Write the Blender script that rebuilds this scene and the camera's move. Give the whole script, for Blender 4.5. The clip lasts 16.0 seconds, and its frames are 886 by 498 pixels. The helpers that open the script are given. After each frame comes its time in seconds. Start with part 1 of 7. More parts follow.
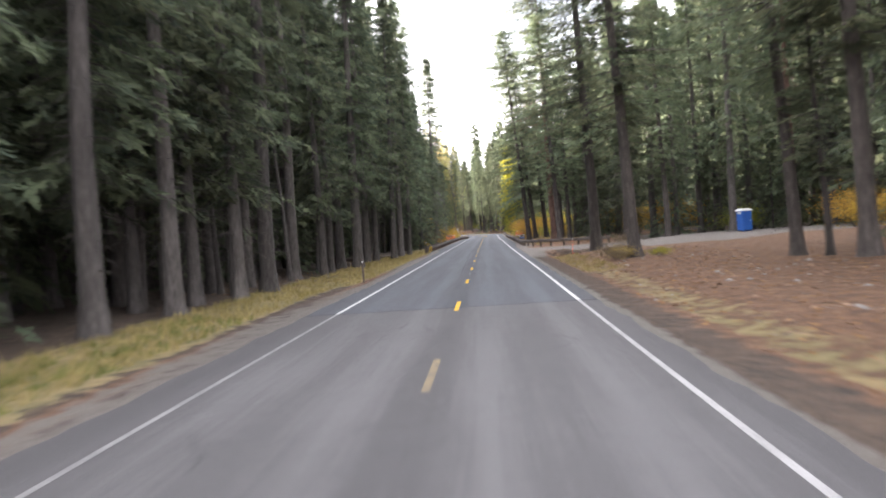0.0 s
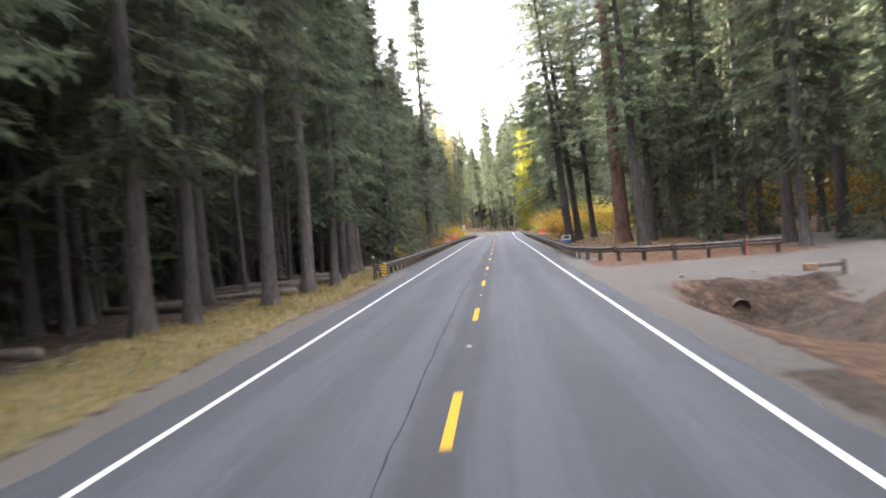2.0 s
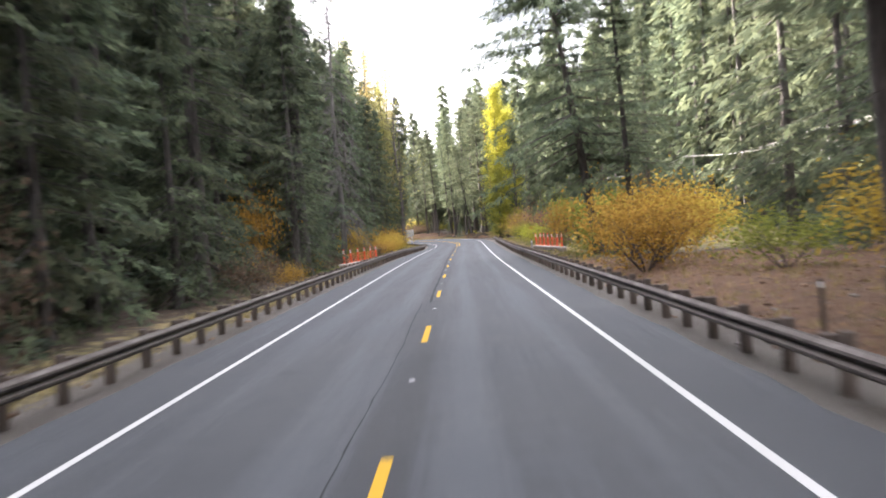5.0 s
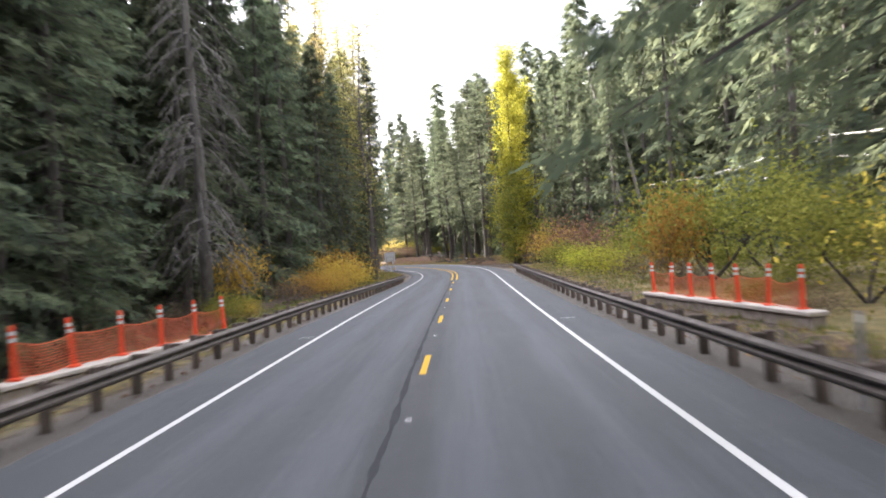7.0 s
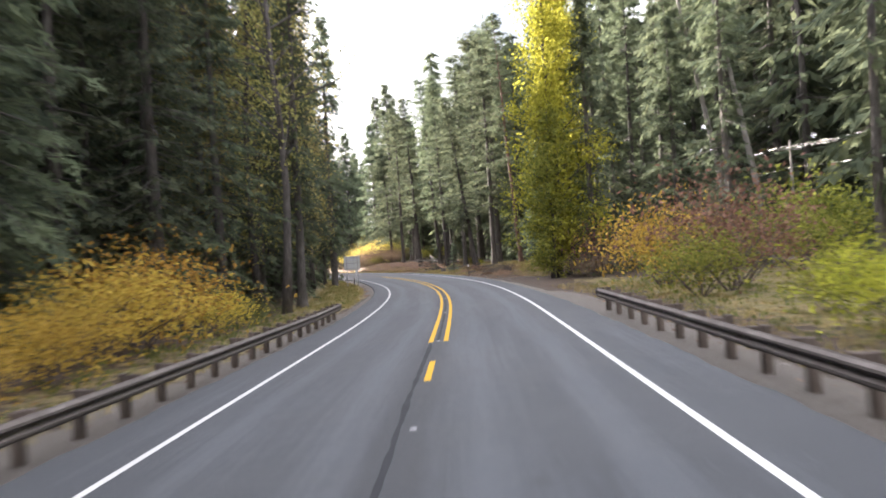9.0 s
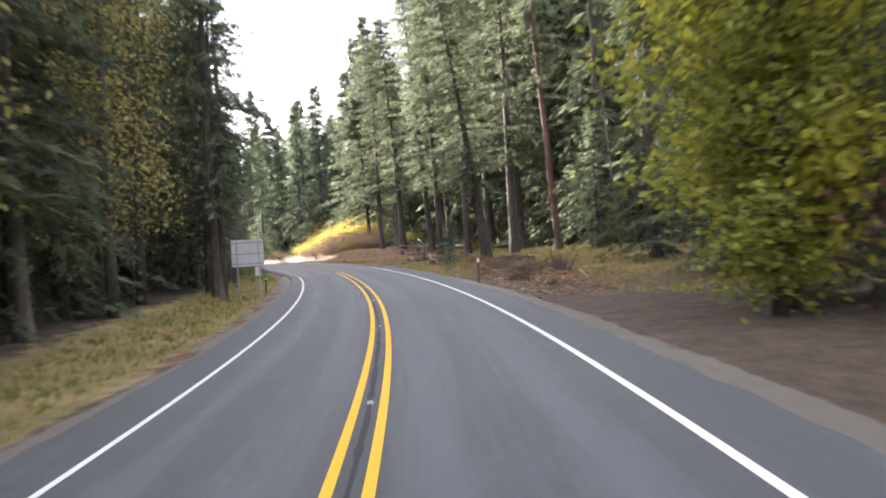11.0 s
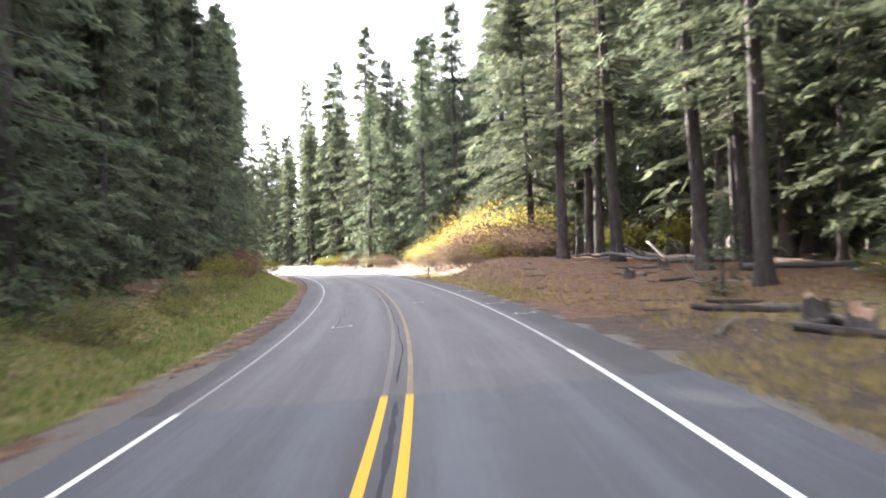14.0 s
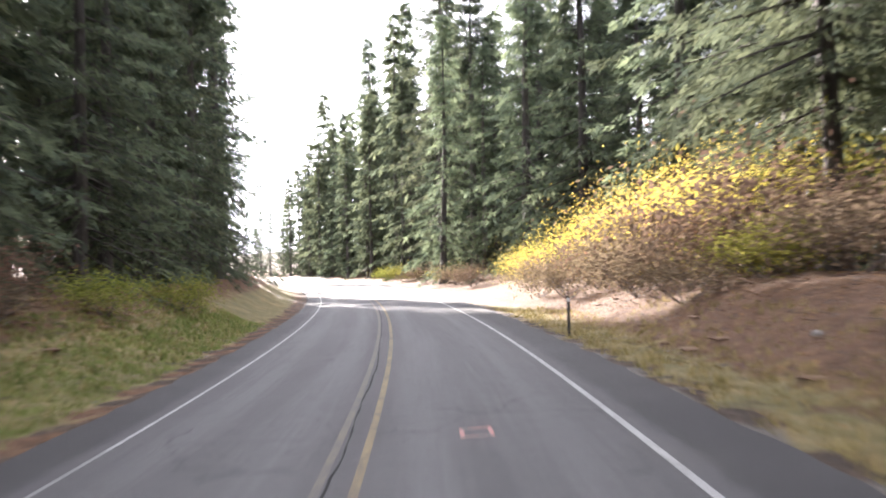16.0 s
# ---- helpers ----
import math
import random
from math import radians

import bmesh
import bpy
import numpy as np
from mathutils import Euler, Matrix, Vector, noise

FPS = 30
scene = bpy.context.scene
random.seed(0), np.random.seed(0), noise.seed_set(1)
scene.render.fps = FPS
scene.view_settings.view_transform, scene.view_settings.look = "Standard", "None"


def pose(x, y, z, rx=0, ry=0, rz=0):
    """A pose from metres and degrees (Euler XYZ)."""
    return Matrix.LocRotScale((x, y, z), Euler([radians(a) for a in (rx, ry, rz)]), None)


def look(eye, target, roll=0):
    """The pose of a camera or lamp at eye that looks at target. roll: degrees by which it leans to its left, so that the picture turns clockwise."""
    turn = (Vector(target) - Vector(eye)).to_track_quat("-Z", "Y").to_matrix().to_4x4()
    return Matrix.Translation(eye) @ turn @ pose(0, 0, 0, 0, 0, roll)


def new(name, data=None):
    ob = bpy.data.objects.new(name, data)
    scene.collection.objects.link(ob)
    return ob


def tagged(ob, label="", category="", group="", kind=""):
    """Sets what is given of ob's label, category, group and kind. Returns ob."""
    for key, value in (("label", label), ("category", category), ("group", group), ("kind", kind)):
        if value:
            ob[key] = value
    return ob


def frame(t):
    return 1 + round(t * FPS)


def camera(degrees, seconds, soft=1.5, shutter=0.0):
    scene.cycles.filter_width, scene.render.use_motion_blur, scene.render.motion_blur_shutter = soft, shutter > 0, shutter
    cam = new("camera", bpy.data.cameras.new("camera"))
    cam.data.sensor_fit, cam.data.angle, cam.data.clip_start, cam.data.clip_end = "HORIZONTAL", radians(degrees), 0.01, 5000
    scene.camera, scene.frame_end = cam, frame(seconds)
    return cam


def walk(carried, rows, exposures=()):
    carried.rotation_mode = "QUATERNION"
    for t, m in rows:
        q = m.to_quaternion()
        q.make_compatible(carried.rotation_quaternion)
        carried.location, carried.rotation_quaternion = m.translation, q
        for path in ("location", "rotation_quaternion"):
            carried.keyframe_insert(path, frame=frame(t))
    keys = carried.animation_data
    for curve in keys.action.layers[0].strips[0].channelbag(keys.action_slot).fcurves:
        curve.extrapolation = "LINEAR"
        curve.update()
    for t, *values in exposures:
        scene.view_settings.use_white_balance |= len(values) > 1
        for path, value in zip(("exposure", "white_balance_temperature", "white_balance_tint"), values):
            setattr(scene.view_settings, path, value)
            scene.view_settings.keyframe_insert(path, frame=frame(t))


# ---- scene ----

# ---------------------------------------------------------------- camera
cam = camera(54.3, 16.0, soft=1.8, shutter=0.4)

# seconds, x, y, z, yaw to the left, pitch up, roll
ROWS = [
    (0, 1.17, 19.6, 2.28, 1.55, -1.16, -3.7),
    (0.5, 1.38, 32.74, 2.28, 2.36, -1, -3.67),
    (1, 1.58, 45.8, 2.28, 2.5, -0.97, -4),
    (1.5, 1.92, 58.81, 2.28, 2.67, -1.02, -4.76),
    (2, 2.16, 71.79, 2.28, 2.31, -1.28, -4.46),
    (2.5, 2.44, 84.44, 2.28, 1.87, -1.64, -4.46),
    (3, 2.71, 97.3, 2.28, 1.24, -1.73, -4.29),
    (3.5, 3.11, 110.14, 2.28, 0.55, -1.73, -4.49),
    (4, 3.6, 122.88, 2.28, -0.21, -1.63, -4.23),
    (4.2, 3.71, 127.89, 2.28, -0.28, -1.7, -3.91),
    (4.9, 4.22, 145.57, 2.28, -0.25, -1.26, -4.16),
    (5.6, 4.71, 163.27, 2.28, -0.14, -0.82, -4.41),
    (6.3, 5.16, 180.96, 2.28, -0.04, -0.38, -4.66),
    (6.5, 5.17, 185.89, 2.28, -0.22, -0.11, -4.11),
    (7, 5.45, 198.17, 2.28, -0.57, 0.32, -3.94),
    (7.5, 5.86, 210.58, 2.28, -0.51, 0.48, -3.65),
    (8, 6.2, 222.94, 2.28, -0.56, 0.56, -3.42),
    (8.5, 6.6, 235.13, 2.28, -0.47, 0.62, -3.42),
    (9, 6.91, 247.21, 2.29, -0.71, 0.6, -3.48),
    (9.5, 7.44, 259.2, 2.31, -0.98, 0.57, -4.17),
    (9.7, 7.66, 263.97, 2.32, -0.98, 0.5, -4.54),
    (10.4, 8.16, 280.54, 2.34, -1.43, -0.02, -3.91),
    (11.1, 8.35, 297.15, 2.34, -0.5, -0.54, -3.29),
    (11.8, 7.9, 313.75, 2.33, 1.28, -1.07, -2.66),
    (12, 7.59, 318.36, 2.33, 1.73, -1.27, -2.65),
    (12.5, 6.69, 329.26, 2.33, 3.32, -1.39, -2.7),
    (13, 5.55, 339.99, 2.32, 5.59, -1.42, -2.66),
    (13.5, 4.16, 350.89, 2.32, 7.13, -0.88, -1.83),
    (14, 2.32, 362.82, 2.32, 9.15, 0.37, -1.14),
    (14.5, 0.07, 375.07, 2.31, 10.76, 0.89, -0.98),
    (15, -2.24, 386.95, 2.32, 12.24, 1.2, -1.25),
    (15.5, -4.77, 398.51, 2.33, 13.62, 1.3, -0.66),
    (16, -7.58, 410.26, 2.35, 15.19, 1.13, -0.93),
]


def gaze(x, y, z, yaw, pitch, roll):
    a, b = radians(yaw), radians(pitch)
    eye = Vector((x, y, z))
    return look(eye, eye + Vector((-math.sin(a) * math.cos(b), math.cos(a) * math.cos(b), math.sin(b))), roll)


EXPOSURES = [(0, 3.97, 6250, 18), (0.6, 4.12, 6240, 18), (2.5, 4.33, 6200, 19), (4, 4.2, 6250, 19), (7, 3.77, 6180, 18), (9.5, 3.7, 6200, 18), (12.5, 4.0, 6100, 19), (14, 4.05, 6050, 20), (16, 3.65, 6050, 20)]
walk(cam, [(row[0], gaze(*row[1:])) for row in ROWS], EXPOSURES)

# ---------------------------------------------------------------- sky and sun
SUN_LEFT, SUN_UP = 40.0, 16.5  # degrees left of +y, and above the horizon
world = bpy.data.worlds.new("sky")
scene.world = world
world.use_nodes = True
wn = world.node_tree.nodes
sky = wn.new("ShaderNodeTexSky")
sky.sky_type = "NISHITA"
sky.sun_disc = False
sky.sun_elevation, sky.sun_rotation = radians(SUN_UP), radians(360 - SUN_LEFT)
sky.dust_density, sky.air_density = 3.0, 1.0
wn["Background"].inputs["Strength"].default_value = 0.15
wl = world.node_tree.links
# thin bright cloud over most of the sky, brighter overhead and towards the sun, with the blue showing through in places
way_up = wn.new("ShaderNodeTexCoord")
tall = wn.new("ShaderNodeSeparateXYZ")
wl.new(way_up.outputs["Generated"], tall.inputs[0])
grey = wn.new("ShaderNodeRGBToBW")
wl.new(sky.outputs[0], grey.inputs[0])
glow = wn.new("ShaderNodeMath")
glow.operation, glow.inputs[1].default_value = "MULTIPLY", 0.12
wl.new(grey.outputs[0], glow.inputs[0])
dome = wn.new("ShaderNodeMath")
dome.operation, dome.inputs[1].default_value, dome.inputs[2].default_value = "MULTIPLY_ADD", 1.1, 1.5
wl.new(tall.outputs["Z"], dome.inputs[0])
bright = wn.new("ShaderNodeMath")
wl.new(glow.outputs[0], bright.inputs[0])
wl.new(dome.outputs[0], bright.inputs[1])
cloud = wn.new("ShaderNodeTexNoise")
cloud.inputs["Scale"].default_value, cloud.inputs["Detail"].default_value = 2.6, 5.0
wl.new(way_up.outputs["Generated"], cloud.inputs["Vector"])
cover = wn.new("ShaderNodeMapRange")
cover.inputs["From Min"].default_value, cover.inputs["From Max"].default_value = 0.36, 0.52
cover.inputs["To Min"].default_value, cover.inputs["To Max"].default_value = 0.15, 1.0
wl.new(cloud.outputs["Fac"], cover.inputs["Value"])
# one larger opening ahead, above the bend
gap_way = wn.new("ShaderNodeVectorMath")
gap_way.operation = "DOT_PRODUCT"
gap_way.inputs[1].default_value = (0.059, 0.957, 0.284)
wl.new(way_up.outputs["Generated"], gap_way.inputs[0])
frayed = wn.new("ShaderNodeMath")
frayed.operation, frayed.inputs[1].default_value = "MULTIPLY_ADD", 0.05
wl.new(cloud.outputs["Fac"], frayed.inputs[0])
wl.new(gap_way.outputs["Value"], frayed.inputs[2])
opening = wn.new("ShaderNodeMapRange")
opening.interpolation_type = "SMOOTHSTEP"
opening.inputs["From Min"].default_value, opening.inputs["From Max"].default_value = 1.007, 1.023
opening.inputs["To Min"].default_value, opening.inputs["To Max"].default_value = 1.0, 0.03
wl.new(frayed.outputs[0], opening.inputs["Value"])
covered = wn.new("ShaderNodeMath")
covered.operation = "MULTIPLY"
wl.new(cover.outputs[0], covered.inputs[0])
wl.new(opening.outputs[0], covered.inputs[1])
white = wn.new("ShaderNodeVectorMath")
white.operation = "SCALE"
white.inputs[0].default_value = (1.0, 1.0, 1.0)
wl.new(bright.outputs[0], white.inputs["Scale"])
blue = wn.new("ShaderNodeVectorMath")
blue.operation = "SCALE"
blue.inputs["Scale"].default_value = 0.11
wl.new(sky.outputs[0], blue.inputs[0])
veil = wn.new("ShaderNodeMix")
veil.data_type = "RGBA"
wl.new(covered.outputs[0], veil.inputs["Factor"])
wl.new(blue.outputs[0], veil.inputs["A"])
wl.new(white.outputs[0], veil.inputs["B"])
wl.new(veil.outputs["Result"], wn["Background"].inputs["Color"])
sun = new("sun", bpy.data.lights.new("sun", "SUN"))
sun.data.energy, sun.data.angle, sun.data.color = 3.4, radians(0.6), (1.0, 0.9, 0.74)
SUN_WAY = Vector((-math.sin(radians(SUN_LEFT)) * math.cos(radians(SUN_UP)), math.cos(radians(SUN_LEFT)) * math.cos(radians(SUN_UP)), math.sin(radians(SUN_UP))))
sun.matrix_world = look(SUN_WAY * 300, (0, 0, 0))

# ---------------------------------------------------------------- the road's line: s metres along it, d metres to its right
BEND_AT = [0, 55, 110, 165, 220, 234, 248, 262, 276, 290, 304, 318, 332, 346, 360, 374, 388, 402, 416, 430, 444, 458]
BEND = [-1.124, .165, -.138, .154, -.414, .208, -.107, -.145, .449, 1.97, 2.763, 2.865, 2.526, 1.866, 1.528, 2.538, 2.864, 1.873, 1.814, 2.195, 2.014, 2.081]
SS = np.arange(-60, 701.0, 1.0)
TH = np.cumsum(np.interp(SS, BEND_AT, BEND) / 1000)
TH -= np.interp(0, SS, TH)
RX, RY = np.cumsum(-np.sin(TH)), np.cumsum(np.cos(TH))
RX -= np.interp(0, SS, RX)
RY -= np.interp(0, SS, RY)


def smooth(v, a, b):
    u = np.clip((np.asarray(v, float) - a) / (b - a), 0, 1)
    return u * u * (3 - 2 * u)


def heading(s):
    return float(np.interp(s, SS, TH))


def plan(s, d):
    """World x, y of a place by the road (arrays too)."""
    t = np.interp(s, SS, TH)
    return np.interp(s, SS, RX) + d * np.cos(t), np.interp(s, SS, RY) + d * np.sin(t)


def unplan(x, y):
    """s and d of world places (flat arrays)."""
    s_out, d_out = np.empty(len(x)), np.empty(len(x))
    for a in range(0, len(x), 4000):
        xs, ys = x[a : a + 4000], y[a : a + 4000]
        i = ((xs[:, None] - RX[::2]) ** 2 + (ys[:, None] - RY[::2]) ** 2).argmin(1) * 2
        s = SS[i] - (xs - RX[i]) * np.sin(TH[i]) + (ys - RY[i]) * np.cos(TH[i])
        t = np.interp(s, SS, TH)
        s_out[a : a + 4000] = s
        d_out[a : a + 4000] = (xs - np.interp(s, SS, RX)) * np.cos(t) + (ys - np.interp(s, SS, RY)) * np.sin(t)
    return s_out, d_out


def bank(s):
    return math.tan(radians(3.5)) * np.clip((np.asarray(s, float) - 232) / 50, 0, 1)


def road_z(s, d):
    return bank(s) * np.asarray(d, float)


def ripple(s, d):
    return 0.5 * np.sin(s * 0.61 + 1.3 * np.sin(d * 0.37)) * np.cos(d * 0.83 + 0.5 * np.sin(s * 0.29)) + 0.3 * np.sin(s * 1.7 + d * 1.1) * np.cos(d * 2.1 - s * 0.4)


def ground_z(s, d):
    s, d = np.asarray(s, float), np.asarray(d, float)
    right, left, far = np.clip(d, 0, None), np.clip(-d, 0, None), np.abs(d)
    z = bank(s) * np.clip(d, -5.2, 5.2)
    z = z - 0.05 - 0.07 * smooth(far, 4.4, 6.0)
    z = z + smooth(s, 388, 425) * (1.75 - 0.5 * smooth(s, 436, 460)) * smooth(right, 6.3, 11.5 + 3.0 * smooth(s, 436, 460))
    z = z + smooth(s, 330, 350) * (1 - smooth(s, 388, 425)) * (0.25 * smooth(right, 6, 9) + 0.7 * smooth(right, 10, 22))
    z = z + smooth(s, 375, 425) * 2.0 * smooth(left, 5.6, 11)
    z = z + smooth(s, 300, 330) * (1 - smooth(s, 375, 425)) * 0.55 * smooth(left, 6, 11)
    z = z + (1 - smooth(s, 112, 122)) * (0.25 * smooth(right, 5.5, 9) * (1 - smooth(s, 84, 94)) + 0.5 * smooth(right, 12, 26))
    z = z + smooth(s, 118, 130) * (1 - smooth(s, 185, 205)) * 0.3 * smooth(right, 6.5, 10)
    z = z - 1.5 * smooth(s, 82, 98) * (1 - smooth(s, 99.9, 101.6)) * np.exp(-((np.abs(d - 8.4) / 2.0) ** 2.6)) - 0.7 * np.exp(-((s - 99) / 2.2) ** 2 - (((d - 12.5) / 3.5) ** 4)) + 0.3 * np.exp(-((s - 85) / 3.0) ** 2 - ((d - 11) / 1.6) ** 2)
    z = z + smooth(s, 84, 92) * (1 - smooth(s, 101, 104)) * smooth(right, 6, 7.5) * (1 - smooth(right, 14, 16)) * 0.14 * np.sin(2.3 * s + 1.7 * np.sin(1.9 * d)) * np.cos(2.1 * d + s)
    z = z - np.exp(-(((s - 227.5) / 12) ** 6)) * (0.45 * smooth(far, 9.4, 10.6) + 0.8 * smooth(far, 9.8, 12.5))
    z = z + 0.10 * ripple(s, d) * smooth(far, 5.8, 8.5) + 13 * smooth(far, 60, 170) + 0.9 * smooth(far, 30, 90) * (ripple(s * 0.11, d * 0.13) + 0.6)
    return z


# ---------------------------------------------------------------- materials
def material(name):
    m = bpy.data.materials.new(name)
    m.use_nodes = True
    t = m.node_tree
    return m, t.nodes, t.links, t.nodes["Principled BSDF"]


def noise_node(nodes, links, scale, detail=4.0, vec=None, rough=0.55):
    n = nodes.new("ShaderNodeTexNoise")
    n.inputs["Scale"].default_value, n.inputs["Detail"].default_value, n.inputs["Roughness"].default_value = scale, detail, rough
    if vec is not None:
        links.new(vec, n.inputs["Vector"])
    return n.outputs["Fac"]


def ramp(nodes, links, fac, stops):
    r = nodes.new("ShaderNodeValToRGB")
    e = r.color_ramp.elements
    while len(e) < len(stops):
        e.new(0.5)
    for k, (at, col) in enumerate(stops):
        e[k].position, e[k].color = at, (*col, 1)
    links.new(fac, r.inputs["Fac"])
    return r.outputs["Color"]


def mix(nodes, links, fac, a, b, how="MIX"):
    n = nodes.new("ShaderNodeMix")
    n.data_type, n.blend_type = "RGBA", how
    for sock, v in ((n.inputs["Factor"], fac), (n.inputs["A"], a), (n.inputs["B"], b)):
        if isinstance(v, bpy.types.NodeSocket):
            links.new(v, sock)
        elif isinstance(v, tuple):
            sock.default_value = (*v, 1)
        else:
            sock.default_value = v
    return n.outputs["Result"]


def calc(nodes, links, op, a, b=0.0, c=0.0):
    n = nodes.new("ShaderNodeMath")
    n.operation = op
    for sock, v in zip(n.inputs, (a, b, c)):
        if isinstance(v, bpy.types.NodeSocket):
            links.new(v, sock)
        else:
            sock.default_value = v
    return n.outputs[0]


def bumped(nodes, links, bsdf, height, strength, distance):
    b = nodes.new("ShaderNodeBump")
    b.inputs["Strength"].default_value, b.inputs["Distance"].default_value = strength, distance
    links.new(height, b.inputs["Height"])
    links.new(b.outputs[0], bsdf.inputs["Normal"])


def position(nodes):
    return nodes.new("ShaderNodeNewGeometry").outputs["Position"]


def place_attr(nodes, links):
    a = nodes.new("ShaderNodeAttribute")
    a.attribute_name = "place"
    sep = nodes.new("ShaderNodeSeparateXYZ")
    links.new(a.outputs["Vector"], sep.inputs[0])
    return a.outputs["Vector"], sep.outputs["X"], sep.outputs["Y"]


def asphalt(name, dark, light, crack):
    m, n, l, b = material(name)
    pos = position(n)
    vec, s, d = place_attr(n, l)

    def stretched(along, across, scale, detail):
        st = n.new("ShaderNodeVectorMath")
        st.operation = "MULTIPLY"
        st.inputs[1].default_value = (along, across, 1)
        l.new(vec, st.inputs[0])
        return noise_node(n, l, scale, detail, st.outputs[0], 0.6)

    streak, fine_streak = stretched(0.03, 0.8, 2.2, 4), stretched(0.12, 5.0, 2.0, 3)
    blot, mottle = noise_node(n, l, 0.2, 4, pos, 0.6), noise_node(n, l, 2.6, 5, pos, 0.65)
    grain = noise_node(n, l, 48, 4, pos, 0.75)
    fac = calc(n, l, "ADD", calc(n, l, "MULTIPLY", streak, 0.4), calc(n, l, "MULTIPLY", blot, 0.3))
    fac = calc(n, l, "ADD", fac, calc(n, l, "ADD", calc(n, l, "MULTIPLY", mottle, 0.16), calc(n, l, "MULTIPLY", fine_streak, 0.14)))
    # the wheel tracks are worn paler than the strips between them
    off = calc(n, l, "ABSOLUTE", calc(n, l, "SUBTRACT", calc(n, l, "ABSOLUTE", d), 1.8))
    wheel = calc(n, l, "SMOOTH_MIN", calc(n, l, "ABSOLUTE", calc(n, l, "SUBTRACT", off, 0.85)), 0.6, 0.3)
    fac = calc(n, l, "SUBTRACT", fac, calc(n, l, "MULTIPLY", wheel, 0.2))
    fac = calc(n, l, "MULTIPLY_ADD", calc(n, l, "SUBTRACT", fac, 0.45), 2.0, 0.45)
    col = ramp(n, l, fac, [(0.3, tuple(c * 0.85 for c in dark)), (0.58, tuple(c * 1.08 for c in light))])
    col = mix(n, l, calc(n, l, "MULTIPLY", grain, 0.5), col, tuple(c * 1.8 for c in light))
    # oil and rubber down the middle of the road
    mid = n.new("ShaderNodeMapRange")
    mid.interpolation_type = "SMOOTHSTEP"
    mid.inputs["From Min"].default_value, mid.inputs["From Max"].default_value = 0.5, 0.22
    l.new(calc(n, l, "ADD", calc(n, l, "ABSOLUTE", calc(n, l, "ADD", d, 0.08)), calc(n, l, "MULTIPLY", calc(n, l, "SUBTRACT", streak, 0.5), 0.5)), mid.inputs["Value"])
    col = mix(n, l, calc(n, l, "MULTIPLY", mid.outputs[0], 0.5 if not crack else 0.35), col, tuple(c * 0.6 for c in dark))
    # dark spots of oil and small repairs
    spots = ramp(n, l, noise_node(n, l, 1.1, 3, pos, 0.5), [(0.24, (0.6, 0.6, 0.6)), (0.31, (1, 1, 1))])
    col = mix(n, l, 0.8, col, spots, "MULTIPLY")
    if crack:
        # the unworn shoulder outside the edge lines
        edge = n.new("ShaderNodeMapRange")
        edge.interpolation_type = "SMOOTHSTEP"
        edge.inputs["From Min"].default_value, edge.inputs["From Max"].default_value = 3.75, 4.05
        l.new(calc(n, l, "ADD", calc(n, l, "ABSOLUTE", d), calc(n, l, "MULTIPLY", calc(n, l, "SUBTRACT", mottle, 0.5), 0.5)), edge.inputs["Value"])
        past_bend = calc(n, l, "GREATER_THAN", s, 300.0)
        col = mix(n, l, calc(n, l, "MULTIPLY", edge.outputs[0], calc(n, l, "MULTIPLY_ADD", past_bend, 0.6, 0.25)), col, (0.015, 0.014, 0.0145))
        for size, thin, much, seen in ((0.27, 0.006, 0.55, 0.55), (0.9, 0.012, 0.58, 0.4)):
            v = n.new("ShaderNodeTexVoronoi")
            v.feature = "DISTANCE_TO_EDGE"
            v.inputs["Scale"].default_value = size
            warp = n.new("ShaderNodeVectorMath")
            warp.operation = "ADD"
            l.new(pos, warp.inputs[0])
            nn = n.new("ShaderNodeTexNoise")
            nn.inputs["Scale"].default_value = 0.8
            l.new(pos, nn.inputs["Vector"])
            l.new(nn.outputs["Color"], warp.inputs[1])
            l.new(warp.outputs[0], v.inputs["Vector"])
            line = calc(n, l, "LESS_THAN", v.outputs["Distance"], thin)
            gate = calc(n, l, "GREATER_THAN", noise_node(n, l, 0.16, 2, pos), much)
            col = mix(n, l, calc(n, l, "MULTIPLY", calc(n, l, "MULTIPLY", line, gate), seen), col, (0.018, 0.018, 0.019))
    l.new(col, b.inputs["Base Color"])
    l.new(calc(n, l, "ADD", 0.66, calc(n, l, "MULTIPLY", blot, 0.3)), b.inputs["Roughness"])
    bumped(n, l, b, calc(n, l, "ADD", grain, calc(n, l, "MULTIPLY", mottle, 0.6)), 0.6, 0.014)
    return m


def paint(name, col, wear, tone, rough=0.6, gloss=0.5):
    m, n, l, b = material(name)
    pos = position(n)
    g = noise_node(n, l, 14, 5, pos, 0.7)
    g2 = noise_node(n, l, 1.1, 3, pos)
    f = calc(n, l, "ADD", calc(n, l, "MULTIPLY", g, 0.7), calc(n, l, "MULTIPLY", g2, 0.3))
    c = ramp(n, l, f, [(wear - 0.07, tone), (wear + 0.07, col)])
    l.new(c, b.inputs["Base Color"])
    b.inputs["Roughness"].default_value, b.inputs["Specular IOR Level"].default_value = rough, gloss
    bumped(n, l, b, g, 0.3, 0.004)
    return m


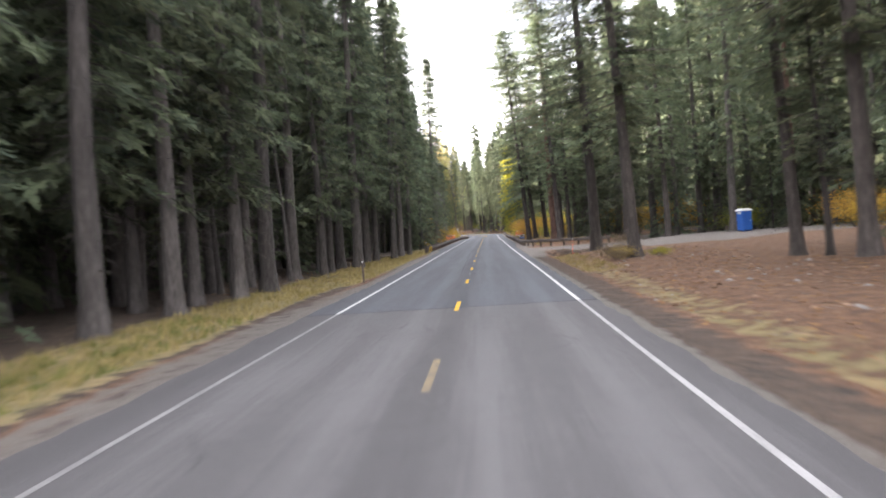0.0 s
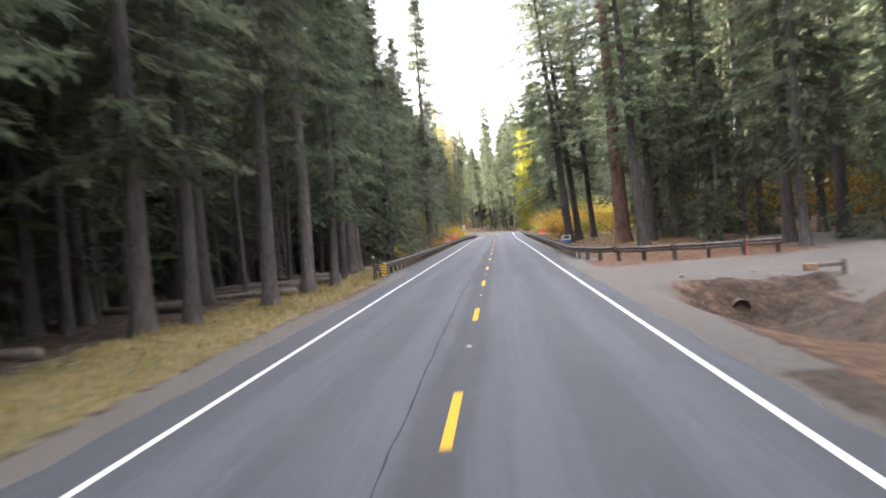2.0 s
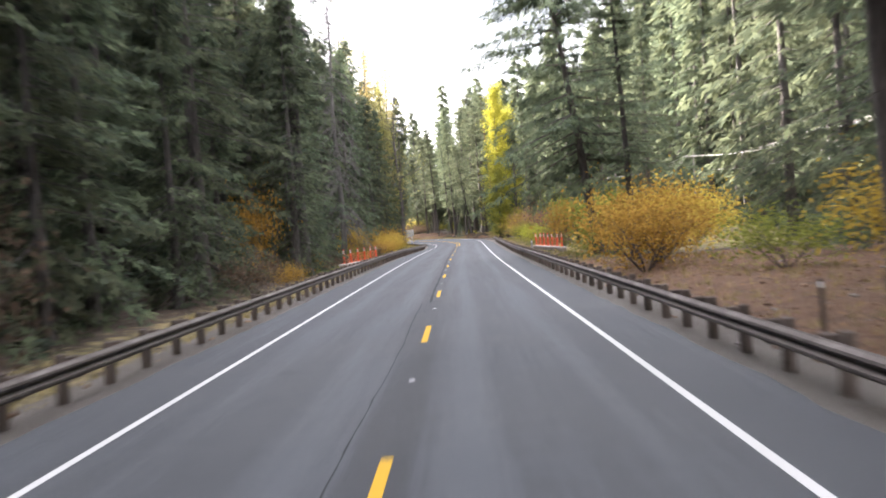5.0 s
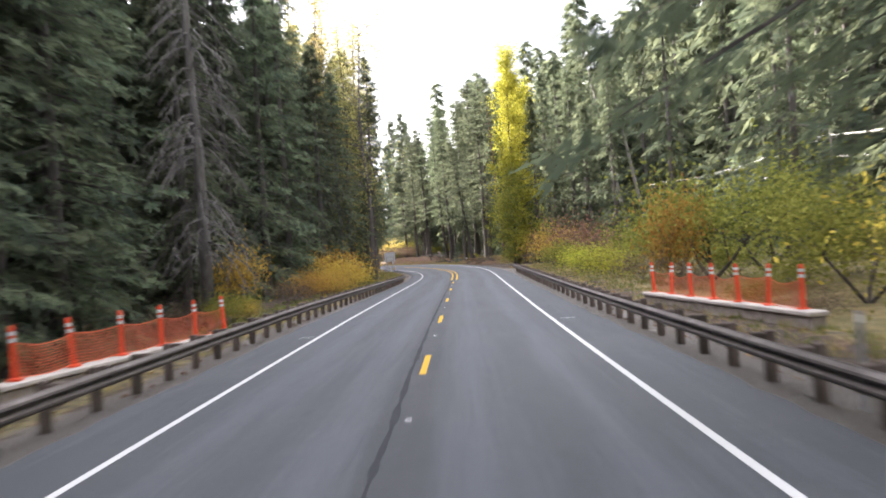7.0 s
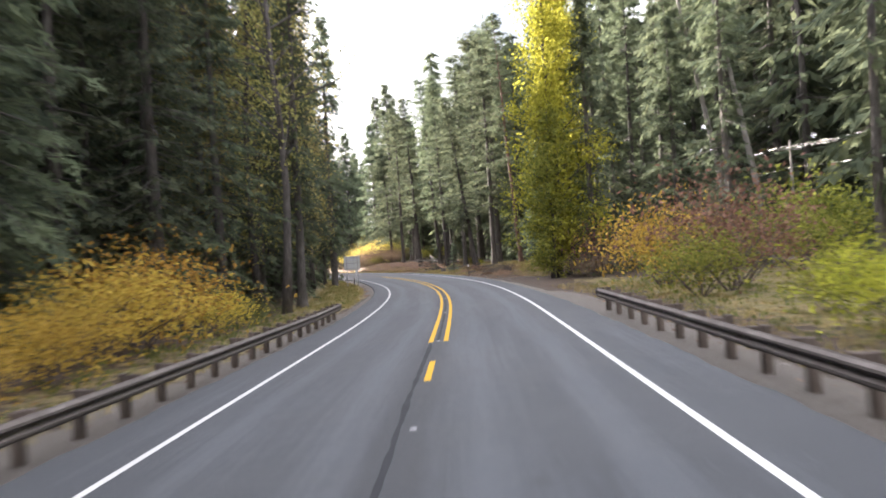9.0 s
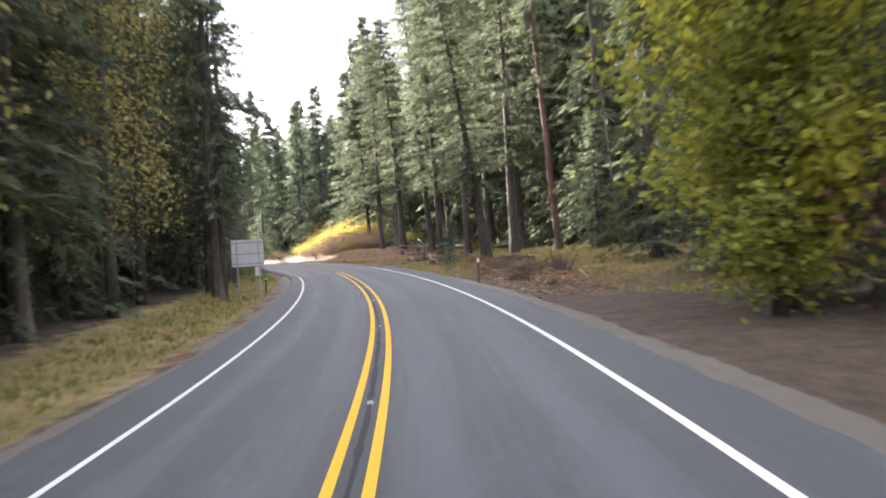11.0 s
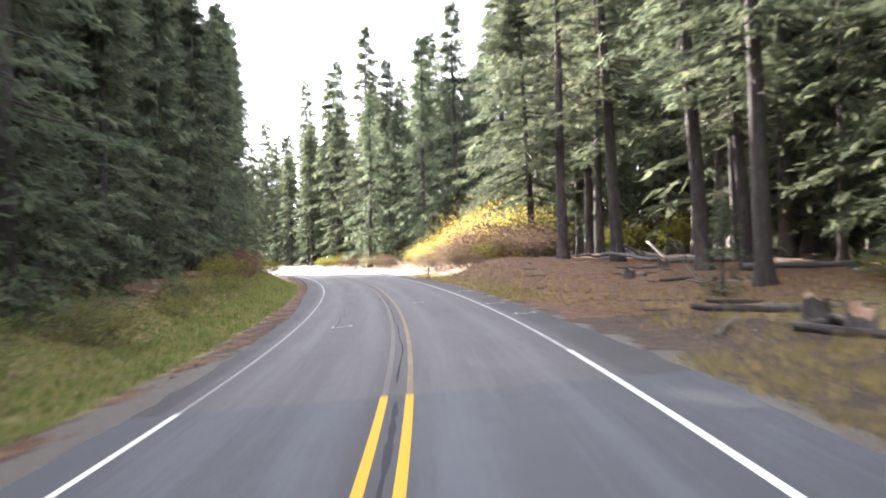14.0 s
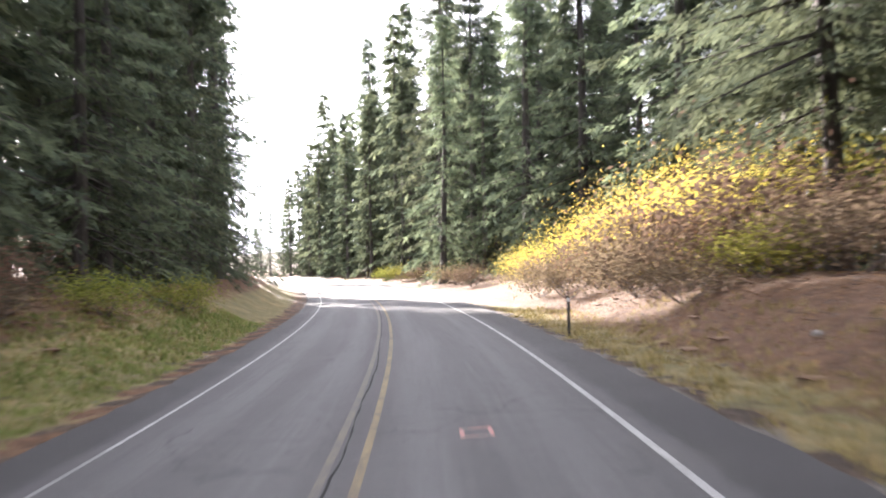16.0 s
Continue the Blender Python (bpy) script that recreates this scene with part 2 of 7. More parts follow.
def rough_mat(name, stops, scale, rough=0.85, bump=0.5, depth=0.02, stretch=(1, 1, 1), metal=0.0, vary=0.0):
    m, n, l, b = material(name)
    tc = n.new("ShaderNodeTexCoord").outputs["Object"]
    mp = n.new("ShaderNodeVectorMath")
    mp.operation = "MULTIPLY"
    mp.inputs[1].default_value = stretch
    l.new(tc, mp.inputs[0])
    a = noise_node(n, l, scale, 5, mp.outputs[0], 0.65)
    c = noise_node(n, l, scale * 0.13, 2, mp.outputs[0])
    f = calc(n, l, "ADD", calc(n, l, "MULTIPLY", a, 0.65), calc(n, l, "MULTIPLY", c, 0.35))
    col = ramp(n, l, f, stops)
    if vary:
        rnd = n.new("ShaderNodeObjectInfo").outputs["Random"]
        hsv = n.new("ShaderNodeHueSaturation")
        l.new(col, hsv.inputs["Color"])
        l.new(calc(n, l, "ADD", 1 - vary, calc(n, l, "MULTIPLY", rnd, 2 * vary)), hsv.inputs["Value"])
        col = hsv.outputs[0]
    l.new(col, b.inputs["Base Color"])
    b.inputs["Roughness"].default_value, b.inputs["Metallic"].default_value = rough, metal
    bumped(n, l, b, a, bump, depth)
    return m


def foliage(name, lo, hi, through_light=0.3, hue=0.02, value=0.25, gaps=0.0):
    m, n, l, b = material(name)
    n.remove(b)
    geo = n.new("ShaderNodeNewGeometry")
    rnd = n.new("ShaderNodeObjectInfo").outputs["Random"]
    big = noise_node(n, l, 0.45, 2, geo.outputs["Position"])
    f = calc(n, l, "ADD", calc(n, l, "MULTIPLY", geo.outputs["Random Per Island"], 0.6), calc(n, l, "MULTIPLY", big, 0.5))
    col = ramp(n, l, f, [(0.2, lo), (0.85, hi)])
    hsv = n.new("ShaderNodeHueSaturation")
    l.new(col, hsv.inputs["Color"])
    l.new(calc(n, l, "ADD", 0.5 - hue, calc(n, l, "MULTIPLY", rnd, 2 * hue)), hsv.inputs["Hue"])
    l.new(calc(n, l, "ADD", 1 - value, calc(n, l, "MULTIPLY", rnd, 2 * value)), hsv.inputs["Value"])
    dif, tra, mx = n.new("ShaderNodeBsdfDiffuse"), n.new("ShaderNodeBsdfTranslucent"), n.new("ShaderNodeMixShader")
    l.new(hsv.outputs[0], dif.inputs["Color"])
    l.new(hsv.outputs[0], tra.inputs["Color"])
    mx.inputs[0].default_value = through_light
    l.new(dif.outputs[0], mx.inputs[1])
    l.new(tra.outputs[0], mx.inputs[2])
    shown = mx.outputs[0]
    if gaps:
        # needles with air between them
        st = n.new("ShaderNodeVectorMath")
        st.operation = "MULTIPLY"
        st.inputs[1].default_value = (1, 1, 1.7)
        l.new(geo.outputs["Position"], st.inputs[0])
        hole = calc(n, l, "LESS_THAN", noise_node(n, l, 8.5, 2, st.outputs[0], 0.75), gaps)
        air, cut = n.new("ShaderNodeBsdfTransparent"), n.new("ShaderNodeMixShader")
        l.new(hole, cut.inputs[0])
        l.new(shown, cut.inputs[1])
        l.new(air.outputs[0], cut.inputs[2])
        shown = cut.outputs[0]
    l.new(shown, n["Material Output"].inputs["Surface"])
    return m


def ground_material():
    m, n, l, b = material("forest_ground")
    pos = position(n)
    z = n.new("ShaderNodeAttribute")
    z.attribute_name = "zone"
    sep = n.new("ShaderNodeSeparateColor")
    l.new(z.outputs["Color"], sep.inputs[0])
    fine, mid, big = noise_node(n, l, 9, 6, pos, 0.7), noise_node(n, l, 1.6, 5, pos, 0.6), noise_node(n, l, 0.28, 3, pos)
    duff = ramp(n, l, calc(n, l, "ADD", calc(n, l, "MULTIPLY", fine, 0.55), calc(n, l, "MULTIPLY", mid, 0.45)), [(0.32, (0.02408, 0.01634, 0.01118)), (0.5, (0.0731, 0.04816, 0.03096)), (0.68, (0.1462, 0.0989, 0.0602))])
    needles = ramp(n, l, calc(n, l, "ADD", calc(n, l, "MULTIPLY", fine, 0.5), calc(n, l, "MULTIPLY", mid, 0.5)), [(0.3, (0.056, 0.029, 0.015)), (0.5, (0.15, 0.077, 0.038)), (0.7, (0.25, 0.148, 0.075))])
    gravel = ramp(n, l, noise_node(n, l, 38, 5, pos, 0.75), [(0.3, (0.07, 0.064, 0.057)), (0.55, (0.158, 0.145, 0.128)), (0.75, (0.27, 0.25, 0.225))])
    gravel = mix(n, l, calc(n, l, "MULTIPLY", mid, 0.55), gravel, (0.135, 0.108, 0.088))
    grass = ramp(n, l, calc(n, l, "ADD", calc(n, l, "MULTIPLY", mid, 0.55), calc(n, l, "MULTIPLY", big, 0.45)), [(0.3, (0.085, 0.08, 0.03)), (0.48, (0.165, 0.138, 0.053)), (0.62, (0.27, 0.205, 0.094))])

    def gate(sock, spread):
        j = calc(n, l, "ADD", sock, calc(n, l, "MULTIPLY", calc(n, l, "SUBTRACT", mid, 0.5), spread))
        r = n.new("ShaderNodeMapRange")
        r.interpolation_type = "SMOOTHSTEP"
        r.inputs["From Min"].default_value, r.inputs["From Max"].default_value = 0.35, 0.65
        l.new(j, r.inputs["Value"])
        return r.outputs[0]

    col = mix(n, l, gate(sep.outputs["Blue"], 1.3), duff, needles)
    patch = ramp(n, l, noise_node(n, l, 3.4, 6, pos, 0.72), [(0.38, (0.42, 0.4, 0.38)), (0.56, (1, 1, 1))])
    col = mix(n, l, 0.75, col, patch, "MULTIPLY")
    col = mix(n, l, gate(sep.outputs["Red"], 1.2), col, grass)
    col = mix(n, l, gate(sep.outputs["Green"], 0.9), col, gravel)
    l.new(col, b.inputs["Base Color"])
    b.inputs["Roughness"].default_value = 0.95
    bumped(n, l, b, calc(n, l, "ADD", fine, calc(n, l, "MULTIPLY", mid, 1.6)), 1.0, 0.14)
    return m


M_NEW = asphalt("asphalt_new", (0.0235, 0.0268, 0.0318), (0.045, 0.0505, 0.059), False)
M_OLD = asphalt("asphalt_old", (0.034, 0.0325, 0.0335), (0.061, 0.0592, 0.0602), True)
M_PATCH = asphalt("asphalt_patch", (0.02808, 0.0273, 0.02808), (0.0585, 0.05616, 0.05616), False)
M_TAR = paint("crack_sealer", (0.017, 0.0165, 0.017), 0.46, (0.04, 0.0385, 0.039), 0.95, 0.1)
M_JOINT = paint("open_paving_joint", (0.023, 0.025, 0.028), 0.5, (0.035, 0.038, 0.043), 0.95, 0.2)
M_WHITE = paint("white_line", (0.48, 0.48, 0.475), 0.3, (0.2, 0.2, 0.2), 0.75, 0.3)
M_WHITE_FAINT = paint("white_line_rubbed", (0.2, 0.197, 0.194), 0.52, (0.1, 0.098, 0.098))
M_WHITE_OLD = paint("white_line_worn", (0.2652, 0.2613, 0.2574), 0.47, (0.117, 0.1131, 0.1131))
M_YELLOW = paint("yellow_line", (0.5, 0.295, 0.018), 0.3, (0.2, 0.125, 0.035), 0.8, 0.2)
M_YELLOW_OLD = paint("yellow_line_worn", (0.21, 0.16, 0.085), 0.49, (0.09, 0.08, 0.068), 0.85, 0.25)
M_YELLOW_FAINT = paint("yellow_line_gone", (0.125, 0.105, 0.07), 0.52, (0.068, 0.064, 0.062), 0.8, 0.4)
M_PINK = paint("pink_mark", (0.36, 0.1, 0.08), 0.5, (0.13, 0.12, 0.12))
M_GROUND = ground_material()
M_BARK = rough_mat("bark_fir", [(0.3, (0.025, 0.021, 0.02)), (0.5, (0.072, 0.064, 0.059)), (0.72, (0.155, 0.14, 0.13))], 9, 0.95, 1.0, 0.05, (1, 1, 0.22), vary=0.25)
M_BARK_DARK = rough_mat("bark_dark", [(0.3, (0.018, 0.0155, 0.014)), (0.5, (0.054, 0.046, 0.041)), (0.72, (0.12, 0.104, 0.093))], 7, 0.95, 1.0, 0.06, (1, 1, 0.25), vary=0.2)
M_BARK_RED = rough_mat("bark_pine", [(0.3, (0.035, 0.02, 0.016)), (0.5, (0.115, 0.066, 0.05)), (0.72, (0.2, 0.125, 0.095))], 5, 0.95, 1.0, 0.06, (1, 1, 0.3), vary=0.15)
M_BARK_GREY = rough_mat("bark_dead", [(0.3, (0.08, 0.072, 0.066)), (0.5, (0.2, 0.185, 0.17)), (0.72, (0.33, 0.31, 0.29))], 8, 0.95, 0.8, 0.03, (1, 1, 0.2))
M_SNAG = rough_mat("bark_snag", [(0.3, (0.045, 0.041, 0.038)), (0.5, (0.11, 0.102, 0.095)), (0.72, (0.2, 0.188, 0.176))], 8, 0.95, 0.8, 0.03, (1, 1, 0.2))
M_TWIG = rough_mat("twigs", [(0.3, (0.045, 0.035, 0.03)), (0.7, (0.14, 0.115, 0.1))], 6, 0.95, 0.3, 0.01)
M_FIR = foliage("fir_needles", (0.058, 0.076, 0.058), (0.16, 0.186, 0.11), 0.45, 0.02, 0.3, 0.465)
M_PINE = foliage("pine_needles", (0.064, 0.084, 0.06), (0.168, 0.19, 0.112), 0.45, 0.02, 0.25, 0.46)
M_WOODS = foliage("far_needles", (0.058, 0.076, 0.056), (0.15, 0.172, 0.1), 0.45, 0.0, 0.0, 0.41)
M_ALDER = foliage("alder_leaves", (0.19, 0.18, 0.065), (0.46, 0.41, 0.16), 0.5, 0.02, 0.15)
M_GOLD = foliage("gold_leaves", (0.28, 0.185, 0.042), (0.62, 0.44, 0.095), 0.45, 0.02, 0.2)
# lighter copy of the gold leaves, with sunlight put into the colour
M_SUNGOLD = foliage("sunlit_gold_leaves", (0.3, 0.245, 0.05), (0.66, 0.55, 0.14), 0.52, 0.015, 0.12)
M_LIME = foliage("lime_leaves", (0.16, 0.185, 0.03), (0.5, 0.49, 0.07), 0.45, 0.01, 0.12)
M_OLIVE = foliage("olive_leaves", (0.105, 0.115, 0.026), (0.29, 0.285, 0.068), 0.4, 0.02, 0.2)
M_ORANGE = foliage("orange_leaves", (0.22, 0.125, 0.032), (0.5, 0.31, 0.07), 0.4, 0.02, 0.2)
M_PINKISH = foliage("dusty_leaves", (0.13, 0.075, 0.055), (0.3, 0.18, 0.13), 0.35, 0.02, 0.2)
M_BROWNB = foliage("brown_leaves", (0.085, 0.062, 0.044), (0.21, 0.158, 0.108), 0.35, 0.02, 0.2)
M_LEAFLITTER = foliage("fallen_leaves", (0.09, 0.05, 0.025), (0.34, 0.2, 0.09), 0.2, 0.0, 0.0)
M_GRASS = foliage("grass_blades", (0.135, 0.128, 0.04), (0.46, 0.37, 0.165), 0.4, 0.01, 0.1)
M_LUSH = foliage("soft_green_grass", (0.105, 0.15, 0.04), (0.29, 0.32, 0.11), 0.45, 0.01, 0.1)
M_GREENGRASS = foliage("weed_leaves", (0.075, 0.098, 0.03), (0.22, 0.225, 0.08), 0.4, 0.02, 0.15)
M_RUST = rough_mat("weathered_rail", [(0.3, (0.04, 0.033, 0.029)), (0.5, (0.1, 0.084, 0.075)), (0.7, (0.18, 0.16, 0.148))], 5, 0.88, 0.3, 0.006, (1, 1, 2), 0.0, 0.12)
M_POST = rough_mat("weathered_post", [(0.3, (0.03, 0.023, 0.018)), (0.5, (0.085, 0.066, 0.054)), (0.72, (0.16, 0.13, 0.11))], 12, 0.9, 0.7, 0.015, (1, 1, 0.25), 0.0, 0.3)
M_CONCRETE = rough_mat("concrete", [(0.3, (0.13, 0.105, 0.09)), (0.5, (0.26, 0.22, 0.19)), (0.72, (0.42, 0.38, 0.34))], 4, 0.9, 0.6, 0.02)
M_CAP = rough_mat("coping", [(0.3, (0.3, 0.27, 0.24)), (0.55, (0.46, 0.42, 0.38)), (0.75, (0.58, 0.55, 0.5))], 6, 0.9, 0.4, 0.01)
M_TUBE = rough_mat("orange_plastic", [(0.3, (0.62, 0.06, 0.02)), (0.7, (0.8, 0.1, 0.03))], 5, 0.5, 0.1, 0.002)
M_NET = rough_mat("orange_net", [(0.3, (0.66, 0.12, 0.05)), (0.7, (0.85, 0.2, 0.09))], 4, 0.6, 0.1, 0.002)
M_BAND = rough_mat("white_band", [(0.3, (0.6, 0.6, 0.6)), (0.7, (0.8, 0.8, 0.8))], 5, 0.4, 0.1, 0.002)
M_ALU = rough_mat("sheet_aluminium", [(0.3, (0.38, 0.4, 0.42)), (0.7, (0.52, 0.54, 0.56))], 2.2, 0.5, 0.05, 0.002, (1, 1, 1), 0.5)
M_STEEL = rough_mat("galvanised_post", [(0.3, (0.2, 0.2, 0.21)), (0.7, (0.38, 0.38, 0.4))], 7, 0.55, 0.2, 0.003, (1, 1, 0.4), 0.5)
M_BLUE = rough_mat("blue_plastic", [(0.3, (0.015, 0.07, 0.27)), (0.7, (0.03, 0.12, 0.4))], 3, 0.45, 0.1, 0.002)
M_GREYP = rough_mat("grey_plastic", [(0.3, (0.42, 0.43, 0.44)), (0.7, (0.6, 0.61, 0.62))], 3, 0.5, 0.1, 0.002)
M_BLACK = rough_mat("dark_metal", [(0.3, (0.015, 0.015, 0.015)), (0.7, (0.04, 0.038, 0.036))], 5, 0.7, 0.3, 0.004)
M_CAUTION = rough_mat("caution_yellow", [(0.3, (0.62, 0.38, 0.02)), (0.7, (0.8, 0.52, 0.04))], 4, 0.5, 0.1, 0.002)
M_LOG = rough_mat("fallen_log", [(0.3, (0.056, 0.044, 0.036)), (0.5, (0.136, 0.112, 0.092)), (0.72, (0.24, 0.208, 0.176))], 7, 0.95, 0.9, 0.03, (1, 1, 0.2), 0.0, 0.25)
M_CHAR = rough_mat("charred_log", [(0.3, (0.02, 0.018, 0.017)), (0.5, (0.06, 0.052, 0.047)), (0.72, (0.17, 0.15, 0.135))], 6, 0.95, 0.9, 0.03, (1, 0.2, 1), 0.0, 0.3)
M_PALELOG = rough_mat("bleached_log", [(0.3, (0.072, 0.066, 0.06)), (0.5, (0.168, 0.156, 0.144)), (0.72, (0.252, 0.24, 0.222))], 6, 0.95, 0.8, 0.02, (1, 0.2, 1), 0.0, 0.25)
M_CUT = rough_mat("cut_wood", [(0.3, (0.17, 0.105, 0.07)), (0.7, (0.38, 0.25, 0.165))], 9, 0.9, 0.5, 0.01)
M_STONE = rough_mat("stone", [(0.3, (0.12, 0.11, 0.1)), (0.7, (0.34, 0.31, 0.28))], 5, 0.9, 0.7, 0.02, vary=0.25)
M_EARTH = rough_mat("earth", [(0.3, (0.05, 0.03, 0.018)), (0.5, (0.125, 0.073, 0.042)), (0.7, (0.21, 0.135, 0.08))], 9, 0.95, 0.6, 0.02)
M_CABLE = rough_mat("cable", [(0.3, (0.3, 0.3, 0.3)), (0.7, (0.5, 0.5, 0.5))], 5, 0.35, 0.1, 0.001, (1, 1, 1), 0.8)


# ---------------------------------------------------------------- mesh tools
class Build:
    """Collects vertices and faces."""

    def __init__(self):
        self.v, self.f, self.k = [], [], []

    def add(self, verts, faces, mat=0):
        o = len(self.v)
        self.v.extend(tuple(p) for p in verts)
        self.f.extend(tuple(i + o for i in face) for face in faces)
        self.k.extend([mat] * len(faces))
        return self

    def tube(self, pts, radii, n=6, mat=0, cap=True):
        pts = [Vector(p) for p in pts]
        verts, faces = [], []
        for i, p in enumerate(pts):
            a = (pts[min(i + 1, len(pts) - 1)] - pts[max(i - 1, 0)]).normalized()
            u = a.orthogonal().normalized() if abs(a.z) < 0.95 else (Vector((1, 0, 0)) - a * a.x).normalized()
            w = a.cross(u)
            for j in range(n):
                g = math.tau * j / n
                verts.append(p + (u * math.cos(g) + w * math.sin(g)) * radii[i])
        for i in range(len(pts) - 1):
            for j in range(n):
                k = (j + 1) % n
                faces.append((i * n + j, i * n + k, i * n + n + k, i * n + n + j))
        if cap:
            faces.append(tuple(range(n))[::-1])
            faces.append(tuple(range((len(pts) - 1) * n, len(pts) * n)))
        return self.add(verts, faces, mat)

    def box(self, lo, hi, mat=0, cut=0.0):
        """A box, its upright and long edges cut by a small chamfer."""
        (x0, y0, z0), (x1, y1, z1) = lo, hi
        c = cut or min(x1 - x0, y1 - y0, z1 - z0) * 0.08
        rings = []
        for z, g in ((z0, c), (z0 + c, 0), (z1 - c, 0), (z1, c)):
            rings.append([(x0 + c + g, y0 + g, z), (x1 - c - g, y0 + g, z), (x1 - g, y0 + c + g, z), (x1 - g, y1 - c - g, z), (x1 - c - g, y1 - g, z), (x0 + c + g, y1 - g, z), (x0 + g, y1 - c - g, z), (x0 + g, y0 + c + g, z)])
        verts = [p for r in rings for p in r]
        faces = [tuple(range(8))[::-1], tuple(range(24, 32))]
        for i in range(3):
            for j in range(8):
                k = (j + 1) % 8
                faces.append((i * 8 + j, i * 8 + k, i * 8 + 8 + k, i * 8 + 8 + j))
        return self.add(verts, faces, mat)

    def mesh(self, name, mats, shade=False):
        me = bpy.data.meshes.new(name)
        me.from_pydata(self.v, [], self.f)
        for m in mats if isinstance(mats, (list, tuple)) else [mats]:
            me.materials.append(m)
        if any(self.k):
            me.polygons.foreach_set("material_index", self.k)
        if shade:
            me.polygons.foreach_set("use_smooth", [True] * len(me.polygons))
        me.update()
        return me


def thing(name, m, label, category, group="", kind=""):
    ob = new(name)
    ob.empty_display_size = 0.2
    ob.matrix_world = m
    return tagged(ob, label, category, group, kind)


def part(name, build, mats, parent, label="", shade=False, at=None):
    ob = new(name, build.mesh(name, mats, shade) if isinstance(build, Build) else build)
    ob.parent = parent
    if at is not None:
        ob.matrix_local = at
    if label:
        tagged(ob, label)
    return ob


def single(name, build, mats, m, label, category, group="", kind="", shade=False):
    ob = new(name, build.mesh(name, mats, shade))
    ob.matrix_world = m
    return tagged(ob, label, category, group, kind)


def stand(s, d, turn=0.0, lift=0.0, lean=(0, 0), size=1.0):
    """The pose of a thing on the ground, its x across the road to the right and its y along it."""
    x, y = plan(s, d)
    return pose(float(x), float(y), float(ground_z(s, d)) + lift, lean[0], lean[1], math.degrees(heading(s)) + turn) @ Matrix.Scale(size, 4)


# ---------------------------------------------------------------- road, lines and ground
def strip(name, s0, s1, d0, d1, lift, step, cols, mat, label, category="", kind="structure", thick=0.0, rag=0.0):
    ss = np.append(np.arange(s0, s1, step), s1)
    S, U = np.meshgrid(ss, np.linspace(0, 1, cols + 1), indexing="ij")
    lo, hi = (e if isinstance(e, (int, float)) else np.interp(S, *e) for e in (d0, d1))
    D = lo + (hi - lo) * U
    # crumbling edges
    D = D + rag * (0.35 * np.sin(1.9 * S + 2 * np.sin(0.7 * S)) + 0.65 * np.sin(5.3 * S + 3 * np.sin(1.3 * S))) * (np.where(U == 0, -1, 0) + np.where(U == 1, 1, 0))
    x, y = plan(S, D)
    z = road_z(S, D) + lift
    v = np.stack([x, y, z], -1).reshape(-1, 3)
    w = cols + 1
    f = [(i * w + j, i * w + j + 1, i * w + w + j + 1, i * w + w + j) for i in range(len(ss) - 1) for j in range(cols)]
    if thick:
        low = v.copy()
        low[:, 2] -= thick
        n = len(v)
        rim = [i * w for i in range(len(ss))] + [(len(ss) - 1) * w + j for j in range(1, w)] + [i * w + w - 1 for i in range(len(ss) - 2, -1, -1)] + [j for j in range(w - 2, 0, -1)]
        f += [(b + n, b, a, a + n)[::-1] for a, b in zip(rim, rim[1:] + rim[:1])]
        v = np.concatenate([v, low])
        S, D = np.concatenate([S.ravel(), S.ravel()]), np.concatenate([D.ravel(), D.ravel()])
    me = bpy.data.meshes.new(name)
    me.from_pydata(v.tolist(), [], f)
    me.materials.append(mat)
    at = me.attributes.new("place", "FLOAT_VECTOR", "POINT")
    at.data.foreach_set("vector", np.stack([S.ravel(), D.ravel(), 0 * S.ravel()], -1).astype(np.float32).ravel())
    me.update()
    return tagged(new(name, me), label, category, "", kind)


SEAM_A, SEAM_B = 45.2, 377.4
LEFT_EDGE = ((0, 45, 60, 118, 126, 300, 360, 378, 402, 420, 470), (-4.6, -4.6, -4.45, -4.5, -5.0, -5.0, -4.6, -4.4, -4.5, -5.0, -4.7))
RIGHT_EDGE = ((0, 45, 80, 122, 135, 210, 275, 300, 378, 405, 420, 470), (4.45, 4.15, 4.15, 4.25, 4.75, 5.1, 4.95, 4.7, 4.95, 4.75, 4.95, 4.75))
strip("road", -58, SEAM_A, LEFT_EDGE, RIGHT_EDGE, 0.0, 0.7, 12, M_OLD, "worn pale grey asphalt road with faded lines", "road", thick=0.12, rag=0.08)
strip("road", SEAM_A, SEAM_B, LEFT_EDGE, RIGHT_EDGE, 0.006, 0.7, 12, M_NEW, "smooth dark grey asphalt road resurfaced between worn stretches", "road", thick=0.12, rag=0.07)
strip("road", SEAM_B, 660, LEFT_EDGE, RIGHT_EDGE, 0.0, 0.7, 12, M_OLD, "cracked pale grey asphalt road in a bend", "road", thick=0.12, rag=0.08)

def line_piece(name, s0, s1, d, width, mat, label, group, step=1.0):
    lift = 0.011 if SEAM_A < s1 and s0 < SEAM_B else 0.005
    ob = strip(name, s0, s1, d - width / 2, d + width / 2, lift, step, 1, mat, label, "road marking", "structure")
    return tagged(ob, group=group)


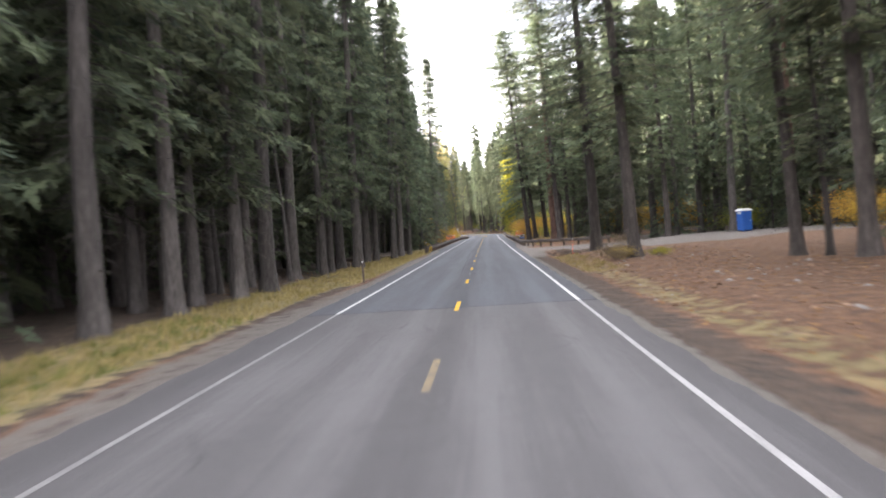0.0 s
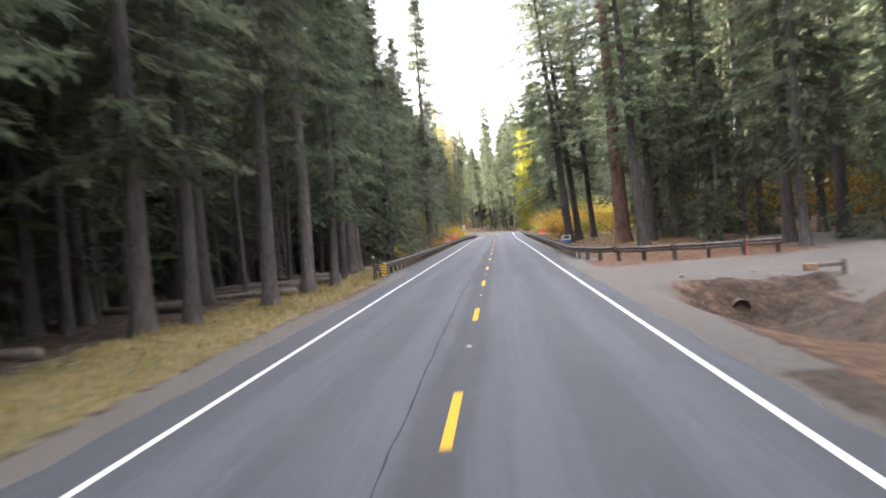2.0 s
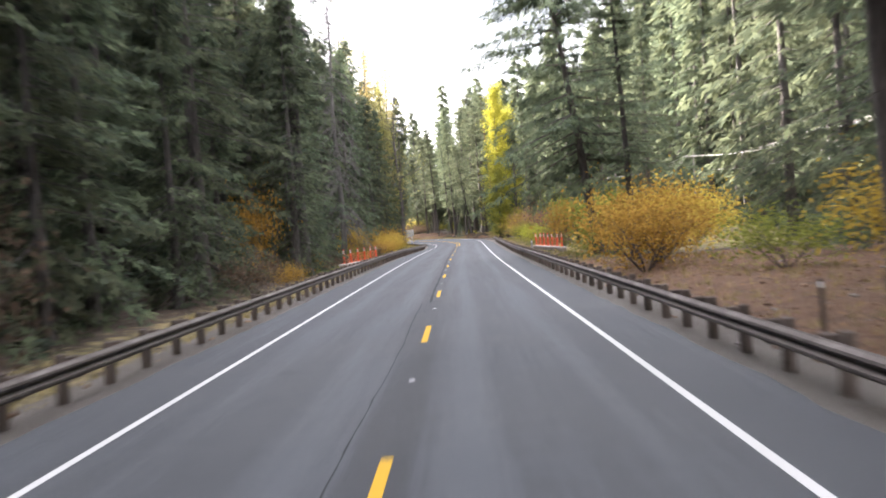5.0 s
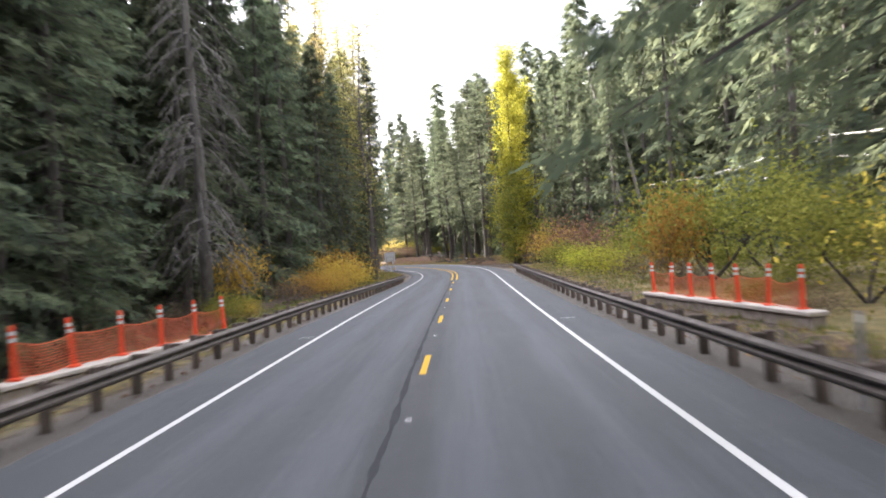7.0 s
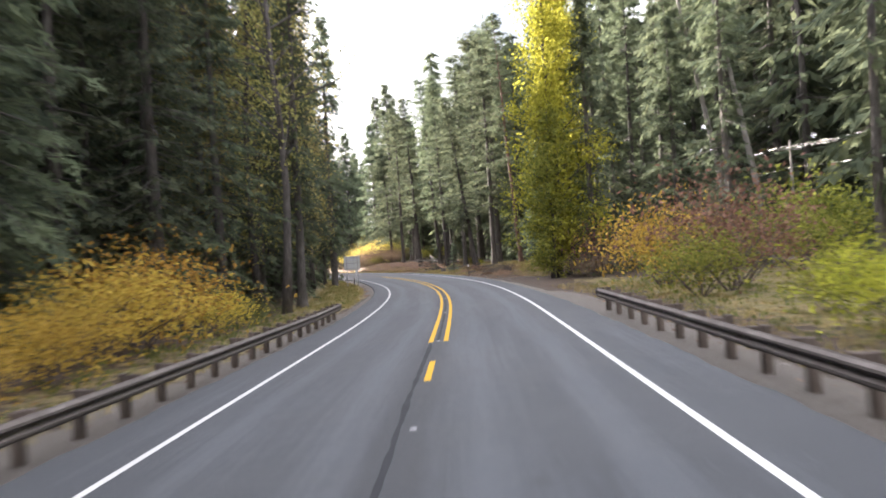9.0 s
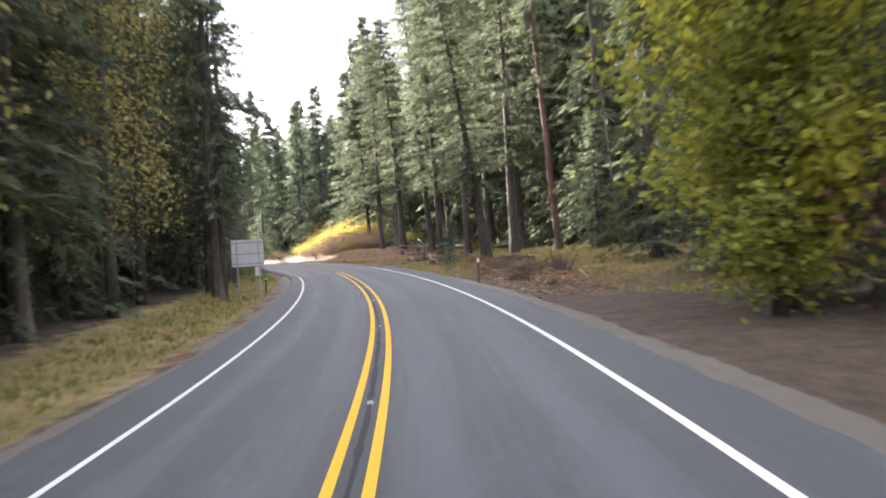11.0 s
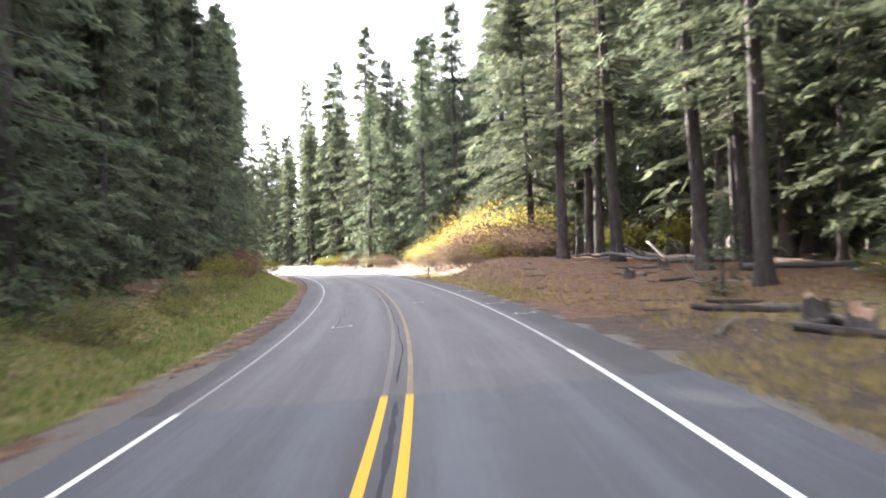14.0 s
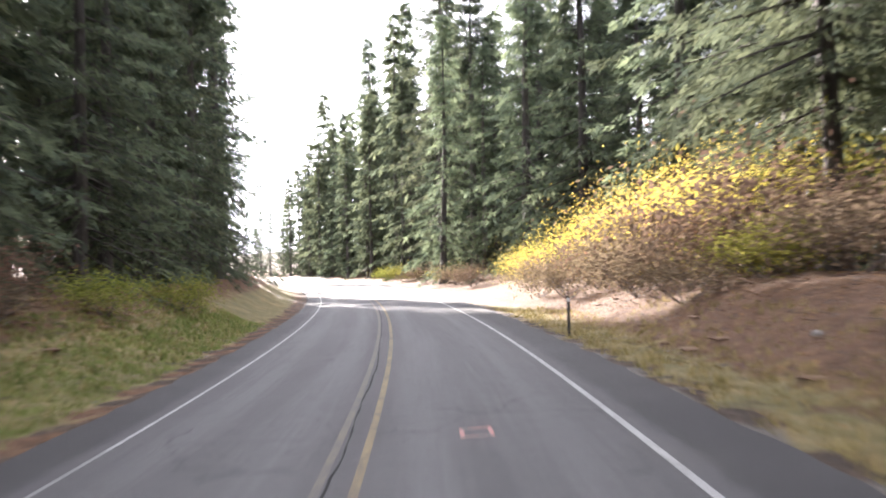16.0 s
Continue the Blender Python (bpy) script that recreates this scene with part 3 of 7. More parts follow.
for side, d in (("left", -3.6), ("right", 3.6)):
    line_piece("edge_line", -58, SEAM_A, d, 0.1, M_WHITE_FAINT if d < 0 else M_WHITE_OLD, "faded white edge line on old asphalt", "edge lines")
    line_piece("edge_line", SEAM_A, SEAM_B if d < 0 else 381.5, d, 0.12, M_WHITE, "bright white edge line along dark asphalt", "edge lines")
    if d < 0:
        line_piece("edge_line", SEAM_B, 424, d, 0.08, M_WHITE_FAINT, "rubbed faint white edge line along cracked asphalt", "edge lines")
    line_piece("edge_line", 424 if d < 0 else 381.5, 660, d, 0.08 if d < 0 else 0.1, M_WHITE_OLD, "faded white edge line along cracked asphalt", "edge lines")
DASH_AT, PITCH = 10.6, 12.19
for k in range(-4, 22):
    far_end = DASH_AT + PITCH * k
    worn = far_end < SEAM_A
    line_piece("centre_dash", far_end - 3.05, far_end, 0.0, 0.13, M_YELLOW_OLD if worn else M_YELLOW, "worn yellow centre dash on old asphalt" if worn else "yellow painted centre dash on dark asphalt", "centre dashes", 3.1)
for d in (-0.21, 0.21):
    line_piece("centre_line", 271.0, SEAM_B, d, 0.13, M_YELLOW, "solid yellow line of a double centre line", "double centre line")
    line_piece("centre_line", SEAM_B, 660, d, 0.11, M_YELLOW_OLD if d > 0 else M_YELLOW_FAINT, "faded yellow line of a double centre line", "double centre line")
for s, d0, d1 in ((225.4, 3.84, 4.32), (224.5, -4.26, -3.78)):
    tagged(strip("survey_mark", s, s + 0.08, d0, d1, 0.012, 0.1, 1, M_WHITE, "short white painted survey tick across the shoulder", "road marking", "structure"), group="survey ticks")
for s, d0 in ((403.6, 1.1), (422.9, 1.42)):
    for a, b, c, e in ((0, 0.06, 0, 0.45), (0.54, 0.6, 0, 0.45), (0.06, 0.54, 0, 0.06), (0.06, 0.54, 0.39, 0.45)):
        tagged(strip("utility_mark", s + a, s + b, d0 + c, d0 + e, 0.006, 0.3, 1, M_PINK, "pink sprayed utility box outline on the asphalt", "road marking", "structure"), group="utility marks")
for s, d0 in ((392.2, 4.0), (398.5, 3.85), (410.6, 4.05), (393.1, -2.3)):
    for a, b, c, e in ((0, 0.07, 0, 0.7), (0.5, 0.57, 0, 0.7), (0.07, 0.5, 0, 0.07), (0.07, 0.5, 0.63, 0.7)):
        tagged(strip("utility_mark", s + a, s + b, d0 + c, d0 + e, 0.006, 0.3, 1, M_WHITE_OLD, "white sprayed utility box outline on the asphalt", "road marking", "structure"), group="utility marks")



def tar_seam(s0, s1, d0, wobble, width, seed, mat=None, text="thin black line of crack sealer in the asphalt"):
    """A wandering line of crack sealer or an open joint."""
    r = random.Random(seed)
    ss = np.arange(s0, s1, 0.45)
    off = np.cumsum([r.gauss(0, wobble) for _ in ss])
    off = d0 + (off - np.linspace(off[0], off[-1], len(off)))
    wd = np.array([width * r.uniform(0.35, 1.3) for _ in ss])
    v = []
    for k in (-1, 1):
        x, y = plan(ss, off + k * wd / 2)
        v += list(zip(x.tolist(), y.tolist(), (road_z(ss, off) + (0.0095 if SEAM_A <= s0 < SEAM_B else 0.0035)).tolist()))
    n = len(ss)
    me = bpy.data.meshes.new("tar_seam")
    me.from_pydata(v, [], [(i, n + i, n + i + 1, i + 1) for i in range(n - 1)])
    me.materials.append(mat or M_TAR)
    me.update()
    tagged(new("tar_seam", me), text, "crack seal", "crack seals", "structure")


for seam in ((379, 470, -0.05, 0.014, 0.035, 3), (392, 404, -2.2, 0.03, 0.025, 4), (403, 409, 0.0, 0.03, 0.06, 5)):
    tar_seam(*seam)
for seam in ((176, 271, -0.2, 0.006, 0.1, 1), (62, 176, -0.46, 0.008, 0.028, 2), (271, 377, 0.0, 0.005, 0.1, 6)):
    tar_seam(*seam, M_JOINT, "dark open paving joint beside the centre line")
for s0, s1, d0, d1 in ((398.2, 401.6, -2.9, -1.0), (404.5, 409.5, -3.0, -1.3), (412.8, 416.0, -2.6, -0.9)):
    tagged(strip("asphalt_patch", s0, s1, d0, d1, 0.0028, 0.4, 4, M_PATCH, "rough dark repair patch in old asphalt", "road patch", "structure"), group="road patches")


def road_marker():
    b = Build()
    b.add([(-0.05, -0.06, 0), (0.05, -0.06, 0), (0.05, 0.06, 0), (-0.05, 0.06, 0), (-0.035, -0.02, 0.018), (0.035, -0.02, 0.018), (0.035, 0.02, 0.018), (-0.035, 0.02, 0.018)],
          [(0, 1, 5, 4), (1, 2, 6, 5), (2, 3, 7, 6), (3, 0, 4, 7), (4, 5, 6, 7)])
    return b.mesh("road_marker", M_STEEL)


marker_mesh = road_marker()
for k in range(4, 31):
    s = DASH_AT + PITCH * k + 4.6
    if s < SEAM_B:
        x, y = plan(s, 0.0)
        ob = new("road_marker", marker_mesh)
        ob.matrix_world = pose(float(x), float(y), float(road_z(s, 0)) + 0.008, 0, 0, math.degrees(heading(s)))
        tagged(ob, "small grey reflective road marker set on the centre line", "road marker", "road markers")


def make_ground():
    def lines(dense0, dense1, step, far):
        core = list(np.arange(dense0, dense1 + 0.01, step))
        lo, hi, g, out_lo, out_hi = dense0, dense1, step, [], []
        while hi < far:
            g *= 1.35
            lo, hi = lo - g, hi + g
            out_lo.append(lo)
            out_hi.append(hi)
        return np.array(out_lo[::-1] + core + out_hi)

    gx, gy = lines(-60, 44, 0.9, 2600), lines(0, 540, 1.3, 3200)
    gx, gy = np.union1d(gx, np.arange(5.0, 14.0, 0.45)), np.union1d(gy, np.arange(80.2, 104, 0.4))
    X, Y = np.meshgrid(gx, gy, indexing="ij")
    s, d = unplan(X.ravel(), Y.ravel())
    s, d = np.clip(s, -60, 700), np.clip(d, -400, 400)
    z = ground_z(s, d)
    z = np.where(np.abs(d) < 4.3, road_z(s, d) - 0.09, z)
    w = len(gy)
    i, j = np.meshgrid(np.arange(len(gx) - 1), np.arange(w - 1), indexing="ij")
    a = (i * w + j).ravel()
    faces = np.stack([a, a + w, a + w + 1, a + 1], -1)
    me = bpy.data.meshes.new("ground")
    me.from_pydata(np.stack([X.ravel(), Y.ravel(), z], -1).tolist(), [], faces.tolist())
    me.materials.append(M_GROUND)
    far, right, left = np.abs(d), np.clip(d, 0, None), np.clip(-d, 0, None)
    grass = smooth(left, 5.2, 6.2) * (1 - smooth(left, 8.5, 12)) * np.where(s < 62, 0.95 * smooth(left, 5.9, 6.8), 1) * np.where(s < 120, 0.95, np.where(s < 300, 0.55, 0.95))
    grass = grass * (1 - smooth(s, 395, 408) * smooth(left, 7.8, 9.2) * 0.75)
    grass = np.maximum(grass, smooth(s, 325, 345) * (1 - smooth(s, 385, 400)) * smooth(right, 8, 11) * 0.8)
    grass = np.maximum(grass, smooth(s, 400, 415) * smooth(right, 5.0, 5.6) * (1 - smooth(right, 6.4, 8.0)) * 0.75)
    grass = np.maximum(grass, smooth(s, 195, 210) * (1 - smooth(s, 300, 320)) * smooth(right, 7.5, 10) * 0.7)
    grass = np.maximum(grass, (1 - smooth(s, 70, 80)) * smooth(right, 5.4, 6) * (1 - smooth(right, 6.6, 8.2)) * 0.5)
    gravel = (1 - smooth(far + 0.4 * smooth(s, 380, 392), 5.2, 5.7)) * (1 - 0.85 * smooth(s, 382, 395) * (d < 0))
    gravel = np.where((s < 84) & (d > 0), 1 - smooth(right, 4.1, 4.9), gravel)
    gravel = np.maximum(gravel, 0.95 * (1 - smooth(s, 58, 66)) * (1 - smooth(left, 5.8, 6.5)) * (d < 0)) * np.where((s < 66) & (d < -4.6), 0.62, 1.0)
    gravel = np.maximum(gravel, smooth(s, 118, 124) * (1 - smooth(s, 285, 300)) * (1 - smooth(far, 6.0, 6.9)))
    gravel = np.maximum(gravel, smooth(s, 86, 95) * (1 - smooth(s, 112, 117)) * (1 - smooth(right, 30, 40)) * smooth(right, 3, 5) * (1 - 0.3 * smooth(right, 5.2, 6) * (1 - smooth(right, 8, 10))))
    gravel = np.maximum(gravel, (1 - smooth(s, 125, 140)) * smooth(s, 76, 92) * smooth(right, 15, 19) * (1 - smooth(right, 34, 44)))
    gravel = np.maximum(gravel, np.exp(-(((s - 97) / 9) ** 4) - ((d - 9) / 3.5) ** 2) * 0.8)
    raw = smooth(s, 85, 92) * (1 - smooth(s, 101.5, 103)) * np.exp(-((np.abs(d - 9.4) / 2.9) ** 4))
    gravel = gravel * (1 - 0.75 * raw)
    needles = smooth(right, 4.8, 6.2) * (1 - smooth(right, 24, 36)) * np.where(s < 200, 1.0, np.where(s < 390, 0.2, 1.0))
    needles = needles * (1 - 0.8 * raw)
    needles = np.maximum(needles, np.exp(-(((s - 214) / 5) ** 4) - (((d - 10.6) / 2.2) ** 2)))
    needles = np.maximum(needles, smooth(left, 4.8, 5.3) * (1 - smooth(left, 5.6, 6.2)) * 0.9)
    needles = np.maximum(needles, smooth(s, 395, 408) * smooth(left, 6.8, 8.0) * 0.9)
    col = np.stack([np.clip(grass, 0, 1), np.clip(gravel, 0, 1), np.clip(needles, 0, 1), np.ones_like(s)], -1)
    at = me.color_attributes.new("zone", "FLOAT_COLOR", "POINT")
    at.data.foreach_set("color", col.astype(np.float32).ravel())
    me.polygons.foreach_set("use_smooth", [True] * len(me.polygons))
    me.update()
    tagged(new("ground", me), "forest floor of needles, grass verges and gravel shoulders", "ground", "", "structure")


make_ground()

# ---------------------------------------------------------------- trees
def conifer(rng, height, base, reach, whorl, sprays, leaf, trunk_r, taper=0.9, droop=0.35, dead=0, narrow=0.0, lean=0.0, bark=M_BARK, green=M_FIR, limb_n=3, ragged=0.25, light=False, hang=1.0):
    """Meshes of a trunk with limbs and of a crown of needle sprays. base: height of the lowest green limbs; reach: their length."""
    t, c = Build(), Build()
    bend = [(0.0, 0.0)]
    for _ in range(7):
        bend.append((bend[-1][0] + rng.uniform(-0.1, 0.1), bend[-1][1] + rng.uniform(-0.1, 0.1)))

    def axis(z):
        u = z / height * 7
        i = min(int(u), 6)
        g = u - i
        return Vector((bend[i][0] * (1 - g) + bend[i + 1][0] * g + lean * z, bend[i][1] * (1 - g) + bend[i + 1][1] * g, z))

    def girth(z):
        return trunk_r * (1 - z / height) ** taper + 0.015

    zs = [-0.5, 0.0, 0.35, 1.2] + [1.2 + (height - 1.2) * k / 8 for k in range(1, 9)]
    t.tube([axis(max(z, 0)) + Vector((0, 0, min(z, 0))) for z in zs], [trunk_r * (1.45 if z <= 0 else 1.22 if z < 0.5 else 1) * (1 if z < 1 else (1 - z / height) ** taper) + 0.012 for z in zs], 9)
    for _ in range(dead):
        z = rng.uniform(1.6, base + 1.5)
        g, ln = rng.uniform(0, math.tau), rng.uniform(0.5, 1.9)
        p = axis(z)
        way = Vector((math.cos(g), math.sin(g), rng.uniform(-0.35, 0.1)))
        q = p + way * ln * 0.6
        t.tube([p, q, q + (way + Vector((0, 0, -0.4))) * ln * 0.4], [0.022, 0.014, 0.004], 3, 0, False)
    z = base
    while z < height - 0.3:
        u = (z - base) / (height - base)
        shape = (1 - u) ** (0.7 + narrow) * (0.72 + 0.28 * min(1, u * 5))
        for b in range((rng.randint(*limb_n) if isinstance(limb_n, tuple) else limb_n) + (1 if u > 0.55 else 0)):
            g = rng.uniform(0, math.tau)
            ln = max(0.35, reach * shape * rng.uniform(1 - ragged * 1.6, 1 + ragged))
            zz = z + rng.uniform(-0.3, 0.3)
            p0 = axis(min(max(zz, 0.2), height - 0.15))
            out = Vector((math.cos(g), math.sin(g), 0))
            side = Vector((-math.sin(g), math.cos(g), 0))
            rise = 0.35 * u - droop * (1 - u) * rng.uniform(0.6, 1.3)

            def along(f):
                return p0 + out * ln * f + Vector((0, 0, ln * (rise * f - 0.28 * f * f + 0.16 * f ** 3)))

            if ln > 1.5:
                t.tube([p0, along(0.5), along(0.95)], [0.012 + 0.012 * ln, 0.008 + 0.005 * ln, 0.004], 3, 0, False)
            m = max(3, int(sprays * (0.4 + 0.6 * ln / reach)))
            for k in range(m):
                f = 0.12 + 0.92 * (k + rng.random()) / m
                p = along(min(f, 1.02))
                width = ln * 0.34 * (1.05 - f) + 0.1
                for sgn in (-1, 1):
                    q = p + side * sgn * width * rng.uniform(0.1, 1.0) + Vector((0, 0, rng.uniform(-0.2, 0.08)))
                    way = (out * rng.uniform(0.4, 1.1) + side * sgn * rng.uniform(0.2, 0.9) + Vector((0, 0, -hang * rng.uniform(0.1, 1.3) + 0.1))).normalized()
                    lf = leaf * rng.uniform(0.6, 1.35)
                    cr = way.cross(Vector((rng.uniform(-0.8, 0.8), rng.uniform(-0.8, 0.8), 1))).normalized() * lf
                    base_p, tip = q - way * lf * 0.25, q + way * lf
                    if light:
                        c.add([base_p, q + way * lf * 0.3 - cr * 0.21, tip, q + way * lf * 0.42 + cr * 0.2], [(0, 1, 2, 3)])
                        continue
                    # a frond and its two side shoots
                    c.add([base_p, q + way * lf * 0.3 - cr * 0.17, tip, q + way * lf * 0.36 + cr * 0.17,
                           q + way * lf * 0.55 + cr * 0.5, q + way * lf * 0.08 + cr * 0.02, q + way * lf * 0.45 - cr * 0.52, q + way * lf * 0.02 - cr * 0.02],
                          [(0, 1, 2, 3), (5, 4, 3), (7, 1, 6)])
        z += whorl * rng.uniform(0.75, 1.25) * (1.0 if u < 0.6 else 0.62)
    # the leader
    top = axis(height)
    for k in range(7):
        g = rng.uniform(0, math.tau)
        w = Vector((math.cos(g) * 0.13, math.sin(g) * 0.13, 0.9))
        c.add([top, top + w * 0.5 + Vector((0.05, 0, 0)), top + w], [(0, 1, 2)])
    return t.mesh("trunk", bark, True), c.mesh("crown", green)


def broadleaf(rng, height, spread, stems, leaves, leaf, first=0.25, upright=0.6, wood=M_TWIG, green=M_OLIVE, stem_r=0.06, shells=1.0):
    """Meshes of the stems and of the leaf clusters of a shrub or tree."""
    t, c = Build(), Build()
    tips = []

    def grow(p, way, ln, r, depth):
        q = p + way * ln * 0.5 + Vector((rng.uniform(-1, 1), rng.uniform(-1, 1), 0)) * ln * 0.06
        e = p + way * ln + Vector((rng.uniform(-1, 1), rng.uniform(-1, 1), rng.uniform(0, 1))) * ln * 0.1
        t.tube([p, q, e] if depth > 1 else [p, e], [r, r * 0.8, r * 0.55] if depth > 1 else [r, r * 0.5], 5 if r > 0.04 else 3, 0, False)
        if depth <= 1:
            tips.extend([q, e])
        if depth == 0:
            return
        for _ in range(rng.randint(2, 3)):
            a = rng.uniform(0, math.tau)
            side = Vector((math.cos(a), math.sin(a), 0)) * spread / height * rng.uniform(0.5, 1.2)
            grow(p.lerp(e, rng.uniform(0.45, 1.0)), (way * upright + side * 0.9 + Vector((0, 0, 0.25))).normalized(), ln * rng.uniform(0.5, 0.75), r * 0.5, depth - 1)

    for k in range(stems):
        a = math.tau * k / stems + rng.uniform(-0.4, 0.4)
        r0 = 0 if stems == 1 else 0.04
        way = Vector((math.cos(a) * spread / height * (0 if stems == 1 else 0.8), math.sin(a) * spread / height * (0 if stems == 1 else 0.8), 1)).normalized()
        grow(Vector((math.cos(a) * r0, math.sin(a) * r0, -0.1)), way, height * 0.5, stem_r, 3)
    # leaves in clusters about the tips, reaching down to the lowest green
    per = max(4, leaves // max(len(tips), 1))
    for tip in tips:
        if tip.z < height * first * rng.uniform(0.6, 1.1):
            continue
        sp = spread * 0.16 * rng.uniform(0.7, 1.4) * shells
        for _ in range(per):
            p = tip + Vector((rng.gauss(0, sp), rng.gauss(0, sp), rng.gauss(0, sp * 0.8)))
            p.z = max(p.z, 0.1)
            n = Vector((rng.gauss(0, 1), rng.gauss(0, 1), rng.gauss(0.4, 1))).normalized()
            u = n.orthogonal().normalized()
            u.rotate(Matrix.Rotation(rng.uniform(0, math.tau), 3, n))
            w = n.cross(u)
            s = leaf * rng.uniform(0.6, 1.4)
            c.add([p - u * s, p + w * s * 0.5, p + u * s, p - w * s * 0.5], [(0, 1, 2, 3)])
    return t.mesh("stem", wood, True), c.mesh("leaves", green)


def column(rng, height, reach, limbs, per, leaf, low, rise, trunk_r, green, wood=M_BARK, puff=0.5):
    """A slender broadleaved tree, leafy from low down: meshes of its wood and of its leaves."""
    t, c = Build(), Build()
    t.tube([(0.25 * math.sin(k * 0.9), 0.2 * math.cos(k * 1.3), height * k / 8 - (0.4 if k == 0 else 0)) for k in range(9)], [trunk_r * (1.3 if k == 0 else (1 - k / 8.6)) + 0.02 for k in range(9)], 8)
    for n in range(limbs):
        u = (n + rng.random()) / limbs
        z = low + (height - low) * u
        k = z / height * 8
        g = rng.uniform(0, math.tau)
        ln = reach * (0.55 + 0.45 * math.sin(math.pi * min(1, u * 1.25 + 0.1))) * (1.02 - 0.42 * u) * rng.uniform(0.45, 1.3)
        p = Vector((0.25 * math.sin(k * 0.9), 0.2 * math.cos(k * 1.3), z))
        way = Vector((math.cos(g), math.sin(g), rise * rng.uniform(0.5, 1.4)))
        e = p + way * ln
        t.tube([p, p + way * ln * 0.5 + Vector((0, 0, -0.1)), e], [0.02 + 0.012 * ln, 0.012 + 0.006 * ln, 0.006], 3, 0, False)
        for _ in range(rng.randint(2, 4)):
            tip = p + way * ln * rng.uniform(0.08, 1.08) + Vector((rng.uniform(-1, 1), rng.uniform(-1, 1), rng.uniform(-0.7, 0.5))) * ln * 0.22
            sp = puff * rng.uniform(0.6, 1.3)
            for _ in range(per):
                q = tip + Vector((rng.gauss(0, sp), rng.gauss(0, sp), rng.gauss(-0.1, sp)))
                m = Vector((rng.gauss(0, 1), rng.gauss(0, 1), rng.gauss(0.3, 1))).normalized()
                a = m.orthogonal().normalized()
                a.rotate(Matrix.Rotation(rng.uniform(0, math.tau), 3, m))
                w = m.cross(a)
                s = leaf * rng.uniform(0.6, 1.4)
                c.add([q - a * s, q + w * s * 0.6, q + a * s, q - w * s * 0.6], [(0, 1, 2, 3)])
    return t.mesh("trunk", wood, True), c.mesh("leaves", green)


def planted(name, meshes, names, m, label, category, group=""):
    ob = thing(name, m, label, category, group)
    for me, nm in zip(meshes, names):
        piece = part(nm, me, None, ob)
        if nm == "dead_branch":
            tagged(piece, kind="stuff")
    return ob


rng = random.Random(7)
TC = ("trunk", "crown")
# tall forest firs with bare lower trunks; dense firs green to the ground; pines; saplings
TALL = [conifer(rng, h, b, r, 0.82, 16, 0.62, tr, droop=0.4, dead=44, limb_n=(3, 5)) for h, b, r, tr in ((31, 6.5, 3.5, 0.34), (35, 8.5, 3.8, 0.4), (27, 5.0, 3.2, 0.27), (33, 11.0, 3.4, 0.36))]
DENSE = [conifer(rng, h, b, r, 0.62, 19, 0.52, tr, droop=0.45, dead=4, limb_n=(3, 5), narrow=0.05) for h, b, r, tr in ((22, 0.5, 4.1, 0.3), (27, 1.2, 4.7, 0.36), (17, 0.4, 3.5, 0.22))]
PINES = [conifer(rng, h, b, r, 0.8, 23, 0.52, tr, droop=0.15, dead=16, limb_n=(3, 5), narrow=-0.25, bark=bk, green=M_PINE, ragged=0.45, hang=0.7) for h, b, r, tr, bk in ((34, 10, 4.4, 0.46, M_BARK_RED), (31, 8, 4.3, 0.36, M_BARK_DARK), (36, 15, 3.8, 0.33, M_BARK_RED))]
BACK = [conifer(rng, h, bs, r, 0.8, 10, 0.74, tr, droop=0.42, dead=3, limb_n=(4, 5), narrow=nw, ragged=0.35) for h, bs, r, tr, nw in ((25, 1.5, 3.9, 0.32, 0.0), (31, 4.5, 3.8, 0.36, -0.1), (28, 2.0, 4.3, 0.36, -0.05))]
BOUGH = [conifer(random.Random(88), 25, 5.8, 8.4, 0.75, 40, 0.66, 0.36, droop=0.22, dead=10, limb_n=(4, 5), ragged=0.35, bark=M_BARK_DARK)]
POLE = [conifer(rng, h, b, r, 1.0, 9, 0.55, tr, droop=0.35, dead=46, limb_n=(2, 4), ragged=0.5) for h, b, r, tr in ((19, 7.5, 1.7, 0.13), (22, 9.5, 1.9, 0.16), (15, 5.0, 1.5, 0.1))]
YOUNG = [conifer(rng, h, 0.15, r, 0.28, 7, 0.26, 0.05, droop=0.15, limb_n=(4, 5)) for h, r in ((2.4, 0.75), (4.2, 1.2))]
SETS = {"tall": (TALL, "fir_tree", "tall dark fir with a bare lower trunk and dead twigs", "forest firs"),
        "dense": (DENSE, "spruce_tree", "dense dark green fir with drooping boughs to the ground", "dense firs"),
        "pine": (PINES, "pine_tree", "tall pine with plated bark and a ragged high crown", "pines"),
        "back": (BACK, "spruce_tree", "dark conifer standing back among the woods", "dense firs"),
        "bough": (BOUGH, "fir_tree", "dark leaning fir with heavy boughs over the road", "forest firs"),
        "pole": (POLE, "fir_tree", "thin shaded fir pole with dead lower twigs", "forest firs"),
        "young": (YOUNG, "fir_sapling", "small young green fir sapling in the grass", "saplings")}


def tree(kind, s, d, size=1.0, which=None, lean=(0.0, 0.0), label=""):
    pool, name, text, group = SETS[kind]
    me = pool[(which if which is not None else rng.randrange(len(pool)))]
    m = stand(s, d, 0, 0, lean) @ pose(0, 0, 0, 0, 0, rng.uniform(0, 360)) @ Matrix.Diagonal((size * rng.uniform(0.94, 1.06), size * rng.uniform(0.94, 1.06), size, 1))
    return planted(name, me, TC, m, label or text, "tree", group)


taken = []


def spot(s, d):
    taken.append((s, d))
    return s, d


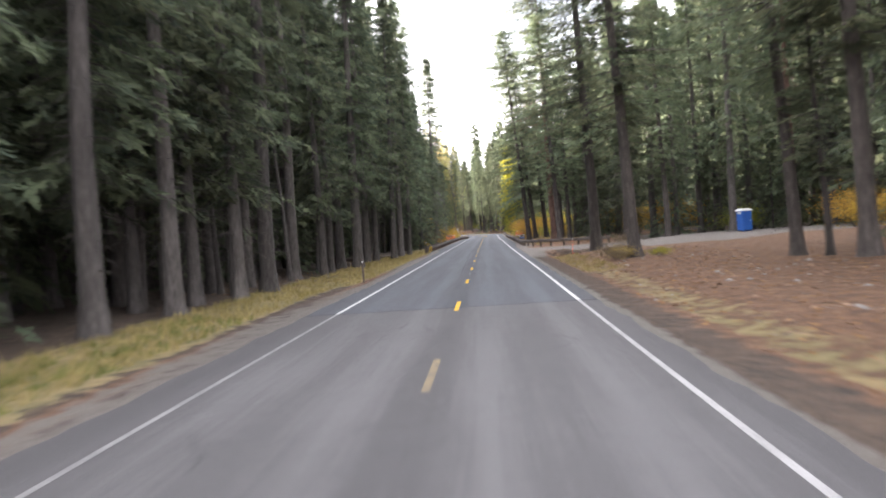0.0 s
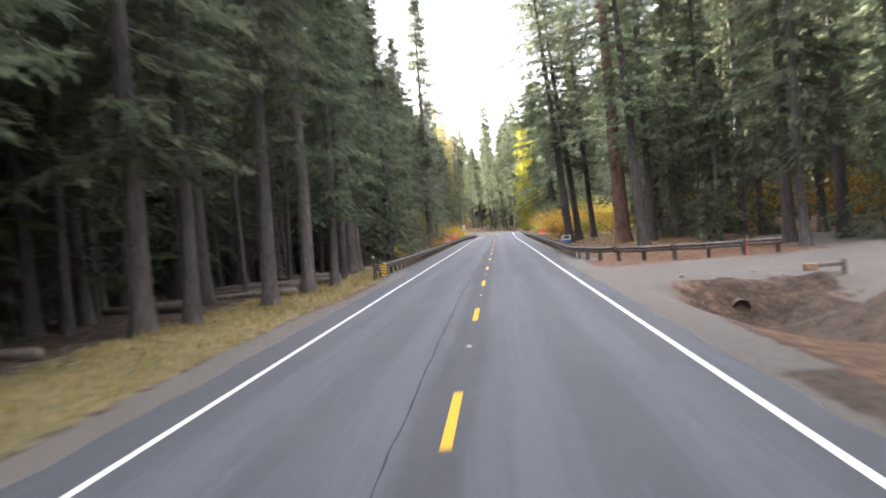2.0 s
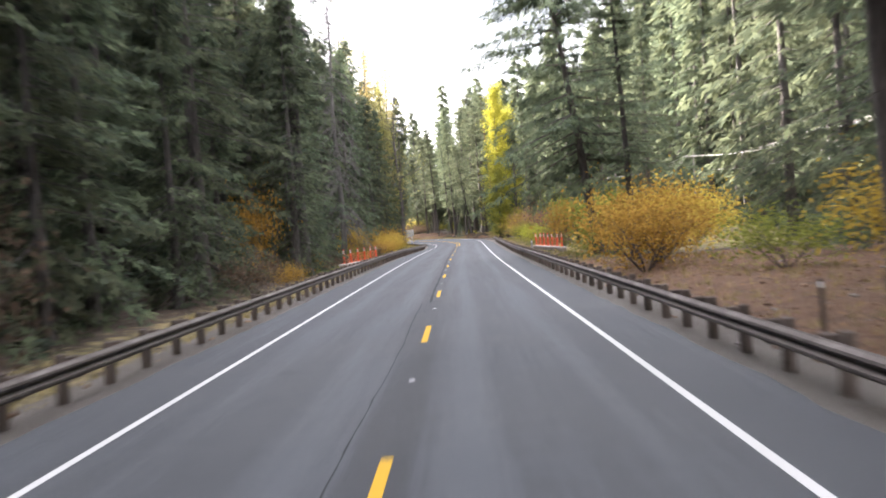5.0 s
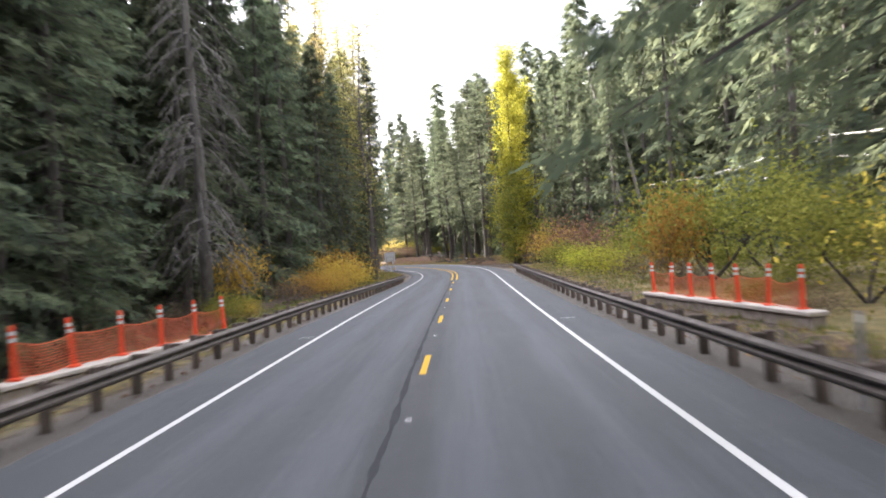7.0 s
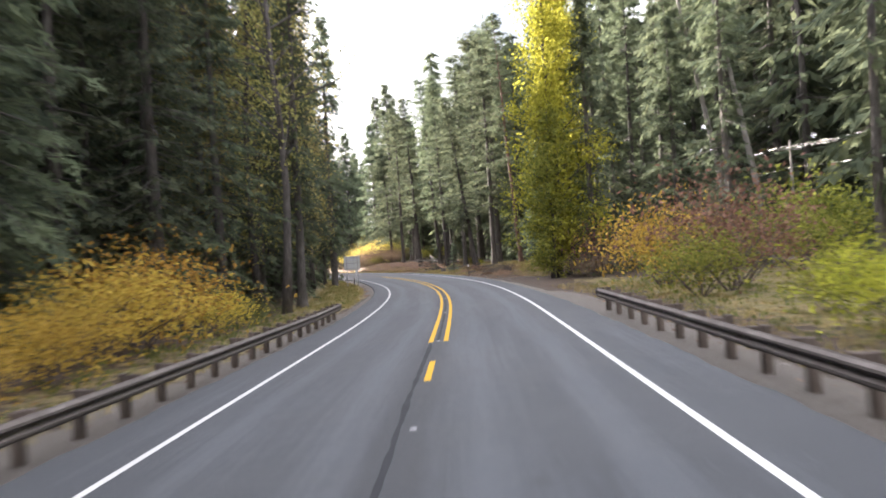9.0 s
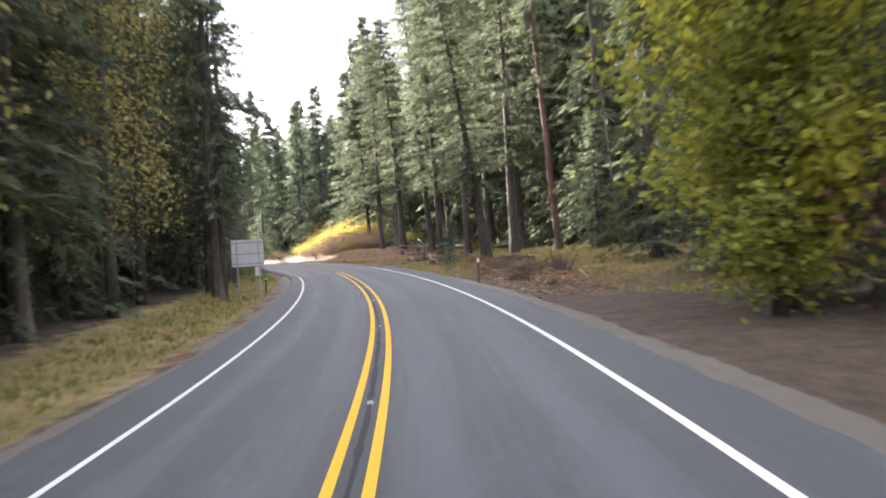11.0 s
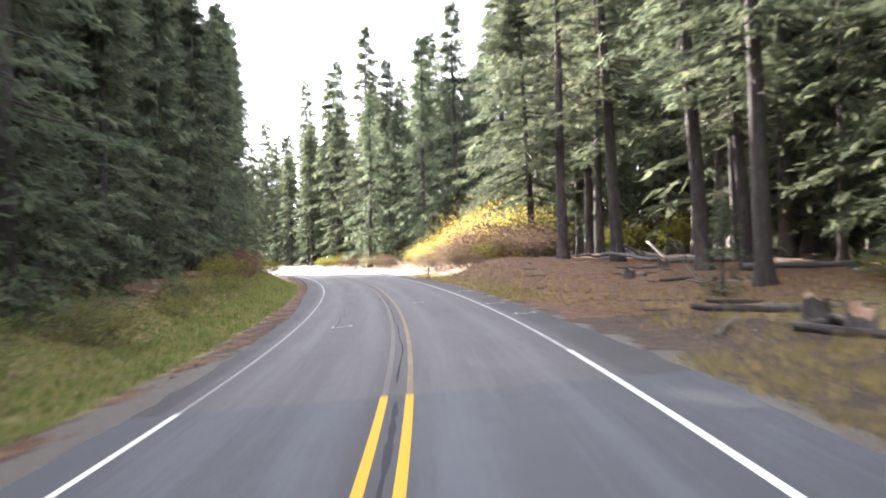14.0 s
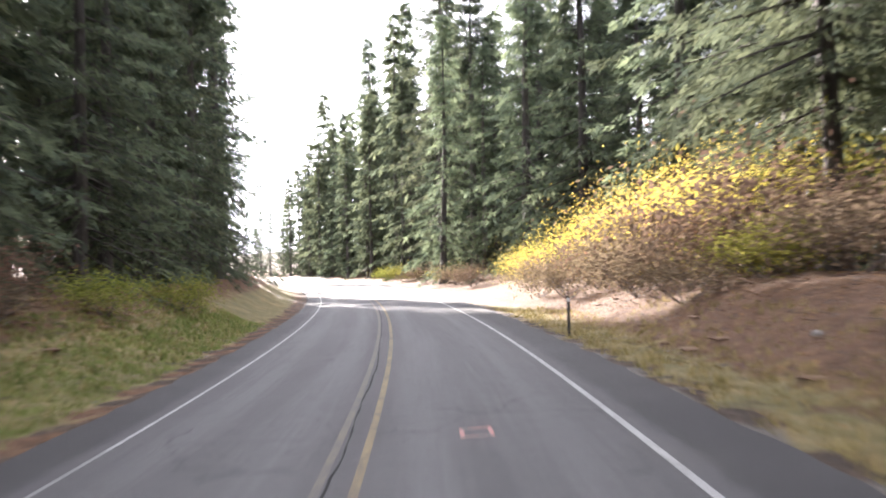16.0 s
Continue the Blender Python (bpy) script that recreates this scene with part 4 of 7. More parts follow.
# trunks that stand close to the left of the straight
for s, d, size in ((57.8, -15.7, 1.0), (54.9, -11.2, 1.1), (60.3, -14.6, 0.65), (62.9, -13.1, 0.75), (56.9, -9.9, 1.05), (60.6, -9.6, 1.05), (66.5, -12.2, 0.8), (72.5, -11.0, 1.0), (75.3, -9.7, 0.9), (79.0, -9.9, 0.65), (80.5, -13.0, 1.0), (85.9, -9.0, 1.05), (87.2, -10.6, 0.95), (91.5, -12.6, 0.8), (96.4, -9.8, 1.15), (97.6, -13.8, 0.8), (99.1, -9.3, 0.7), (101.6, -14.1, 1.0), (104.6, -8.2, 0.75), (107.5, -11.8, 0.9),
                   (111.3, -8.2, 0.9), (114.7, -7.6, 0.8), (117.7, -13.2, 0.7), (120.9, -8.3, 0.7), (122.2, -13.1, 0.65), (125.3, -13.2, 0.6), (128.3, -9.1, 1.05), (129.6, -9.9, 0.85), (132.3, -9.4, 1.0), (148.6, -14.3, 1.0),
                   (36, -11, 1.0), (40, -12.5, 0.9), (44, -10.5, 1.0), (47.5, -12, 1.1), (50.5, -10.5, 0.9), (53, -13, 1.0)):
    tree("tall", *spot(s, d), size, lean=(rng.uniform(-1, 1), rng.uniform(-1.5, 1.5)))
# thin shaded poles between them
for k in range(38):
    tree("pole", *spot(52 + 2.35 * k + rng.uniform(-0.9, 0.9), -rng.uniform(10.8, 17.5)), rng.uniform(0.75, 1.15), lean=(rng.uniform(-2, 2), rng.uniform(-2.5, 2.5)))
# left of the guardrail: firs green to the ground, big trunks between them
for s, d, size in ((137, -11.5, 1.0), (142, -10.2, 0.9), (147, -12.5, 1.1), (151, -10.6, 0.8), (156, -11.5, 1.0), (161.5, -10.5, 0.85), (166, -12.2, 1.05), (172, -10.8, 0.9), (178, -12, 1.0), (184, -11, 0.9), (191, -12, 1.1), (198, -13, 0.9), (205.0, -9.9, 0.72), (211.5, -11.6, 0.85), (214, -13.2, 0.95), (221, -14.0, 1.05), (229, -13.6, 1.0), (233, -15, 1.1), (246, -14.5, 0.95), (249, -16.5, 1.0), (263, -17, 1.1), (269, -15.0, 0.9), (277, -15.5, 1.0), (288, -13.5, 0.95), (296, -12.5, 0.9), (312, -13.0, 1.0), (331, -12.5, 1.0), (340, -13.5, 1.0)):
    tree("dense", *spot(s, d), size)
for s, d, size in ((208.2, -10.0, 1.15), (140, -14, 1.1), (159, -14, 1.0), (187, -15, 1.1), (322.7, -11.0, 0.95), (304.6, -9.2, 0.9), (347.0, -8.4, 1.15), (351.6, -9.5, 0.7), (327, -14, 1.0), (345, -12.6, 1.0)):
    tree("tall", *spot(s, d), size, which=1 if s == 208.2 else None)
# left of the bend
for s, d, size, kind in ((357, -11, 0.95, "dense"), (362, -13, 1.1, "dense"), (367, -11.5, 0.9, "dense"), (372, -14, 1.1, "dense"), (378, -11.8, 1.0, "dense"), (384, -13, 1.05, "dense"), (390, -11.8, 0.9, "dense"), (396, -14, 1.1, "dense"), (401, -12.2, 1.0, "dense"), (407, -14.5, 1.1, "dense"), (413, -12.6, 1.0, "dense"), (419, -14, 1.05, "dense"), (425, -12.4, 0.95, "dense"), (431, -14.5, 1.1, "dense"), (437, -12.5, 1.0, "dense"), (443, -14.5, 1.1, "dense"), (448, -12.5, 0.9, "dense"), (454, -13.2, 1.0, "dense"), (460, -12.3, 0.95, "dense"), (466, -13.6, 1.1, "dense"), (472, -12.2, 1.0, "dense"), (479, -13, 1.05, "dense"), (486, -12.2, 1.0, "dense"), (493, -13.2, 1.0, "dense")):
    tree(kind, *spot(s, d), size * (1.25 if 436 < s < 495 else 1.0))
# the "back" trees here are added along the left to block low sun
for s, d, size, kind in ((501, -12.8, 0.9, "dense"), (73, -16.5, 1.05, "back"), (103, -16.5, 1.05, "back"), (113, -22, 1.1, "back"), (66, -22, 1.1, "back"), (203, -15.6, 1.0, "back"), (208.5, -17.2, 1.1, "back"), (224, -17.4, 1.1, "back"), (230, -19, 1.1, "back"), (259.5, -15.4, 1.0, "back"), (295, -17, 1.1, "back"), (217, -21, 1.1, "back"), (196, -18, 1.1, "back"), (46, -17, 1.0, "back"), (52, -18, 1.1, "back"), (59, -19.5, 1.0, "back"), (83, -16.5, 1.0, "back"), (88, -16.5, 1.05, "back"), (94.5, -16.8, 1.0, "back"), (345, -17, 1.0, "back"), (352, -16.5, 1.1, "back"), (359, -17, 1.0, "back")):
    tree(kind, *spot(s, d), size * (1.25 if 436 < s < 495 else 1.0))
# right of the straight: by the gravel yard
for s, d, size, which in ((54.2, 15.9, 1.05, 1), (59.2, 14.9, 0.85, 1), (56.8, 15.4, 0.45, 1), (69.0, 9.3, 1.0, 1), (76.3, 10.6, 0.95, 1), (84.5, 9.1, 1.12, 1), (30, 14, 1.0, 1), (38, 17, 1.0, 1), (46, 16.5, 1.0, 1)):
    tree("pine", *spot(s, d), size, which, (rng.uniform(-1, 1), rng.uniform(-3.5, -1.0)))
# right of the guardrail
for s, d, size, which in ((130.0, 10.3, 0.95, 1), (137.5, 12.2, 0.8, 1), (140.9, 10.5, 1.2, 0), (135.5, 15.5, 0.8, 1), (147, 14, 0.9, 1), (152, 12.5, 0.8, 1), (157.6, 7.7, 1.1, 1), (161.0, 8.9, 1.0, 1), (163.5, 10.7, 0.8, 1), (168.3, 11.2, 0.95, 1), (175.4, 15.5, 0.9, 1), (192.4, 9.8, 0.55, 1), (123, 17.5, 1.0, 1), (116, 21, 0.9, 1), (111, 33, 1.0, 0), (99, 36, 1.0, 1)):
    tree("pine", *spot(s, d), size, which, (0, rng.uniform(-4.5, -2.5) if 155 < s < 170 else rng.uniform(-2.5, 0.5)))
for s, d, size in ((144.5, 15.5, 0.8), (127, 14.5, 0.7), (155.5, 16.0, 0.9), (171, 18, 1.0), (184, 19, 0.9), (149, 19, 0.9), (133, 19, 0.8), (121, 23, 0.9)):
    tree("dense", *spot(s, d), size)
for s, d, size in ((119, 17.0, 1.0), (124, 21, 1.1), (131.5, 22.5, 1.1), (128, 27.5, 1.1), (138, 19, 1.0), (143.5, 19.5, 1.05), (112, 27, 1.0), (150, 16.5, 1.0), (158, 19, 1.05)):
    tree("tall", *spot(s, d), size)
tree("bough", *spot(209.1, 10.6), 1.0, 0, (0, -7))
# right of the bend
for s, d, size, which, lean in ((358.2, 10.3, 0.75, 1, -7.5), (363.6, 11.1, 0.72, 1, -6.5), (367.8, 18.8, 1.0, 2, -3.5), (374, 16.5, 0.95, 1, 0), (380, 19, 1.05, 1, -1), (386, 15, 0.95, 1, 0), (391, 19, 1.1, 1, 0), (396, 14.5, 0.9, 1, -1), (404.8, 15.7, 0.95, 1, -4.0), (403.2, 17.2, 0.75, 1, -3.0), (409, 19.5, 0.8, 1, -2), (414.4, 14.4, 0.9, 1, -2.5), (419.7, 12.4, 0.85, 1, -1), (421.4, 22.6, 0.9, 1, 0)):
    tree("pine", *spot(s, d), size * (1.18 if s > 372 else 1.0), which, (0, lean))
for s, d, size, which, lean in ((426, 17, 0.8, 1, 0), (355, 24, 0.9, 1, -2), (346, 21, 0.9, 1, -1), (338, 24, 1.0, 1, 0), (399, 22, 0.8, 1, 0), (433, 18.5, 0.85, 1, 0)):
    tree("pine", *spot(s, d), size * (1.18 if s > 372 else 1.0), which, (0, lean))
for s, d, size in ((361.8, 20.2, 0.6), (371, 23, 0.9), (383, 24, 1.0), (343, 17, 0.8), (330, 15, 0.9), (323, 17, 1.0), (316, 13, 0.85), (318.5, 21, 1.0), (437, 22, 1.0), (452, 20, 1.25), (459, 24, 1.2), (466, 20, 1.3), (474, 25, 1.3), (476, 21, 1.0), (481, 18, 1.3), (489, 15.5, 1.2), (497, 19, 1.3), (505, 14.0, 1.2), (514, 12.5, 1.2), (523, 16, 1.2), (532, 12, 1.1), (542, 14, 1.2), (552, 11, 1.1), (563, 13, 1.2), (575, 11, 1.1)):
    tree("dense", *spot(s, d), size * (1.3 if s > 440 else 1.0), rng.choice((0, 1)) if s > 440 else None)
tree("bough", *spot(440.5, 15.7), 1.05, 0, (0, -2), "tall fir with long sunlit boughs above the shrubs")
for s, d, size in ((214, 26, 1.25), (222, 38, 1.5), (230, 39, 1.45), (238, 37.5, 1.55), (246, 39, 1.4), (253, 37, 1.5), (262, 25.5, 1.1), (268, 38.5, 1.5), (276, 37.5, 1.4), (284, 39, 1.55), (292, 37, 1.4), (299, 38.5, 1.5), (307, 37, 1.45), (316, 38, 1.5), (326, 22.5, 1.1), (335, 19, 1.05), (340, 38, 1.4), (349, 30, 1.3), (357, 28, 1.25), (366, 29, 1.3), (376, 29.5, 1.3), (386, 30, 1.3)):
    tree("back", *spot(s, d + (4 if 200 < s < 345 and d > 30 else 0)), size * (1.15 if 200 < s < 345 and d > 30 else 0.92))
for s, d, size in ((394, 27, 1.2), (404, 27.5, 1.2), (413, 24.5, 1.5), (400, 25, 1.5), (388, 26, 1.5), (408, 30, 1.6), (418, 29, 1.6), (428, 30, 1.6), (441, 27, 1.5), (447, 23, 1.4), (434, 25, 1.45), (422, 27.5, 1.2), (430, 26, 1.15), (206, 27, 1.2), (197, 23, 1.1), (188, 25, 1.2), (178, 24, 1.15), (166, 23.5, 1.1), (158, 25, 1.1), (141, 27, 1.1), (126, 33, 1.2), (114, 38, 1.5)):
    tree("back", *spot(s, d + (4 if 200 < s < 345 and d > 30 else 0)), size * (1.15 if 200 < s < 345 and d > 30 else 0.92))
for s, d, size in ((104, 40, 1.5), (98, 37.5, 1.4), (92, 39, 1.5), (87, 36.5, 1.3), (82, 38, 1.45), (77, 36, 1.3), (73, 38.5, 1.4), (67, 36, 1.3), (62, 37, 1.4), (57, 35.5, 1.3), (52, 36, 1.4), (120, 36, 1.4), (130, 30, 1.3), (68, 26, 0.8), (60, 22, 1.1), (50, 24, 1.2), (42, 23, 1.2)):
    tree("back", *spot(s, d + (4 if 200 < s < 345 and d > 30 else 0)), size * (1.15 if 200 < s < 345 and d > 30 else 0.92))
tree("young", *spot(363.0, 8.1), 0.95, 1)
tree("young", *spot(369.1, 9.3), 0.85, 1)
tree("young", *spot(394.0, 12.0), 0.9, 1)
tree("young", *spot(401.5, -9.5), 0.7, 1)

# more firs behind them, thinned out where the sun falls on the road beyond the bend
SUN_X, SUN_Y = (float(v) for v in plan(485.0, 0.3))


def sunlit_way(x, y):
    """The gap in the woods that lets the low sun onto the road past the bend."""
    rx, ry = x - SUN_X, y - SUN_Y
    k = math.cos(radians(SUN_UP))
    ahead, across = (rx * SUN_WAY.x + ry * SUN_WAY.y) / k, (rx * SUN_WAY.y - ry * SUN_WAY.x) / k
    return -32 < ahead < 112 and -3.8 < across < 9.5


def open_ground(s, d):
    """Where no forest stands: the road and verges, the gravel yard, the brushy side of the creek, the clearing."""
    if -8.2 < d < 8.5:
        return True
    if 0 < s < 128 and 8 <= d < (13 if s < 55 else 34):
        return True
    if 120 <= s < 200 and 8 <= d < 17:
        return True
    if 200 <= s < 312 and 8 <= d < 25:
        return True
    if 312 <= s < 436 and 8 <= d < 20:
        return True
    if 436 <= s < 470 and 8 <= d < 14:
        return True
    if 375 <= s < 545 and -12.5 < d < 0:
        return True
    if 200 <= s < 345 and 27 < d < 40:
        return True
    return 200 <= s < 345 and -12 < d < 0


spare = []
tries = 0
while len(spare) < 290 and tries < 30000:
    tries += 1
    s, d = rng.uniform(22, 640), rng.choice((-1, 1)) * (8.5 + 58 * rng.random() ** 1.35)
    if open_ground(s, d):
        continue
    x, y = plan(s, d)
    if sunlit_way(float(x), float(y)):
        continue
    if any((s - a) ** 2 + (d - b) ** 2 < (9 if abs(d) < 20 else 16) for a, b in taken):
        continue
    taken.append((s, d))
    spare.append((s, d))
spare.sort(key=lambda p: abs(p[1]) + (40 if p[0] > 520 else 0))
near = [p for p in spare if abs(p[1]) < 24 and p[0] < (520 if p[1] > 0 else 440)][:72]
for s, d in near:
    kind = ("tall" if rng.random() < 0.5 else "back") if d < 0 and s < 130 else ("pine" if rng.random() < 0.2 and d > 0 and not 200 < s < 345 else "back")
    tree(kind, s, d, rng.uniform(0.75, 1.15))


# across the next bend
for s, d, size in ((566, 9.5, 0.62), (576, 8.5, 0.6), (585, 10.5, 0.72), (594, 8.2, 0.58), (603, 10, 0.66), (612, 8.4, 0.6), (622, 9.2, 0.64), (632, 8.6, 0.6), (644, 9.6, 0.66), (656, 9.0, 0.62), (668, 9.4, 0.66), (681, 9.2, 0.66), (590, 15, 0.8), (615, 15, 0.78), (640, 15.5, 0.8), (665, 15, 0.78)):
    tree("dense", *spot(s, d), size)
# trees of the back rows, added to keep the low sun off the road
BLOCKERS = [(56.0, -22.0), (122.0, -15.2), (131.6, -15.4), (158.0, -14.6), (165.2, -17.0), (178.4, -14.4), (181.6, -15.2), (273.0, -14.2), (274.8, -15.6), (136.0, -17.3), (276.9, -16.5), (325.3, -14.6), (249.8, -16.5), (301.6, -15.0), (182.5, -18.3), (91.3, -17.2), (107.8, -15.2), (155.7, -14.3), (211.0, -16.3), (233.6, -16.4), (286.0, -17.4), (38.7, -16.2), (261.8, -18.5), (265.1, -14.4), (353.7, -16.3), (381.9, -14.6), (65.5, -15.3), (100.3, -16.2), (215.4, -15.3), (341.2, -17.6), (40.2, -14.2), (77.8, -15.2), (97.0, -17.3), (173.5, -18.3), (319.1, -17.0), (394.6, -15.6), (37.2, -20.2), (52.2, -14.2), (85.3, -15.2), (113.5, -15.3), (136.2, -14.3), (155.5, -18.3), (194.5, -17.3), (226.1, -14.3), (233.4, -16.5), (257.3, -17.5), (281.4, -17.5), (292.2, -15.3), (309.6, -17.6), (316.1, -19.3), (325.5, -17.8), (372.1, -17.0), (402.3, -15.0), (415.7, -16.3), (423.7, -14.0)]
for s, d in BLOCKERS:
    tree("back", s, d, rng.uniform(0.85, 1.1))


def far_woods():
    """The trees farther back, joined."""
    rng = random.Random(77)
    pools = [conifer(rng, h, b, r, 1.35, 8, 1.1, 0.3, droop=0.35, limb_n=(3, 4), light=True) for h, b, r in ((29, 2.5, 3.6), (24, 0.8, 3.8), (33, 4.5, 3.7))] + [conifer(rng, 32, 3, 4.4, 2.0, 5, 2.4, 0.3, droop=0.35, limb_n=4, light=True)]
    V, F, K, o = [], [], [], 0
    flat = []
    for tm, cm in pools:
        both = []
        for me, k in ((tm, 0), (cm, 1)):
            v = np.empty(len(me.vertices) * 3)
            me.vertices.foreach_get("co", v)
            both.append((v.reshape(-1, 3), [tuple(p.vertices) for p in me.polygons], k))
        flat.append(both)
    coarse = flat.pop()
    done = set(near)
    # a close row behind the front trees keeps the low sun off the road
    row = [(24 + 4.2 * k, -19.5 + 2.2 * math.sin(2.3 * k)) for k in range(118)]
    row += [(26 + 6.5 * k, -26.5 + 2.5 * math.sin(1.7 * k)) for k in range(76)]
    row += [(150 + 5.2 * k, 43 + 2.5 * math.sin(2.1 * k)) for k in range(64)]
    row += [(22 + 5.6 * k, 45 + 3 * math.sin(2.7 * k)) for k in range(24)]
    row += [(436 + 4.5 * k, 27 + 4 * math.sin(2.2 * k)) for k in range(30)] + [(520 + 5 * k, 13 + 4 * math.sin(1.9 * k)) for k in range(22)] + [(347 + 5 * k, 25 + 3 * math.sin(2.6 * k)) for k in range(19)] + [(204 + 6.5 * k, 51 + 3 * math.sin(1.3 * k)) for k in range(26)]
    row += [(470 + 6 * k, 36 + 4 * math.sin(2.4 * k)) for k in range(24)] + [(500 + 6 * k, 23 + 3 * math.sin(1.6 * k)) for k in range(20)]
    row = [p for p in row if not sunlit_way(*(float(v) for v in plan(*p)))]
    # low undergrowth closes the view between the trunks
    low = [(24 + 1.9 * k, -21.5 + 2.6 * math.sin(1.9 * k)) for k in range(62)] + [(25 + 2.3 * k, -29.5 + 3 * math.sin(2.3 * k)) for k in range(54)] + [(118 + 3.1 * k, 33 + 4 * math.sin(2.3 * k)) for k in range(28)] + [(340 + 3.0 * k, 33 + 3 * math.sin(2.1 * k)) for k in range(34)]
    shortest = set(low)
    # coarse rows added to stop sun leaks (left) and block bright sky gaps (right)
    deep = [(62 + 4.0 * k, -34 + 2.5 * math.sin(2.7 * k)) for k in range(98)] + [(64 + 4.4 * k, -43 + 3 * math.sin(1.9 * k)) for k in range(90)]
    deep += [(165 + 4.2 * k, 60 + 3 * math.sin(2.2 * k)) for k in range(72)] + [(30 + 4.4 * k, 52 + 3 * math.sin(2.0 * k)) for k in range(30)]
    deep = [p for p in deep if not sunlit_way(*(float(v) for v in plan(*p)))]
    deepest = set(deep)
    for s, d in spare + row + low + deep:
        if (s, d) in done:
            continue
        x, y = plan(s, d)
        g, sz = rng.uniform(0, math.tau), rng.uniform(0.8, 1.2) * (1.55 if d > 40 and s < 480 else 1) * (0.36 if (s, d) in shortest else 1)
        ca, sa = math.cos(g) * sz, math.sin(g) * sz
        for v, f, k in coarse if (s, d) in deepest else flat[rng.randrange(len(flat))]:
            V.append(np.stack([v[:, 0] * ca - v[:, 1] * sa + float(x), v[:, 0] * sa + v[:, 1] * ca + float(y), v[:, 2] * sz + float(ground_z(s, d))], -1))
            F.extend(tuple(i + o for i in face) for face in f)
            K.extend([k] * len(f))
            o += len(v)
    me = bpy.data.meshes.new("far_woods")
    me.from_pydata(np.concatenate(V).tolist(), [], F)
    me.materials.append(M_BARK)
    me.materials.append(M_WOODS)
    me.polygons.foreach_set("material_index", K)
    me.update()
    tagged(new("far_woods", me), "deep dark conifer woods behind the roadside trees", "woods", "", "stuff")
    for tm, cm in pools:
        bpy.data.meshes.remove(tm)
        bpy.data.meshes.remove(cm)


far_woods()

# ---------------------------------------------------------------- broadleaved trees and shrubs
SL = ("stem", "leaves")
SHRUB = {}


def shrub(key, s, d, size, label, category="shrub", group="roadside shrubs", flat=1.0, lift=0.0):
    mats = {"gold": M_GOLD, "sunny": M_SUNGOLD, "olive": M_OLIVE, "orange": M_ORANGE, "dusty": M_PINKISH, "brown": M_BROWNB, "lime": M_LIME, "weed": M_GREENGRASS}
    pick = (key, rng.randrange(2))
    if pick not in SHRUB:
        r = random.Random(len(SHRUB) + 3)
        SHRUB[pick] = broadleaf(r, 3.0, 3.4 if key != "weed" else 4.5, 7 if key != "sunny" else 6, {"dusty": 1500, "brown": 2000, "sunny": 11500, "gold": 3400}.get(key, 2700), {"dusty": 0.075, "brown": 0.085, "sunny": 0.036, "gold": 0.078}.get(key, 0.085), 0.34 if key == "sunny" else 0.12, 0.75, green=mats[key], stem_r=0.035, shells=1.1)
    m = stand(s, d, rng.uniform(0, 360), lift) @ Matrix.Diagonal((size * flat, size * flat, size, 1))
    return planted("shrub", SHRUB[pick], SL, m, label, category, group)


GOLD, OLIVE, ORANGE = "golden autumn shrub with thin grey stems", "olive green bushy shrub behind the guardrail", "orange autumn shrub among the firs"
SUNNYB = "golden shrub in sunlit colours on the sunny bank"
DUSTY, BROWN = "half-bare shrub with dusty pink leaves", "dry brown leafy shrub on the bank"
def shrubs(*rows):
    for key, s, d, size, text, flat in rows:
        shrub(key, s, d, size, text, flat=flat)


# left of the creek and the guardrail
shrubs(
    ("gold", 279, -11.2, 1.3, GOLD, 1.0), ("gold", 274, -10.2, 1.05, GOLD, 1.1), ("gold", 268.5, -9.6, 0.75, GOLD, 1.1), ("gold", 263, -9.2, 0.6, GOLD, 1.1),
    ("gold", 284, -9.8, 0.7, GOLD, 1.0), ("weed", 289, -9.2, 0.4, "low green weeds on the verge", 1.2), ("gold", 259, -10.2, 0.7, GOLD, 0.9), ("orange", 217, -11.6, 0.7, ORANGE, 0.9),
    ("brown", 226, -11.4, 0.6, BROWN, 1.0), ("brown", 233, -10.8, 0.6, BROWN, 1.0), ("orange", 246, -11.6, 1.3, ORANGE, 0.5), ("olive", 236.0, -9.6, 0.4, OLIVE, 1.2),
    ("orange", 238.2, -9.4, 0.3, ORANGE, 1.2), ("olive", 240, -10.4, 0.5, OLIVE, 1.2), ("brown", 253, -10.2, 0.5, BROWN, 1.2), ("gold", 151.5, -8.8, 0.45, GOLD, 0.9),
    ("brown", 166, -9.6, 1.5, BROWN, 0.5), ("brown", 188, -8.6, 0.7, BROWN, 1.0), ("gold", 193.5, -8.2, 0.45, GOLD, 1.0), ("orange", 203, -12.4, 2.0, ORANGE, 0.4),
)
